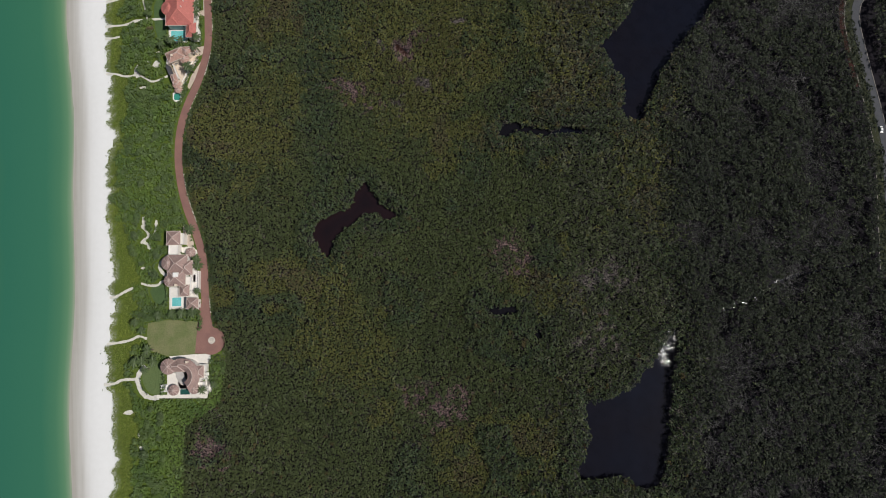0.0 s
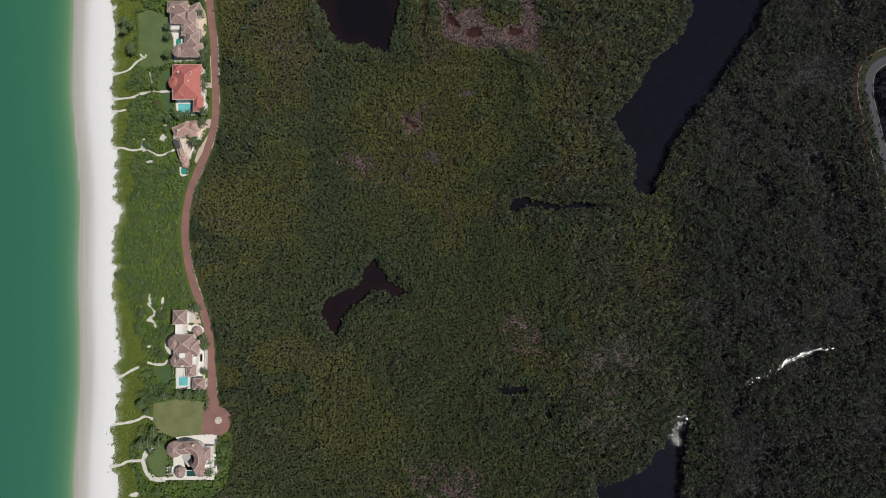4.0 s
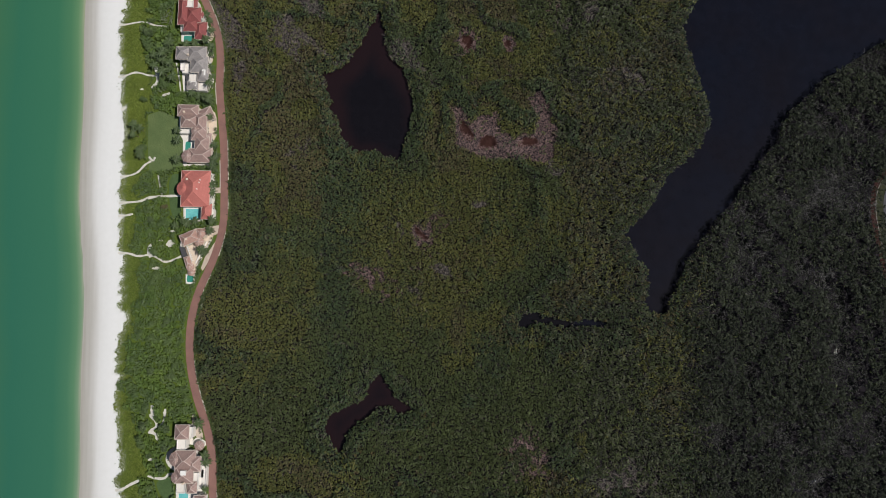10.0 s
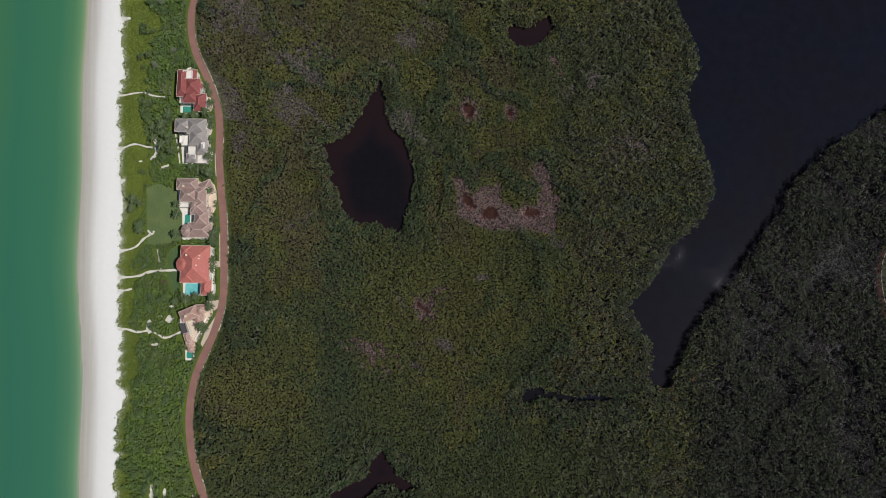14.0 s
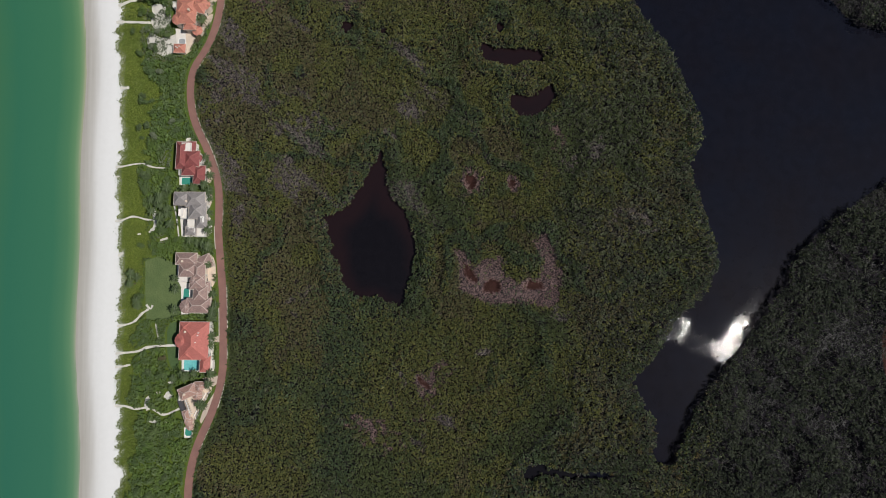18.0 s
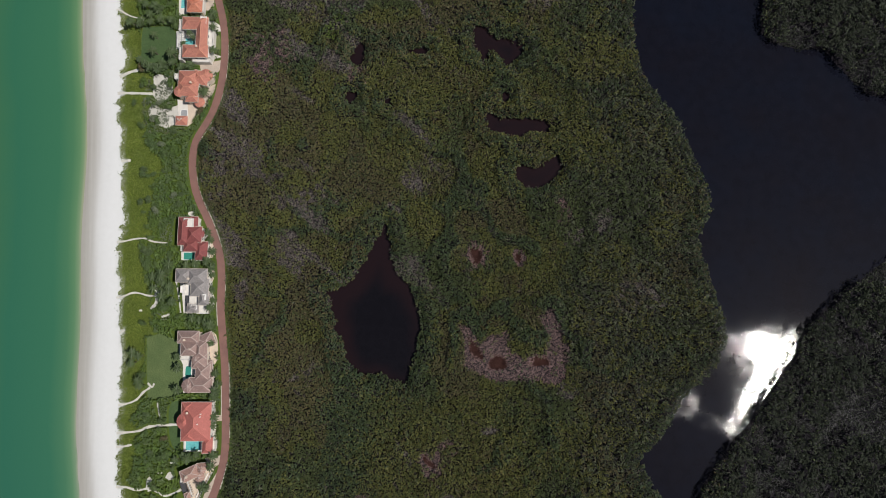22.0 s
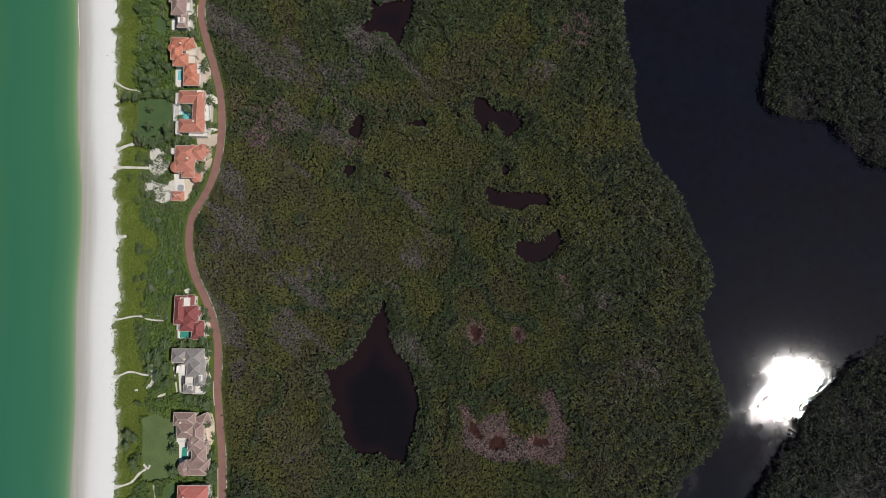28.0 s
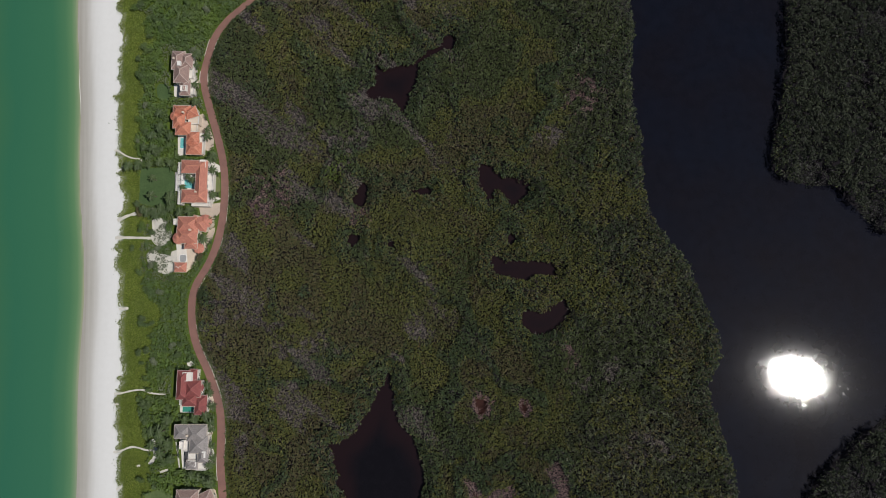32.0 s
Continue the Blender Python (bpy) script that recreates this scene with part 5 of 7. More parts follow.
# many small hips
house("long house with many small rose-grey tiled hips", (-152.6, 229.8), "roof_rose", "rose_cap", [
    (-155.1, 242.8, 12.4, 6.8, 7.2, 2.8, 0), (-153.7, 235.9, 10.3, 7.8, 7.4, 3.0, 0), (-147.3, 235.3, 7.2, 10.6, 7.0, 3.0, 0), (-147.8, 228.6, 8.9, 8.5, 6.8, 2.9, 0),
    (-145.0, 240.6, 9.7, 7.9, 5.6, 2.2, 25), (-145.8, 221.9, 8.2, 9.2, 6.6, 2.8, 0), (-146.8, 214.5, 13.6, 8.4, 6.4, 2.8, 0), (-143.1, 225.8, 4.4, 6.3, 5.0, 1.8, 0), (-141.7, 215.6, 3.5, 8.4, 4.8, 1.6, 0)],
    [("cone", -153.6, 214.0, 4.0, 6.6, 2.0), ("chimney", -156.6, 241.1, 9.2), ("chimney", -152.9, 235.8, 9.4), ("balcony", -157.4, 231.9, 6.2, 5.7, 3.8), ("cone", -149.6, 229.4, 2.4, 8.0, 1.4)], "cream_wall")
terrace([(-163.4, 242.1), (-158.5, 242.2), (-156.4, 228.5), (-152.8, 227.8), (-152.4, 219.9), (-155.8, 218.4), (-156.8, 210.6), (-142.9, 210.7), (-142.9, 209.3), (-159.2, 209.1), (-160.1, 225.9), (-162.8, 230.6)], "deck", "white pool terrace round the house", 0.22)
terrace([(-147.1, 238.0), (-142.2, 238.1), (-140.8, 209.3), (-145.6, 209.3)], "cream", "cream paved front walk", 0.16)
pool(-156.7, 221.3, 4.2, 8.6, "green_pool", "jade green oval swimming pool", 0.22, True)

# its two low dark boxes put the shadow cavities between wings into colour
# grey roof
house("large house with grey tiled hips and white terraces", (-157.0, 273.7), "roof_grey", "grey_cap", [
    (-159.8, 279.9, 9.0, 7.7, 7.4, 2.8, 0), (-151.1, 279.3, 11.1, 9.0, 7.8, 3.2, 0), (-149.7, 272.6, 10.4, 10.1, 7.6, 3.4, 0), (-147.0, 266.1, 6.2, 8.0, 7.0, 2.6, 0), (-154.2, 260.1, 6.6, 5.0, 4.6, 1.8, 0)],
    [("balcony", -158.3, 271.2, 5.2, 6.5, 4.0), ("balcony", -153.8, 266.0, 5.9, 6.9, 3.8), ("balcony", -148.8, 260.1, 6.3, 6.5, 3.6), ("chimney", -156.2, 277.9, 9.2), ("skylight", -146.3, 266.9, 2.1, 3.7, 8.6), ("flat", -146.3, 280.6, 2.1, 5.2, 4.0), ("screen", -158.4, 264.9, 2.4, 7.3, 2.4, 0), ("screen", -162.5, 275.9, 2.5, 2.9, 2.2, 0), ("flat", -160.8, 271.6, 2.5, 4.4, 5.0), ("flat", -153.4, 260.8, 3.5, 2.9, 5.2)])
terrace([(-164.0, 278.8), (-159.0, 278.9), (-152.6, 264.2), (-147.0, 265.0), (-145.9, 257.7), (-161.4, 256.7), (-162.6, 265.9)], "deck", "white terrace behind the house", 0.2)
pool(-159.1, 266.3, 4.3, 4.4, "dark_pool", "small dark plunge pool", 0.2)

# wine red
house("house with wine red tiled hips and a white roof court", (-160.2, 307.3), "roof_wine", "wine_cap", [
    (-160.9, 307.1, 7.0, 16.9, 7.4, 3.0, 0), (-154.8, 305.0, 9.1, 9.6, 7.6, 3.4, 0), (-156.3, 298.4, 9.1, 7.4, 7.0, 2.8, 0), (-150.2, 295.2, 7.0, 11.1, 6.4, 2.8, 0), (-155.3, 312.5, 4.2, 7.4, 6.6, 1.8, 0)],
    [("flat", -157.9, 312.1, 5.9, 5.2, 8.6), ("balcony", -162.0, 297.3, 2.9, 4.4, 4.2), ("cone", -151.7, 305.5, 2.8, 7.0, 1.8), ("flat", -151.3, 305.4, 2.5, 4.4, 4.0)])
terrace([(-165.0, 297.4), (-154.3, 296.8), (-153.2, 289.4), (-164.6, 289.9)], "deck", "white pool terrace", 0.22)
pool(-159.5, 292.4, 8.1, 4.8, "green_pool", "jade green pool shaded by palms")

# orange with a guest house
house("house with orange tiled hips round a bay", (-163.7, 401.1), "roof_salmon", "orange_cap", [
    (-163.1, 404.1, 12.4, 9.9, 7.4, 3.2, 0), (-163.4, 397.4, 12.3, 9.1, 7.4, 3.2, 0), (-156.0, 405.0, 9.6, 8.4, 7.0, 2.8, -12), (-161.2, 392.1, 7.5, 5.2, 6.2, 2.0, 0)],
    [("cone", -152.9, 406.5, 4.0, 6.8, 2.2), ("cone", -168.5, 395.7, 3.4, 7.2, 2.0), ("chimney", -160.8, 400.6, 10), ("flat", -158.6, 396.6, 3.8, 6.3, 4.8), ("balcony", -171.3, 406.2, 2.8, 3.6, 5.2), ("cone", -157.0, 389.9, 3.0, 4.0, 1.2)], "cream_wall")
house("small guest house with an orange tile roof", (-170.2, 378.9), "roof_salmon", "orange_cap", [(-167.9, 378.1, 7.2, 5.6, 3.4, 1.9, 0)], [("vents", -167.7, 378.4, 3, 4, 2, 5.2)], "cream_wall")
terrace([(-171.9, 393.0), (-159.3, 391.7), (-157.0, 388.2), (-160.1, 379.6), (-165.4, 375.3), (-168.2, 375.3), (-165.8, 382.4), (-171.0, 389.4)], "cream", "cream garden court", 0.18)
terrace([(-172.6, 393.0), (-166.2, 390.9), (-165.0, 381.7), (-171.3, 382.3)], "deck", "white spa court", 0.2)
pool(-167.9, 383.9, 4.9, 5.3, "spa", "round covered grey spa", 0.2, True)

# courtyard house
house("courtyard house with salmon tile roofs and white parapets", (-163.6, 433.0), "roof_salmon", "orange_cap", [
    (-161.1, 440.7, 15.6, 7.9, 7.6, 2.8, 0), (-156.3, 431.1, 6.9, 25.7, 7.8, 2.9, 0), (-160.1, 422.1, 15.6, 7.9, 7.6, 2.8, 0)],
    [("flat", -155.6, 442.5, 3.8, 5.0, 8.2), ("flat", -153.7, 421.9, 5.5, 6.4, 6.4), ("balcony", -152.1, 431.7, 4.2, 10.8, 4.4), ("pergola", -171.4, 431.4, 3.5, 10.8, 4.0), ("balcony", -170.8, 440.2, 2.1, 7.3, 5.0), ("balcony", -169.8, 421.9, 2.1, 9.3, 5.0), ("balcony", -157.1, 418.0, 11.1, 3.5, 4.4), ("chimney", -158.6, 424.4, 9.6)])
terrace([(-175.9, 438.8), (-162.4, 439.0), (-161.8, 427.0), (-175.2, 426.8)], "deck", "white courtyard", 0.22)
pool(-167.3, 431.3, 7.7, 5.8, "pool", "turquoise courtyard pool with palms")

# orange, with a narrow lap pool
house("house with bright orange tile roofs in steps", (-170.9, 469.9), "roof_orange", "orange_cap", [
    (-170.8, 476.7, 10.5, 6.2, 7.4, 2.8, 0), (-165.2, 475.5, 7.7, 6.6, 7.2, 2.8, 20), (-172.2, 469.9, 7.0, 8.8, 7.4, 2.6, 0), (-169.5, 465.2, 9.1, 8.0, 7.2, 2.8, 0), (-163.3, 459.4, 7.7, 7.3, 6.8, 2.8, 0), (-162.4, 452.7, 9.4, 7.6, 6.4, 2.6, 0)],
    [("flat", -163.6, 471.1, 6.4, 5.2, 6.0), ("flat", -164.1, 466.2, 5.0, 4.4, 4.6), ("chimney", -168.9, 474.7, 10), ("balcony", -159.0, 456.7, 2.8, 13.1, 4.0), ("cone", -174.9, 473.1, 2.8, 7.2, 1.8), ("cone", -161.8, 457.3, 2.6, 7.0, 1.6)], "cream_wall")
terrace([(-175.4, 462.8), (-170.1, 462.9), (-169.4, 449.6), (-174.7, 449.5)], "deck", "white lap pool terrace", 0.22)
pool(-172.3, 457.7, 2.8, 7.4, "pool", "narrow turquoise lap pool")

# the northern grey house
house("tall house with rose-grey tile roofs and white galleries", (-174.9, 505.3), "roof_rose", "rose_cap", [
    (-174.8, 509.6, 7.7, 11.6, 7.6, 2.8, 0), (-169.4, 509.3, 7.1, 9.3, 7.4, 2.8, 0), (-172.2, 500.9, 9.1, 11.9, 7.8, 3.2, 0), (-170.0, 492.0, 6.3, 9.6, 6.6, 2.4, 0)],
    [("skylight", -173.1, 506.4, 2.1, 3.0, 10.4), ("balcony", -167.4, 502.6, 4.2, 8.2, 5.4), ("balcony", -166.8, 494.0, 3.9, 11.2, 4.2), ("flat", -169.9, 490.9, 4.2, 3.7, 8.4), ("chimney", -176.8, 510.0, 9.4)])
terrace([(-179.8, 496.5), (-175.5, 496.6), (-175.0, 488.3), (-179.3, 488.2)], "deck", "white terrace behind the house", 0.2)
terrace([(-171.6, 490.6), (-166.2, 490.7), (-166.1, 488.4), (-175.7, 487.9), (-175.8, 489.8)], "deck", "white pool walk", 0.2)

# ---------------------------------------------------------------- plants
class Tufts:
    """Collects small leaf rosettes and twig sprays, and joins them into one mesh a kind."""

    def __init__(self):
        self.v, self.f, self.n = [], [], 0

    def rosettes(self, pos, nrm, rad, rs, lift=0.3, points=3):
        """Pointed rosettes: a raised middle and a rim of long and short points."""
        k = len(pos)
        if k == 0:
            return
        nrm = nrm / np.linalg.norm(nrm, axis=1)[:, None]
        ref = np.where(np.abs(nrm[:, 2:3]) > 0.95, np.array([[1.0, 0, 0]]), np.array([[0, 0, 1.0]]))
        u = np.cross(ref, nrm)
        u /= np.linalg.norm(u, axis=1)[:, None]
        w = np.cross(nrm, u)
        m = points * 2
        ang = (np.arange(m) / m * 2 * np.pi)[None] + rs.rand(k, 1) * 6.28 + (rs.rand(k, m) - 0.5) * 0.6
        r = rad[:, None] * np.where(np.arange(m) % 2 == 0, 1.08, 0.48)[None] * (0.55 + 0.8 * rs.rand(k, m))
        rim = pos[:, None] + u[:, None] * (r * np.cos(ang))[..., None] + w[:, None] * (r * np.sin(ang))[..., None] - nrm[:, None] * (rad[:, None] * (0.1 + rs.rand(k, m) * 0.6))[..., None]
        mid = pos + nrm * (rad * lift)[:, None]
        verts = np.concatenate([mid[:, None], rim], 1).reshape(-1, 3)
        base = self.n + np.arange(k)[:, None] * (m + 1)
        a = np.arange(m)
        tri = np.stack([np.zeros(m, int), 1 + a, 1 + (a + 1) % m], 1)
        self.v.append(verts.astype(np.float32))
        self.f.append((base[:, :, None] + tri[None]).reshape(-1, 3))
        self.n += len(verts)

    def sprays(self, pos, length, rs, arms=6, width=0.09):
        """Bare twigs: thin blades that rise and spread from a foot."""
        k = len(pos)
        if k == 0:
            return
        ang = rs.rand(k, arms) * 6.28
        up = 0.05 + 0.6 * rs.rand(k, arms)
        ln = length[:, None] * (0.5 + 0.7 * rs.rand(k, arms))
        way = np.stack([np.cos(ang), np.sin(ang), up], -1)
        way /= np.linalg.norm(way, axis=-1)[..., None]
        side = np.stack([-np.sin(ang), np.cos(ang), 0 * ang], -1) * (width * (0.6 + 0.8 * rs.rand(k, arms)))[..., None]
        foot = pos[:, None] + (rs.rand(k, arms, 3) - 0.5) * 0.5
        tip = foot + way * ln[..., None]
        verts = np.stack([foot - side, foot + side, tip], 2).reshape(-1, 3)
        self.v.append(verts.astype(np.float32))
        self.f.append(self.n + np.arange(k * arms * 3).reshape(-1, 3))
        self.n += len(verts)

    def mesh(self, name, mat):
        return mesh_np(name, np.concatenate(self.v), np.concatenate(self.f), mat)


def scatter(x0, x1, y0, y1, step, rs):
    a, b = np.meshgrid(np.arange(x0, x1, step), np.arange(y0, y1, step), indexing="ij")
    return (a + (rs.rand(*a.shape) - 0.5) * step * 1.1).ravel(), (b + (rs.rand(*b.shape) - 0.5) * step * 1.1).ravel()


# patches of other growth in the swamp: x, y, half width, half height, kind
MIDDLE_PATCHES = [
    (76.9, 209.2, 7, 9, "grey"),
    (-45.8, 142.9, 8, 6, "faint"), (57.3, 32.2, 15, 17, "pink"), (-9.0, 167.0, 9, 10, "faint"), (-14.2, 151.6, 36, 34, "olive"), (33.3, 184.3, 34, 26, "olive"),
    (-124.7, 349.6, 22, 8, "grey"), (-88.0, 329.8, 18, 8, "grey"), (-145.3, 330.7, 9, 14, "grey"), (17.3, 294.4, 8, 10, "pink"), (74.3, 321.2, 6, 10, "pink"),
]
STREAK_PATCHES = [
    (101.9, 316.0, 4, 7, "grey"), (122.7, 264.5, 14, 12, "grey"), (-124.8, 269.1, 9, 16, "grey"), (-84.6, 220.0, 8, 10, "grey"), (-108.2, 294.5, 18, 12, "olive"),
    (-23.3, 359.1, 26, 22, "olive"), (-73.1, 461.2, 22, 14, "grey"), (-99.3, 487.2, 16, 10, "rust"), (-72.6, 442.6, 7, 9, "lime"), (86.1, 490.9, 13, 14, "faint"),
    (63.2, 467.5, 10, 9, "grey"), (-21.2, 402.8, 30, 22, "olive"), (18.6, 385.1, 22, 20, "rust"), (72.2, 321.3, 5, 10, "grey"), (82.7, 307.4, 7, 7, "grey"),
]
NORTH_PATCHES = [
    (100.8, 316.2, 5, 7, "grey"), (18.6, 296.8, 10, 9, "pink"), (-126.2, 348.2, 26, 12, "grey"), (-118.7, 423.4, 12, 16, "faint"), (-57.4, 409.7, 7, 9, "pink"),
    (73.1, 378.4, 30, 30, "olive"), (103.6, 430.3, 26, 24, "olive"), (-29.5, 132.1, 10, 8, "faint"), (-103.2, 117.2, 24, 40, "olive"), (-38.5, 137.5, 9, 8, "faint"),
    (-124.2, -82.2, 14, 12, "faint"), (10.5, -53.3, 24, 12, "faint"), (-50.7, -14.5, 30, 26, "olive"), (109.5, -15.0, 12, 20, "grey"), (118.3, 16.3, 20, 14, "grey"),
]
SOUTH_PATCHES = [
    (55.0, 37.1, 12, 16, "pink"), (31.8, 93.5, 12, 20, "blue"), (-64.3, 127.8, 9, 55, "blue"), (-57.8, 116.2, 8, 34, "blue"), (-68.6, 182.5, 7, 40, "blue"),
    (-0.5, 163.4, 40, 30, "rust"), (-21.9, 174.5, 46, 34, "olive"), (-62.9, 192.4, 16, 50, "blue"), (228.3, 31.9, 40, 30, "grey"), (208.2, -76.0, 40, 36, "grey"),
    (254.3, 159.8, 30, 20, "grey"), (218.6, 174.4, 26, 26, "grey"), (236.9, 193.4, 24, 20, "grey"), (262.1, -36.3, 26, 30, "grey"),
]
THIN_PATCHES = [(-14.7, 146.6, 6, 4, "faint"), (3.4, 142.7, 6, 6, "grey"), (-25.3, 158.1, 4, 5, "grey"), (-22.6, 172.2, 4, 6, "grey"), (1.4, 177.7, 5, 4, "faint"), (-13.3, 133.4, 5, 5, "grey"), (28.4, 186.9, 6, 3, "grey")]
PATCHES = THIN_PATCHES + MIDDLE_PATCHES + STREAK_PATCHES + NORTH_PATCHES + SOUTH_PATCHES

rs = np.random.RandomState(21)
fx, fy = scatter(-175, 335, -165, 622, 0.87, rs)
fx, fy = fx.astype(float), fy.astype(float)
depth = water_depth(fx, fy)
keep = (fx > road_x(fy) + np.where(fy < -27 + 9 * (fnoise(fx, fy, 9, 101) - 0.5), -3.0 + 11 * (fnoise(fx, fy, 10, 102) - 0.5), np.where((fy < -21.5) & (fx > -125.5), -9.0, 2.8))) & (depth < 0.5 + 1.6 * vnoise(fx, fy, 2.2, 14) * rs.rand(len(fx))) & (np.hypot(fx - ROUND[0], fy - ROUND[1]) > ROUND[2] + 0.9)
ed = seg_dist(fx, fy, EAST_LINE)
keep &= ~((ed < 7.6) & (fx > 200))
fx, fy, depth = fx[keep], fy[keep], depth[keep]
# how far the tall, gappy eastern woods have taken over
east_w = np.clip((fx - np.interp(fy, [-160, 60, 118, 170, 205, 290, 420, 620], [150, 152, 150, 160, 185, 235, 205, 210]) + 16 * (fnoise(fx, fy, 40, 60) - 0.5)) / 22.0, 0, 1)
# tall teal-green growth follows old channels, banks and the eastern peninsula; finer olive growth fills the rest
field = fnoise(fx, fy, 62, 90)
vein = np.clip((0.055 - np.abs(field - 0.5)) / 0.03, 0, 1) * np.clip(vnoise(fx, fy, 30, 91) * 3 - 0.6, 0, 1)
bank = np.clip((depth + 9 + 7 * vnoise(fx, fy, 9, 96)) / 5.0, 0, 1)
cape = np.clip((fx - 62 - 30 * (fnoise(fx, fy, 50, 93) - 0.5)) / 40.0, 0, 1)
tall = np.maximum(np.maximum(vein, bank), 0.8 * cape)
coarse = tall + 0.5 * (vnoise(fx, fy, 8, 92) - 0.5) > 0.45
d1, own, cx_, cy_ = cells(fx, fy, 2.5, 31)
d0, own0, cx0, cy0 = cells(fx, fy, 1.9, 34)
d1, own = np.where(coarse, d1, d0), np.where(coarse, own, own0)
cx_, cy_ = np.where(coarse, cx_, cx0), np.where(coarse, cy_, cy0)
d2, own2, cx2, cy2 = cells(fx, fy, 4.6, 32)
# broad swells of the canopy, several crowns wide
d3, own3, cx3, cy3 = cells(fx + 3 * vnoise(fx, fy, 7, 35), fy + 3 * vnoise(fx, fy, 7, 36), 8.5, 37)


def folds(x, y):
    """Height of the leafy surface: short uneven folds, longer along the wind."""
    u, v = (x + y) * 0.55, (y - x) * 0.80
    fine_ = 1.5 * vnoise(u, v, 2.1, 41) + 0.9 * vnoise(u, v, 1.15, 42)
    wide_ = 2.4 * vnoise(u, v, 3.0, 43) + 1.1 * vnoise(u, v, 1.5, 44)
    return np.where(coarse, wide_, fine_)


relief = folds(fx, fy)
lean_x, lean_y = (relief - folds(fx + 0.5, fy)) / 0.5, (relief - folds(fx, fy + 0.5)) / 0.5
relief -= np.where(coarse, 1.75, 1.2)
big = rs.rand(len(fx)) < east_w
dome = np.where(big, d2, d1)
own = np.where(big, own2, own)
cx_, cy_ = np.where(big, cx2, cx_), np.where(big, cy2, cy_)
crown = np.sqrt(np.clip(1 - (dome / 0.85) ** 2, 0, 1))
swell = np.sqrt(np.clip(1 - (d3 / 0.95) ** 2, 0, 1))
high = np.where(big, 3.5 + 3.2 * own + 2.6 * crown, 3.2 + np.where(coarse, 1.0, 0.4) * own + np.where(coarse, 0.9, 0.3) * crown + relief + 0.9 * tall) + 1.8 * (fnoise(fx, fy, 30, 70) - 0.5) + np.where(coarse | big, 1.4, 0.7) * swell
near_edge = np.clip(-depth / 5.0, 0, 1)
high *= np.where(fx > 86, 0.8, 0.4) + np.where(fx > 86, 0.2, 0.6) * near_edge
high *= np.clip((fx - road_x(fy) - 2.0) / 6.0, 0.3, 1)
high += (rs.rand(len(fx)) - 0.5) * 0.6
gap = fnoise(fx, fy, 20, 80)
drop = np.where(big, (dome > 0.60 + 0.25 * rs.rand(len(fx))) | (gap + 0.1 * rs.rand(len(fx)) < 0.42), (relief < -0.55 - 0.3 * rs.rand(len(fx))) & (rs.rand(len(fx)) < np.where(coarse, 0.35, 0.12)))
slope = np.where(big, 1.6, np.where(coarse, 0.6, 0.25))
lean_x, lean_y = np.where(big, 0, lean_x * 0.55), np.where(big, 0, lean_y * 0.55)
normal = np.stack([cx_ * slope + cx3 * 0.4 + lean_x, cy_ * slope + cy3 * 0.4 + lean_y, np.full(len(fx), 0.75)], 1) + (rs.rand(len(fx), 3) - 0.5) * np.array([0.9, 0.9, 0.4])
normal[:, 2] = np.abs(normal[:, 2]) + 0.05

warm = fnoise(fx + 20 * vnoise(fx, fy, 26, 94), fy, 46, 95) + 0.14 * (vnoise(fx, fy, 5, 99) - 0.5) + 0.05 * (own - 0.5)
warm += np.clip((fy - 240) / 900, -0.1, 0.12) * (fx < 70) - 0.25 * vein - 0.10 * np.clip((70 - fy) / 80, 0, 1) - 0.20 * np.clip((fy - 435) / 60, 0, 1) - 0.08 * cape
roll = rs.rand(len(fx))
species = np.where(warm > 0.47, 1, 0)                                                     # 0 green, 1 olive
species = np.where((warm > 0.57) & (vnoise(fx, fy, 16, 119) > 0.42), 3, species)                            # 3 olive-brown
species = np.where(roll < 0.75 * np.maximum(vein, 0.8 * bank), 2, species)                # 2 teal
species = np.where(rs.rand(len(fx)) < 0.45 * cape * (0.5 + vnoise(fx, fy, 24, 98)), 8, species)   # 8 grey-green
species = np.where((cape > 0.2) & (own > 0.82) & (species != 2), 9, species)              # 9 pale
species = np.where((own > 0.93) & (species == 2), 9, species)
species = np.where((own > 0.975) & (vnoise(fx, fy, 60, 97) > 0.5), 6, species)             # 6 rust
bare = np.zeros(len(fx))
pink = np.zeros(len(fx))
for px, py, rx, ry, kind in PATCHES:
    q = np.hypot((fx - px) / rx, (fy - py) / ry) + (1.0 if kind == "pink" else 1.7) * (fnoise(fx, fy, 13, 100) - 0.5) + 0.8 * (vnoise(fx, fy, 4.0, 103) - 0.5)
    w = np.clip((1.2 - q) / (0.8 if kind == "pink" else 0.65), 0, 1)
    clump = np.clip((vnoise(fx, fy, 3.2, 107) - 0.32) / 0.3, 0.12, 1)
    if kind in ("pink", "grey", "faint"):
        bare = np.maximum(bare, np.where(big, 0.42, 1.0) * w * clump * {"pink": 0.8, "grey": 0.85, "faint": 0.9}[kind])
        if kind != "grey":
            pink = np.maximum(pink, w)
    else:
        species = np.where(rs.rand(len(fx)) < w * (0.3 if kind == "rust" else 0.75), {"olive": 1, "blue": 2, "lime": 5, "rust": 6}[kind], species)
to_flat = seg_dist(fx, fy, DEAD_FLAT, True) * np.where(inside(fx, fy, DEAD_FLAT), 1, -1) + 4.0 * (vnoise(fx, fy, 5.0, 104) - 0.5) + 2.0 * (vnoise(fx, fy, 2.0, 105) - 0.5)
bare = np.maximum(bare, 0.95 * np.clip((to_flat + 0.6) / 1.6, 0, 1))
pink = np.maximum(pink, np.clip((to_flat + 0.6) / 1.6, 0, 1))
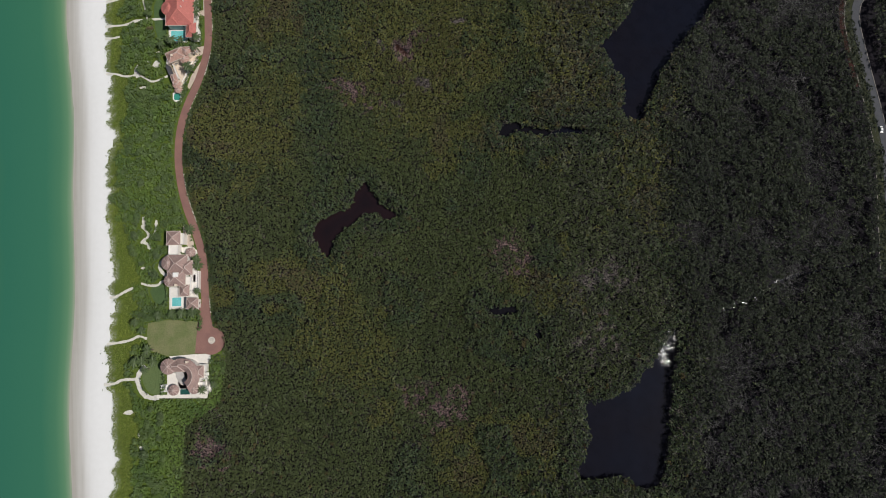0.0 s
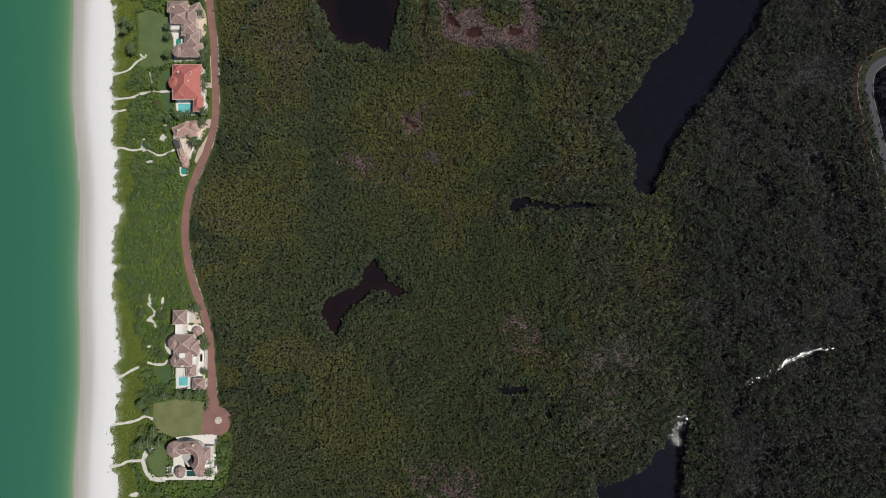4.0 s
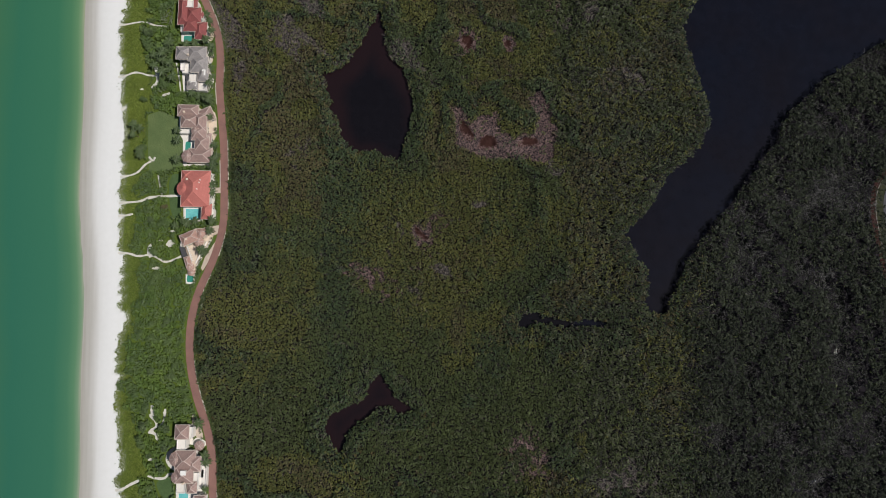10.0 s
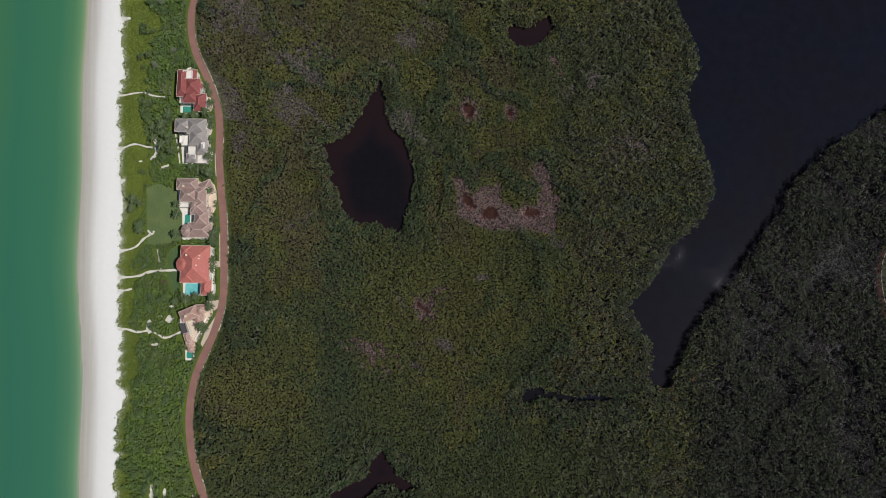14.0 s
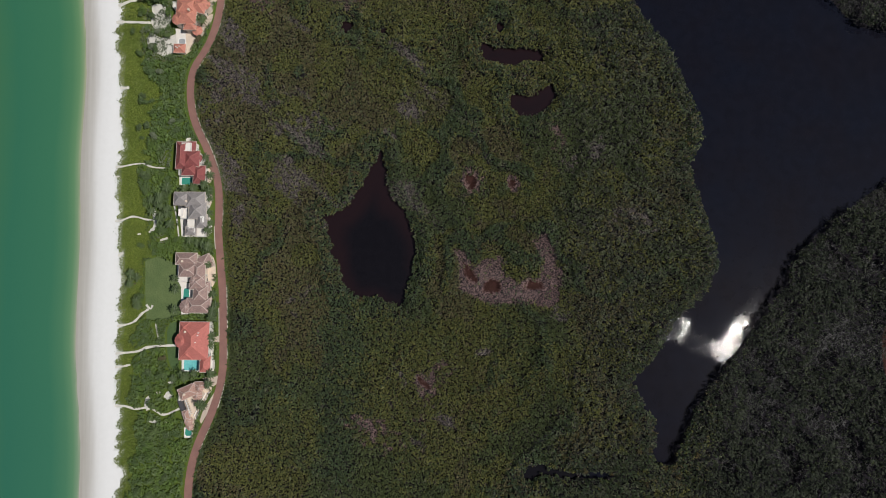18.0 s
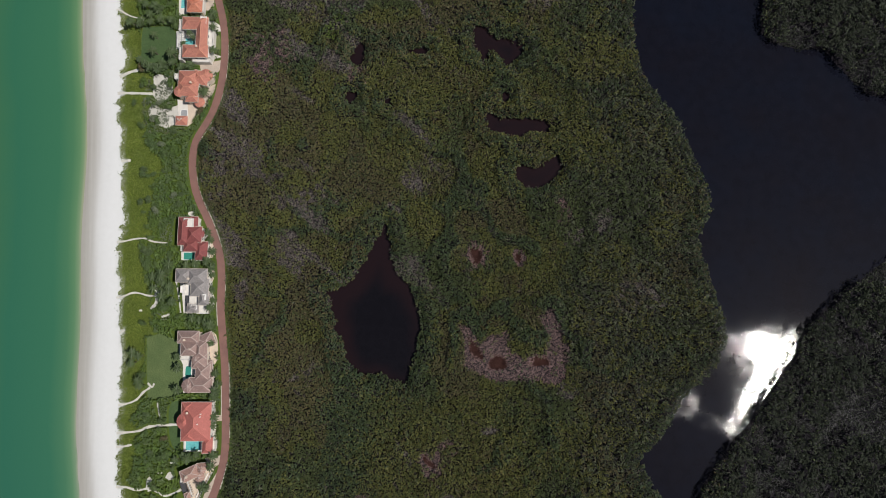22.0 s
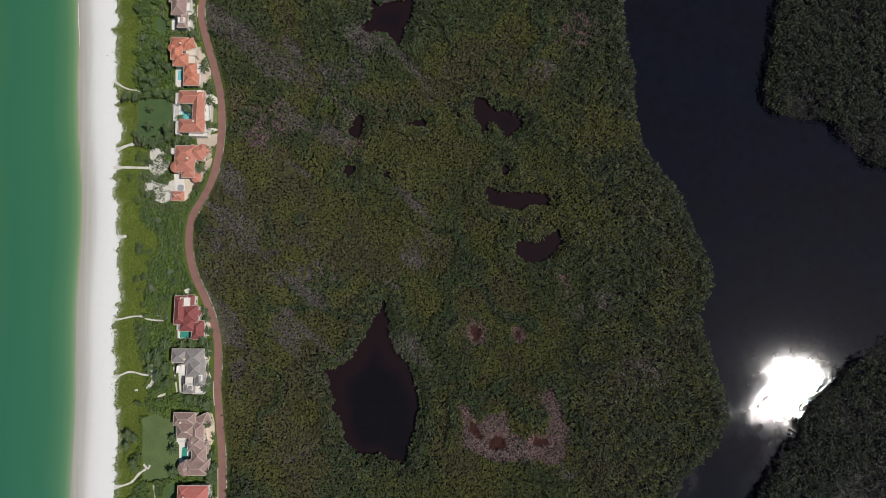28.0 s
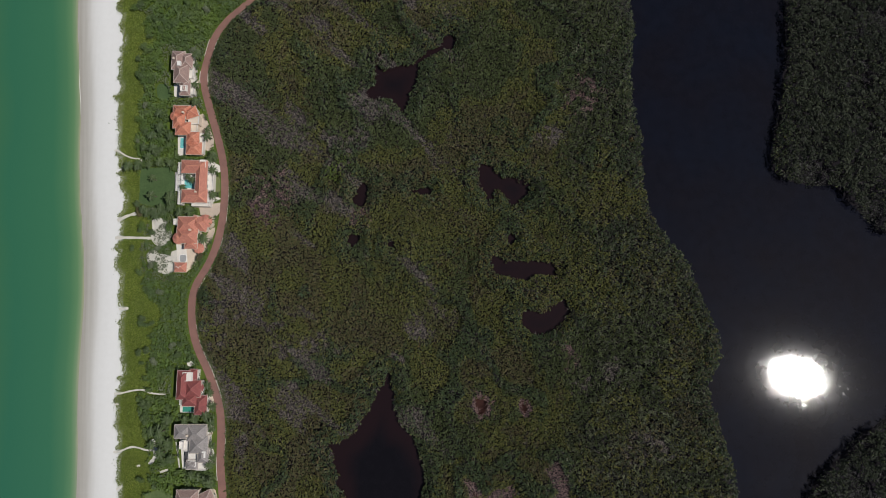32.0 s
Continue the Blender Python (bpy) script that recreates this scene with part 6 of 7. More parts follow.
for p in MUD_FLATS:
    p = np.array(chaikin(p, 2))
    to_mud = seg_dist(fx, fy, p, True) * np.where(inside(fx, fy, p), 1, -1) + 2.4 * (vnoise(fx, fy, 3.0, 106) - 0.5)
    bare = np.where(to_mud > -2.0, np.maximum(bare, 0.9), bare)
    pink = np.where(to_mud > -2.0, 1.0, pink)
    drop |= to_mud > 0.3
bare = np.maximum(bare, 0.11 * east_w * (0.4 + fnoise(fx, fy, 25, 110)))
streak = vnoise((fx * 0.66 + fy * 0.75) + 5 * (fnoise(fx, fy, 16, 117) - 0.5), (fx * 0.75 - fy * 0.66) * 0.26, 8.0, 115)
bare = np.maximum(bare, 0.8 * np.clip((streak + 0.4 * fnoise(fx, fy, 30, 116) - 0.84) / 0.16, 0, 1) * np.clip((fy - 240) / 50, 0.15, 1) * np.clip((20 - fx) / 40, 0.15, 1))
bare = np.maximum(bare, 0.04)
species = np.where(big, 7, species)                                                      # 7 eastern wood
isbare = rs.rand(len(fx)) < bare
high = np.where(isbare, high * 0.8, high)
ground_z = 0.2
LEAVES = ((0, "green", "mangrove_canopy", "dense dark green mangrove canopy"), (1, "olive", "olive_mangrove_canopy", "olive green mangrove canopy"),
          (2, "blue_green", "teal_mangrove_canopy", "deep teal-green mangrove canopy"), (3, "brown_leaf", "brown_mangrove_canopy", "olive-brown mangrove canopy"), (5, "lime", "lime_tree_canopy", "yellow-green tree crowns in the mangroves"),
          (6, "rust", "rust_mangrove_canopy", "rust brown mangrove crowns"), (9, "pale", "pale_mangrove_canopy", "pale grey-green mangrove crowns"), (8, "grey_green", "grey_green_mangrove_canopy", "dull grey-green mangrove canopy"), (7, "east", "eastern_woods", "tall gappy dark swamp woods"))
for code, mat, name, label in LEAVES:
    m = (species == code) & ~isbare & ~drop
    t = Tufts()
    p = np.stack([fx, fy, ground_z + high], 1)
    t.rosettes(p[m], normal[m], (0.58 + 0.38 * rs.rand(m.sum())) * np.where(big[m], 1.15, np.where(coarse[m], 1.0, 0.9)), rs, lift=0.6, points=2)
    tagged(new(name, t.mesh(name, M[mat])), label, "mangroves", kind="stuff")
# low dim growth on the floor of the eastern woods
m = big & drop & (rs.rand(len(fx)) < 0.85)
t = Tufts()
p = np.stack([fx, fy, 0.4 + 1.6 * rs.rand(len(fx))], 1)
t.rosettes(p[m], normal[m], 0.5 + 0.4 * rs.rand(m.sum()), rs, points=2)
tagged(new("swamp_floor_plants", t.mesh("swamp_floor_plants", M["east"])), "low dim plants on the swamp floor", "plants", kind="stuff")
# lower leaves that close the canopy from below
m = ~isbare & ~drop & (rs.rand(len(fx)) < np.where(big, 0.15, np.where(coarse, 0.4, 0.5)))
t = Tufts()
p = np.stack([fx + rs.randn(len(fx)) * 0.4, fy + rs.randn(len(fx)) * 0.4, ground_z + high * np.where(coarse, 0.7, 0.82)], 1)
t.rosettes(p[m], normal[m], 0.9 + 0.4 * rs.rand(m.sum()), rs, points=2)
tagged(new("mangrove_understorey", t.mesh("mangrove_understorey", M["green"])), "shaded lower mangrove leaves", "mangroves", kind="stuff")
for flag, mat, name, label in ((pink > 0.3, "pink_twig", "bare_pinkish_mangroves", "leafless pinkish brown mangrove twigs"), ((pink <= 0.3) & ~big, "twig", "bare_grey_mangroves", "leafless grey mangrove branches"),
                               ((pink <= 0.3) & big, "east_twig", "bare_eastern_trees", "leafless dim grey branches in the eastern woods")):
    m = isbare & flag & ~(drop & (pink > 0.9))
    t = Tufts()
    p = np.stack([fx, fy, ground_z + high * 0.85], 1)
    t.sprays(p[m], 1.5 + 1.3 * rs.rand(m.sum()) + 0.8 * big[m], rs, 4, 0.065)
    tagged(new(name, t.mesh(name, M[mat])), label, "mangroves", kind="stuff")

# stems under the canopy
m = ~drop & (rs.rand(len(fx)) < 0.03)
k = m.sum()
foot = np.stack([fx[m] + rs.randn(k) * 0.5, fy[m] + rs.randn(k) * 0.5, np.full(k, -0.4)], 1)
head = np.stack([fx[m], fy[m], ground_z + high[m] + 0.1], 1)
ring = np.stack([np.cos(np.arange(3) * 2.094), np.sin(np.arange(3) * 2.094), np.zeros(3)], 1)
stems = np.concatenate([foot[:, None] + ring * 0.16, head[:, None] + ring * 0.06], 1).reshape(-1, 3)
tri = np.array([(0, 1, 4), (0, 4, 3), (1, 2, 5), (1, 5, 4), (2, 0, 3), (2, 3, 5)])
tagged(new("mangrove_stems", mesh_np("mangrove_stems", stems, (np.arange(k)[:, None, None] * 6 + tri).reshape(-1, 3), M["bark"])), "thin grey mangrove stems", "mangroves", kind="stuff")

# woods that go on past the plan, coarser with distance
ox_, oy_ = scatter(-330, 560, -420, 880, 4.2, rs)
gone = (ox_ < 333) & (oy_ > -163) & (oy_ < 620)
wild = ~gone & (ox_ > scrub_edge(oy_) + 2) & (np.abs(ox_ - road_x(oy_)) > 4) & ~inside(ox_, oy_, WATERS[0]) & ~((seg_dist(ox_, oy_, EAST_LINE) < 8))
ox_, oy_ = ox_[wild], oy_[wild]
t = Tufts()
t.rosettes(np.stack([ox_, oy_, 1.5 + 2.5 * (ox_ > road_x(oy_)) + 2.0 * rs.rand(len(ox_))], 1), rs.rand(len(ox_), 3) * np.array([1.2, 1.2, 0.3]) + np.array([-0.6, -0.6, 0.7]), 2.4 + 1.2 * rs.rand(len(ox_)), rs)
tagged(new("far_mangroves", t.mesh("far_mangroves", M["green"])), "mangrove woods going on into the distance", "mangroves", kind="stuff")

# ---------------------------------------------------------------- the dune strip
rs = np.random.RandomState(77)


def free_of(x, y, pad=0.0):
    ok = np.ones(np.shape(x), bool)
    for x0, y0, x1, y1 in CLEAR:
        ok &= ~((x > x0 - pad) & (x < x1 + pad) & (y > y0 - pad) & (y < y1 + pad))
    for p in CLEAR_SHAPES:
        m = (x > p[:, 0].min() - pad) & (x < p[:, 0].max() + pad) & (y > p[:, 1].min() - pad) & (y < p[:, 1].max() + pad)
        if m.any():
            ok[m] &= ~(inside(x[m], y[m], p) | (seg_dist(x[m], y[m], p, True) < pad))
    for pts, w in PATHS:
        p = np.array(pts)
        m = (x > p[:, 0].min() - 4) & (x < p[:, 0].max() + 4) & (y > p[:, 1].min() - 4) & (y < p[:, 1].max() + 4)
        if m.any():
            ok[m] &= seg_dist(x[m], y[m], pts) > w * 0.5 + 0.6 + pad * 0.3
    return ok


sx_, sy_ = scatter(-232, -112, -165, 622, 0.95, rs)
off = sx_ - scrub_edge(sy_)
to_road = road_x(sy_) - sx_
ok = (off > -0.6) & (to_road > np.where(sy_ < -26, -5.5, 2.9)) & free_of(sx_, sy_) & (np.hypot(sx_ - ROUND[0], sy_ - ROUND[1]) > ROUND[2] + 1)
sx_, sy_, off, to_road = sx_[ok], sy_[ok], off[ok], to_road[ok]
lush = off + 14 * (fnoise(sx_, sy_, 18, 120) - 0.5) + 6 * (vnoise(sx_, sy_, 6, 121) - 0.5)
dd, own, cx_, cy_ = cells(sx_, sy_, 4.2, 33)


def low_zone(y):
    """How far in from the sand the low dune plants reach."""
    return np.interp(y, [-160, 40, 60, 140, 165, 200, 300], [13, 13, 7, 7, 11.5, 13.5, 15.5]) + 8 * np.clip(1 - np.abs(y - 345) / 28, 0, 1)


crown = np.sqrt(np.clip(1 - (dd / 0.8) ** 2, 0, 1))
low = lush < low_zone(sy_)
normal = np.stack([cx_ * 1.5, cy_ * 1.5, np.full(len(sx_), 0.9)], 1) + (rs.rand(len(sx_), 3) - 0.5) * np.array([0.8, 0.8, 0.4])
normal[:, 2] = np.abs(normal[:, 2]) + 0.2
hi = np.where(low, 0.35 + 0.35 * vnoise(sx_, sy_, 5, 122), 1.0 + 1.7 * crown + 0.9 * own * np.clip((lush - 13) / 10, 0, 1))
silver = ((vnoise(sx_, sy_, 12, 124) > 0.82) & ~low & (sy_ > 250)) | ((sy_ > 370) & (sy_ < 412) & (lush > 11) & (own > 0.45) & (sx_ > -194) & (sx_ < -166))
for p in YARDS:
    yard = inside(sx_, sy_, p)
    silver |= yard
    low &= ~yard
    hi = np.where(yard, 0.6 + 0.9 * crown, hi)
    dd = np.where(yard & (vnoise(sx_, sy_, 4.5, 141) < 0.30), 9.0, dd)
fresh = (own >= 0.7) | (vnoise(sx_, sy_, 15, 125) > 0.74)
thin = (dd > 5) | (dd > 0.74) & ~low & (rs.rand(len(sx_)) < 0.5)
# a mat of low plants next to the sand
mx, my = scatter(-232, -150, -165, 622, 0.62, rs)
moff = mx - scrub_edge(my)
ml = moff + 14 * (fnoise(mx, my, 18, 120) - 0.5) + 6 * (vnoise(mx, my, 6, 121) - 0.5)
m = (moff > -0.4) & (ml < low_zone(my) + 1.0) & free_of(mx, my)
mx, my = mx[m], my[m]
t = Tufts()
t.rosettes(np.stack([mx, my, LAND + 0.2 + 0.4 * vnoise(mx, my, 5, 122) + 0.15 * rs.rand(len(mx))], 1), rs.rand(len(mx), 3) * np.array([0.7, 0.7, 0.3]) + np.array([-0.35, -0.35, 0.8]), 0.46 + 0.28 * rs.rand(len(mx)), rs, points=2)
tagged(new("dune_scrub", t.mesh("dune_scrub", M["dune"])), "bright green low dune scrub behind the beach", "shrubs", kind="stuff")
for m, mat, name, label, rad in ((~low & ~silver & ~thin & ~fresh, "scrub", "coastal_thicket", "dense green sea-grape thicket", 0.84),
                                 (~low & ~silver & ~thin & fresh, "hedge", "bright_coastal_thicket", "brighter green coastal bushes", 0.82),
                                 (silver & ~thin, "silver", "silver_shrubs", "silvery grey-green shrubs on sand", 0.62)):
    t = Tufts()
    t.rosettes(np.stack([sx_, sy_, LAND + hi], 1)[m], normal[m], rad * (0.8 + 0.5 * rs.rand(m.sum())), rs)
    tagged(new(name, t.mesh(name, M[mat])), label, "shrubs", kind="stuff")
# small plants strewn along the upper beach
k = 1300
by = rs.uniform(-160, 620, k)
bx = scrub_edge(by) + 0.6 - rs.exponential(0.8, k) * (0.3 + 1.9 * vnoise(by * 0, by, 12, 130) ** 1.5)
m = free_of(bx, by) & (vnoise(by * 0, by, 5.0, 131) > 0.40)
t = Tufts()
t.rosettes(np.stack([bx[m], by[m], np.full(m.sum(), LAND + 0.12)], 1), rs.rand(m.sum(), 3) * np.array([0.8, 0.8, 0.1]) + np.array([-0.4, -0.4, 0.9]), 0.25 + 0.6 * rs.rand(m.sum()) ** 2, rs, points=3)
tagged(new("beach_plants", t.mesh("beach_plants", M["scrub"])), "small dark plants strewn over the upper beach", "plants", kind="stuff")
# ragged growth along the east side of the lane
k = 1700
ii = rs.randint(4, len(ROAD_LINE) - 2, k)
tt = rs.rand(k)
line = ROAD_LINE[ii] * (1 - tt)[:, None] + ROAD_LINE[np.minimum(ii + 1, len(ROAD_LINE) - 1)] * tt[:, None]
t = Tufts()
ex = line[:, 0] + 2.55 + rs.rand(k) ** 1.4 * 1.7
t.rosettes(np.stack([ex, line[:, 1], np.full(k, LAND + 0.1) + (ex - line[:, 0] - 2.2) * 0.6], 1), rs.rand(k, 3) * np.array([1, 1, 0.2]) + np.array([-0.6, -0.5, 0.7]), 0.3 + 0.3 * rs.rand(k), rs)
wx = line[:, 0] - 2.9 - rs.rand(k) * 2.6
m = free_of(wx, line[:, 1])
t.rosettes(np.stack([wx, line[:, 1], LAND + 0.1 + (line[:, 0] - wx - 2.9) * 0.4], 1)[m], (rs.rand(k, 3) * np.array([1, 1, 0.2]) + np.array([-0.4, -0.5, 0.7]))[m], (0.35 + 0.4 * rs.rand(k))[m], rs)
tagged(new("verge_plants", t.mesh("verge_plants", M["scrub"])), "ragged green growth along the lane", "plants", kind="stuff")


def palm_meshes(seed):
    r = np.random.RandomState(seed)
    h = 6.0 + 2.5 * r.rand()
    lean = (r.rand(2) - 0.5) * 1.2
    bm = bmesh.new()
    rings = []
    for i in range(6):
        f = i / 5
        rad = 0.24 - 0.09 * f + (0.1 if i == 0 else 0)
        rings.append([bm.verts.new((lean[0] * f * f + rad * math.cos(a), lean[1] * f * f + rad * math.sin(a), h * f)) for a in np.arange(7) / 7 * 6.283])
    for a, b in zip(rings, rings[1:]):
        for i in range(7):
            bm.faces.new((a[i], a[(i + 1) % 7], b[(i + 1) % 7], b[i]))
    tr = bpy.data.meshes.new("trunk")
    bm.to_mesh(tr)
    bm.free()
    tr.materials.append(M["bark"])
    v, f = [], []
    count = 11
    for i in range(count):
        az = 6.283 * i / count + 0.3 * r.rand()
        up, ln = 0.8 * r.rand() - 0.05, 2.8 + 0.7 * r.rand()
        px, pz, el = 0.0, 0.0, up
        pts = []
        for s in range(6):
            pts.append((px, pz))
            px += ln / 5 * math.cos(el)
            pz += ln / 5 * math.sin(el)
            el -= 0.32
        for s in range(1, 6):
            for side in (-1, 1):
                for half in (0, 0.5):
                    q = s - half
                    x0 = pts[s - 1][0] * half + pts[s][0] * (1 - half)
                    z0 = pts[s - 1][1] * half + pts[s][1] * (1 - half)
                    w = 0.52 * math.sin(math.pi * min(1, q / 5.6 + 0.12)) + 0.12
                    tip = (x0 + 0.35, side * w, z0 - 0.28)
                    c, sn = math.cos(az), math.sin(az)
                    base = len(v)
                    for x, y, z in ((x0 - 0.22, 0, z0), (x0 + 0.26, 0, z0), tip):
                        v.append((lean[0] + c * x - sn * y, lean[1] + sn * x + c * y, h + z))
                    f.append((base, base + 1, base + 2))
    return tr, mesh_np("crown", v, f, M["palm"])


def tree_meshes(seed, mat):
    r = np.random.RandomState(seed)
    h, rad = 3.2 + 1.2 * r.rand(), 2.1 + 0.7 * r.rand()
    bm = bmesh.new()
    for k_ in range(4):
        a = 6.283 * k_ / 4 + r.rand()
        foot = Vector((0.05 * math.cos(a), 0.05 * math.sin(a), 0))
        top = Vector((rad * 0.5 * math.cos(a), rad * 0.5 * math.sin(a), h * 0.9))
        mid = Vector((0.1 * math.cos(a), 0.1 * math.sin(a), h * 0.35))
        prev = None
        for p, rr in ((foot, 0.2), (mid, 0.14), (top, 0.04)):
            ring = [bm.verts.new(p + Vector((rr * math.cos(b), rr * math.sin(b), 0))) for b in np.arange(5) / 5 * 6.283]
            if prev:
                for i in range(5):
                    bm.faces.new((prev[i], prev[(i + 1) % 5], ring[(i + 1) % 5], ring[i]))
            prev = ring
    tr = bpy.data.meshes.new("trunk")
    bm.to_mesh(tr)
    bm.free()
    tr.materials.append(M["bark"])
    k = 130
    lobes = np.stack([rad * 0.55 * np.cos(np.arange(5) * 1.256 + r.rand()), rad * 0.55 * np.sin(np.arange(5) * 1.256), h + 0.5 * r.rand(5) - 0.2], 1)
    lobes = np.vstack([lobes, [[0, 0, h + 0.6]]])
    way = r.randn(k, 3)
    way[:, 2] = np.abs(way[:, 2]) * 0.9 - 0.15
    way /= np.linalg.norm(way, axis=1)[:, None]
    pos = lobes[r.randint(0, 6, k)] + way * rad * 0.55 * (0.75 + 0.35 * r.rand(k, 1))
    t = Tufts()
    t.rosettes(pos, way + 0.35 * r.randn(k, 3), 0.42 + 0.25 * r.rand(k), r)
    return tr, t.mesh("crown", mat)


def plant(name, meshes, label, category, group):
    ob = thing(name, (0, 0, LAND), label, category, group)
    for nm, me_ in zip(("trunk", "crown"), meshes):
        o = new(nm, me_)
        o.parent = ob
    return ob


MORE_PALMS = [(-171.9, 274.9), (-175.5, 276.9), (-169.3, 270.3), (-179.1, 279.4), (-167.7, 273.5), (-174.0, 281.3), (-177.3, 271.9), (-196.0, 417.0), (-181.3, 414.7), (-185.3, 411.8), (-200.2, 440.5), (-195.1, 441.7), (-185.7, 450.0), (-190.5, 447.0), (-193.0, 453.2)]
SOUTH_PALMS = [
    (-168.9, -1.9), (-166.5, -6.3), (-169.5, -24.3), (-165.0, -24.4), (-161.3, -17.9), (-155.9, 1.7), (-149.4, 2.9), (-142.8, 3.8), (-136.2, 3.6), (-128.7, -41.7),
    (-123.5, -38.6), (-139.0, 53.8), (-135.2, 34.9), (-133.5, 31.5), (-133.8, 16.3), (-137.7, 210.7), (-138.2, 207.2), (-138.1, 196.8), (-138.2, 191.6),
]
BEND_PALMS = [
    (-136.7, 174.4), (-137.4, 168.2), (-143.0, 156.2), (-141.0, 154.6), (-147.8, 174.3), (-151.1, 172.5), (-155.5, 173.5), (-159.4, 170.8), (-187.4, 233.6),
    (-184.6, 231.2), (-187.7, 227.6), (-182.1, 213.7), (-183.7, 217.2), (-162.0, 231.5), (-161.0, 224.5), (-159.6, 211.5), (-141.8, 238.9), (-138.9, 221.3),
    (-137.3, 215.3),
]
MIDDLE_PALMS = [
    (-143.1, 271.3), (-141.7, 265.1), (-142.2, 260.4), (-144.0, 284.0), (-143.2, 280.4), (-150.1, 253.1), (-145.9, 252.1), (-142.4, 249.6), (-153.6, 254.1),
    (-144.9, 302.3), (-147.2, 306.7), (-143.2, 295.0), (-145.7, 289.4), (-158.8, 286.6), (-153.6, 286.7), (-169.3, 287.1), (-172.3, 279.8), (-165.9, 264.7),
    (-171.6, 267.1),
]
LAWN_PALMS = [
    (-197.3, 440.4), (-189.8, 442.3), (-183.0, 443.1), (-176.7, 442.5), (-187.2, 433.4), (-186.6, 422.7), (-175.6, 422.8), (-174.7, 420.3), (-192.2, 413.7),
    (-188.7, 412.0), (-183.4, 410.3), (-178.5, 413.2), (-173.4, 414.7), (-165.1, 434.1), (-163.0, 432.7), (-168.3, 428.3), (-150.1, 439.3), (-148.6, 423.2),
    (-155.2, 464.7),
]
NORTH_PALMS = [
    (-153.9, 461.0), (-149.8, 448.4), (-151.8, 445.8), (-152.7, 394.8), (-155.2, 396.6), (-150.6, 407.2), (-163.7, 494.0), (-164.0, 507.1), (-162.9, 512.7),
    (-162.1, 482.9), (-168.8, 412.3), (-163.0, 413.4), (-177.7, 460.6), (-188.2, 460.4), (-183.3, 466.0), (-185.5, 475.1), (-187.0, 452.5), (-158.5, -24.6),
    (-163.2, -29.3),
]
PALMS = MORE_PALMS + SOUTH_PALMS + BEND_PALMS + MIDDLE_PALMS + LAWN_PALMS + NORTH_PALMS
protos = [plant("palm_tree", palm_meshes(500 + i), "tall palm with a spreading star of fronds", "palm", "garden palms") for i in range(5)]
used = [0] * 5
for n_, (x, y) in enumerate(PALMS):
    k_ = n_ % 5
    s = 0.85 + 0.4 * rs.rand()
    m = pose(x, y, LAND, 0, 0, rs.rand() * 360)
    if used[k_] == 0:
        protos[k_].matrix_basis = m
        used[k_] = 1
    else:
        copy_thing(protos[k_], m).scale = (s, s, s)

TREES = (("scrub", "round green broadleaf tree in the dune garden"), ("hedge", "bright green rounded garden tree"), ("palm", "dark green garden tree"), ("brown_leaf", "dull olive-brown spreading tree among dune shrubs"), ("silver", "grey-green rounded sea-grape tree"))
protos = [plant("garden_tree", tree_meshes(600 + i, M[mat]), label, "tree", "garden trees") for i, (mat, label) in enumerate(TREES)]
used = [0] * 5
tx, ty = scatter(-222, -120, -130, 600, 5.0, rs)
off, to_road = tx - scrub_edge(ty), road_x(ty) - tx
ok = (off + 10 * (vnoise(tx, ty, 20, 140) - 0.5) > 14) & (to_road > 5.2) & free_of(tx, ty, 1.3) & (np.hypot(tx - ROUND[0], ty - ROUND[1]) > ROUND[2] + 3)
picked = np.flatnonzero(ok)
rs.shuffle(picked)
for n_ in picked[:290]:
    k_ = rs.choice(5, p=[0.44, 0.16, 0.28, 0.05, 0.07])
    if ty[n_] < 160 and k_ > 2:      # none of the dull or silvery ones in the south
        k_ = 0
    s = 0.6 + 0.55 * rs.rand()
    m = pose(tx[n_], ty[n_], LAND, 0, 0, rs.rand() * 360)
    if used[k_] == 0:
        protos[k_].matrix_basis = m
        used[k_] = 1
    else:
        copy_thing(protos[k_], m).scale = (s, s, s * 0.9)


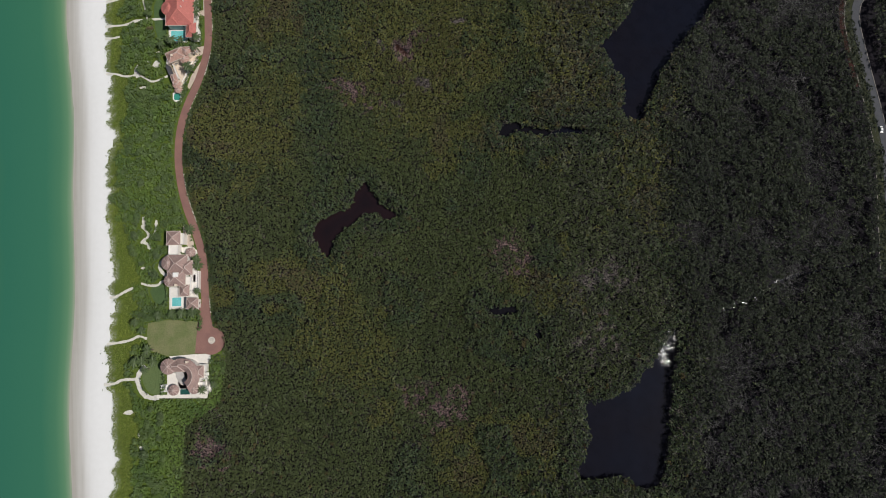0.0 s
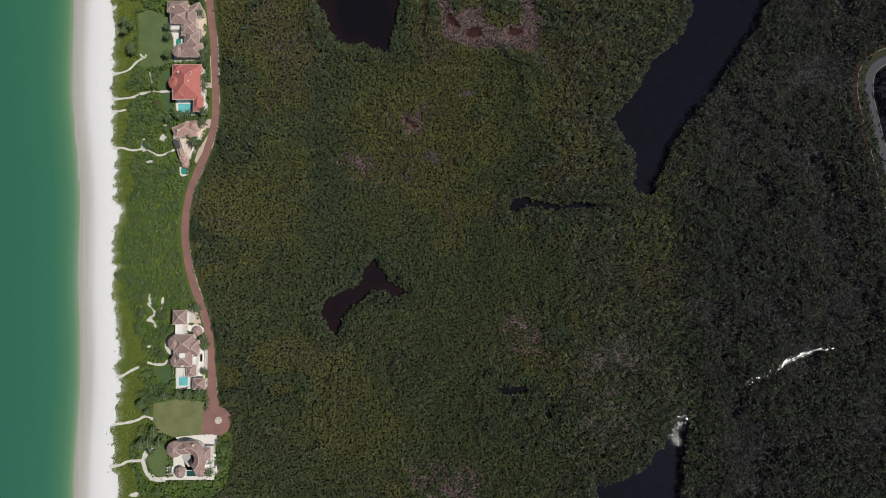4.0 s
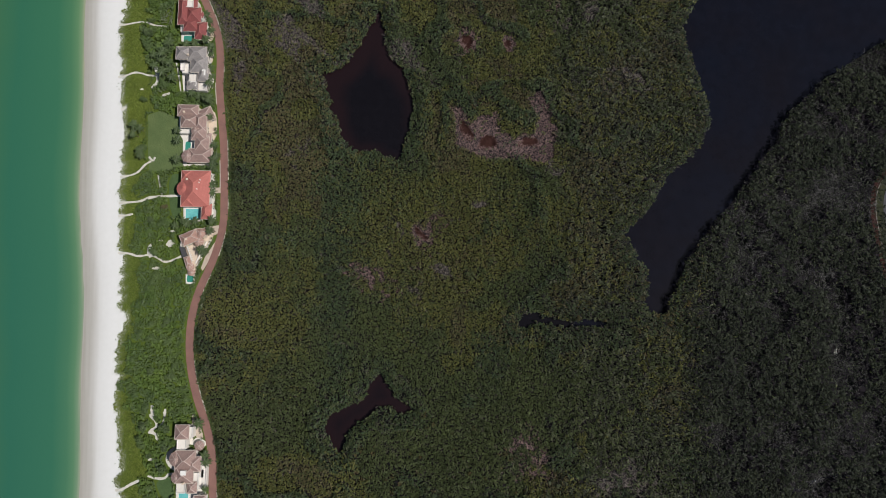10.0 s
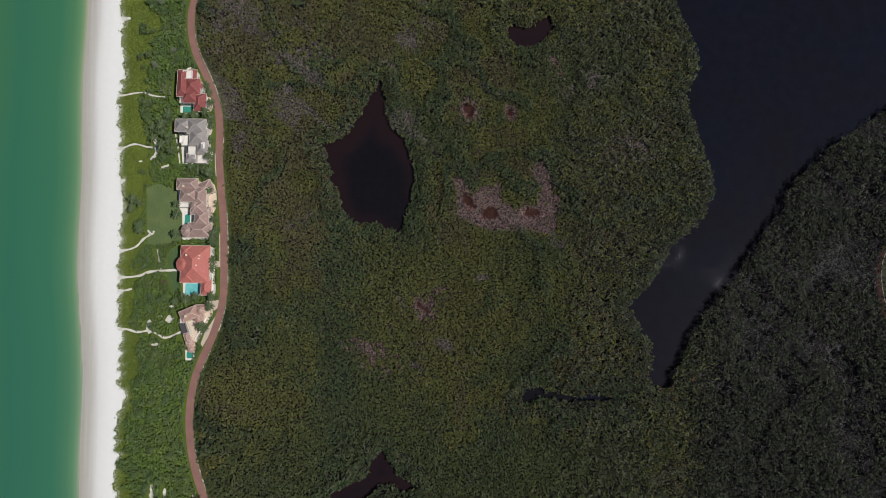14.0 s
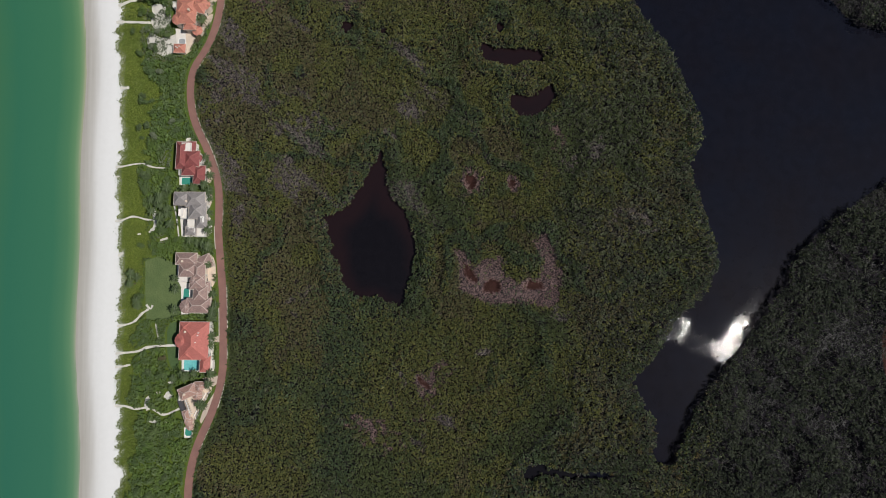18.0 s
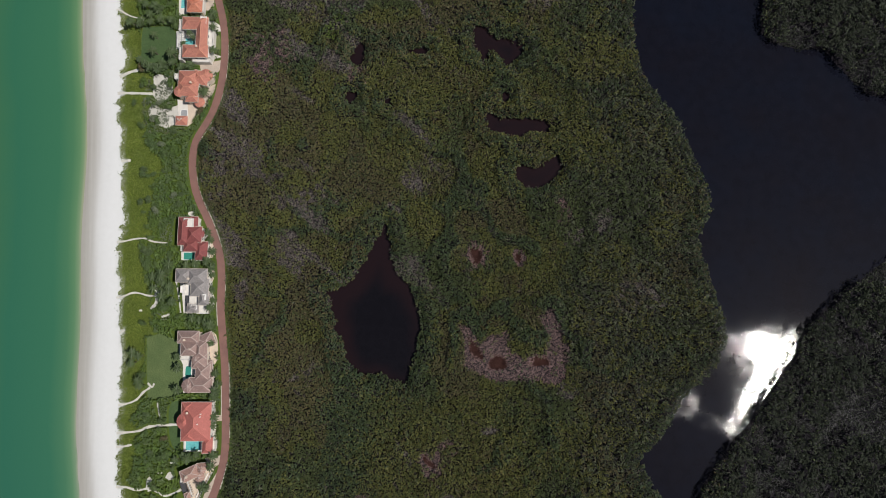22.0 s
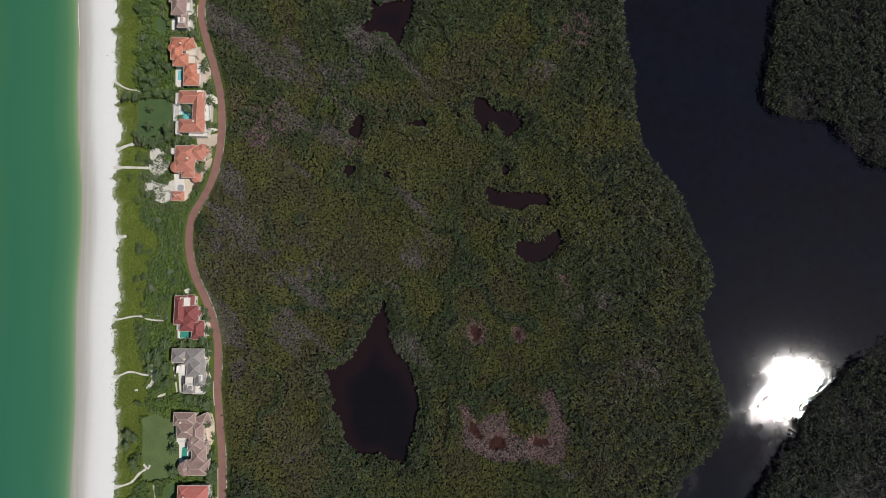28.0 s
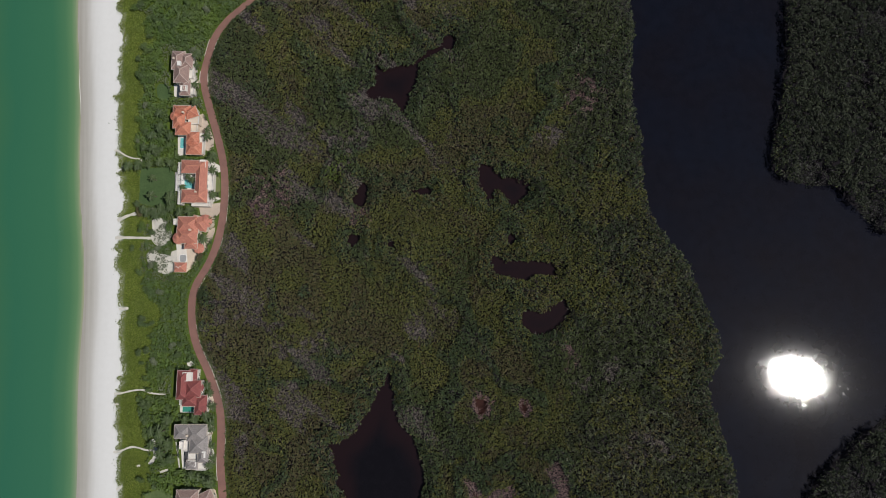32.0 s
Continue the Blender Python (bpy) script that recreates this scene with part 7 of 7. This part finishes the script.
def hedge(x, y, w, d, h=1.3):
    t = Tufts()
    k = int(w * d * 3.2) + 8
    p = np.stack([x + (rs.rand(k) - 0.5) * w, y + (rs.rand(k) - 0.5) * d, LAND + h * (0.45 + 0.55 * rs.rand(k))], 1)
    t.rosettes(p, rs.randn(k, 3) * 0.5 + np.array([0, 0, 0.8]), 0.35 + 0.2 * rs.rand(k), rs)
    tagged(new("hedge", t.mesh("hedge", M["hedge"])), "clipped bright green hedge beside the lane", "hedge", "hedges")


for q in ((-138.3, 201.6, 2.8, 9.9), (-137.4, 183.2, 2.7, 14.0), (-140.2, 219.5, 3.5, 13.3), (-149.1, 208.4, 9.7, 3.2), (-153.4, 449.9, 6.4, 5.9), (-182.6, 228.3, 1.7, 19.7), (-146.9, 253.3, 8.1, 5.8), (-157.1, 389.4, 4.2, 5.4), (-144.5, 290.3, 2.5, 7.4), (-137.9, 34.7, 3.4, 5.2)):
    hedge(*q)

# a parked white car on the asphalt road
bx_, by_ = 302.3, 112.3
car = thing("car", (bx_, by_, 0.68), "small white car on the asphalt road", "car")
bm = bmesh.new()
prof = [(-2.2, 0.35), (-2.25, 0.8), (-1.4, 0.95), (-0.9, 1.45), (0.7, 1.45), (1.3, 0.95), (2.15, 0.8), (2.2, 0.35)]
for side in (-0.88, 0.88):
    bm.faces.new([bm.verts.new((side * (0.8 if z > 1.2 else 1), y, z)) for y, z in prof])
bm.verts.ensure_lookup_table()
for i in range(8):
    j = (i + 1) % 8
    bm.faces.new((bm.verts[i], bm.verts[j], bm.verts[8 + j], bm.verts[8 + i]))
part("body", bm, M["car"], car)
for sx2 in (-0.8, 0.8):
    for sy2 in (-1.4, 1.4):
        bm = bmesh.new()
        bmesh.ops.create_cone(bm, cap_ends=True, segments=14, radius1=0.33, radius2=0.33, depth=0.22, matrix=pose(sx2, sy2, 0.33, 0, 90, 0))
        part("wheel", bm, M["tyre"], car)
bm = box(bmesh.new(), 0, -0.1, 1.0, 1.5, 2.2, 0.4)
part("glazing", bm, M["glass"], car)
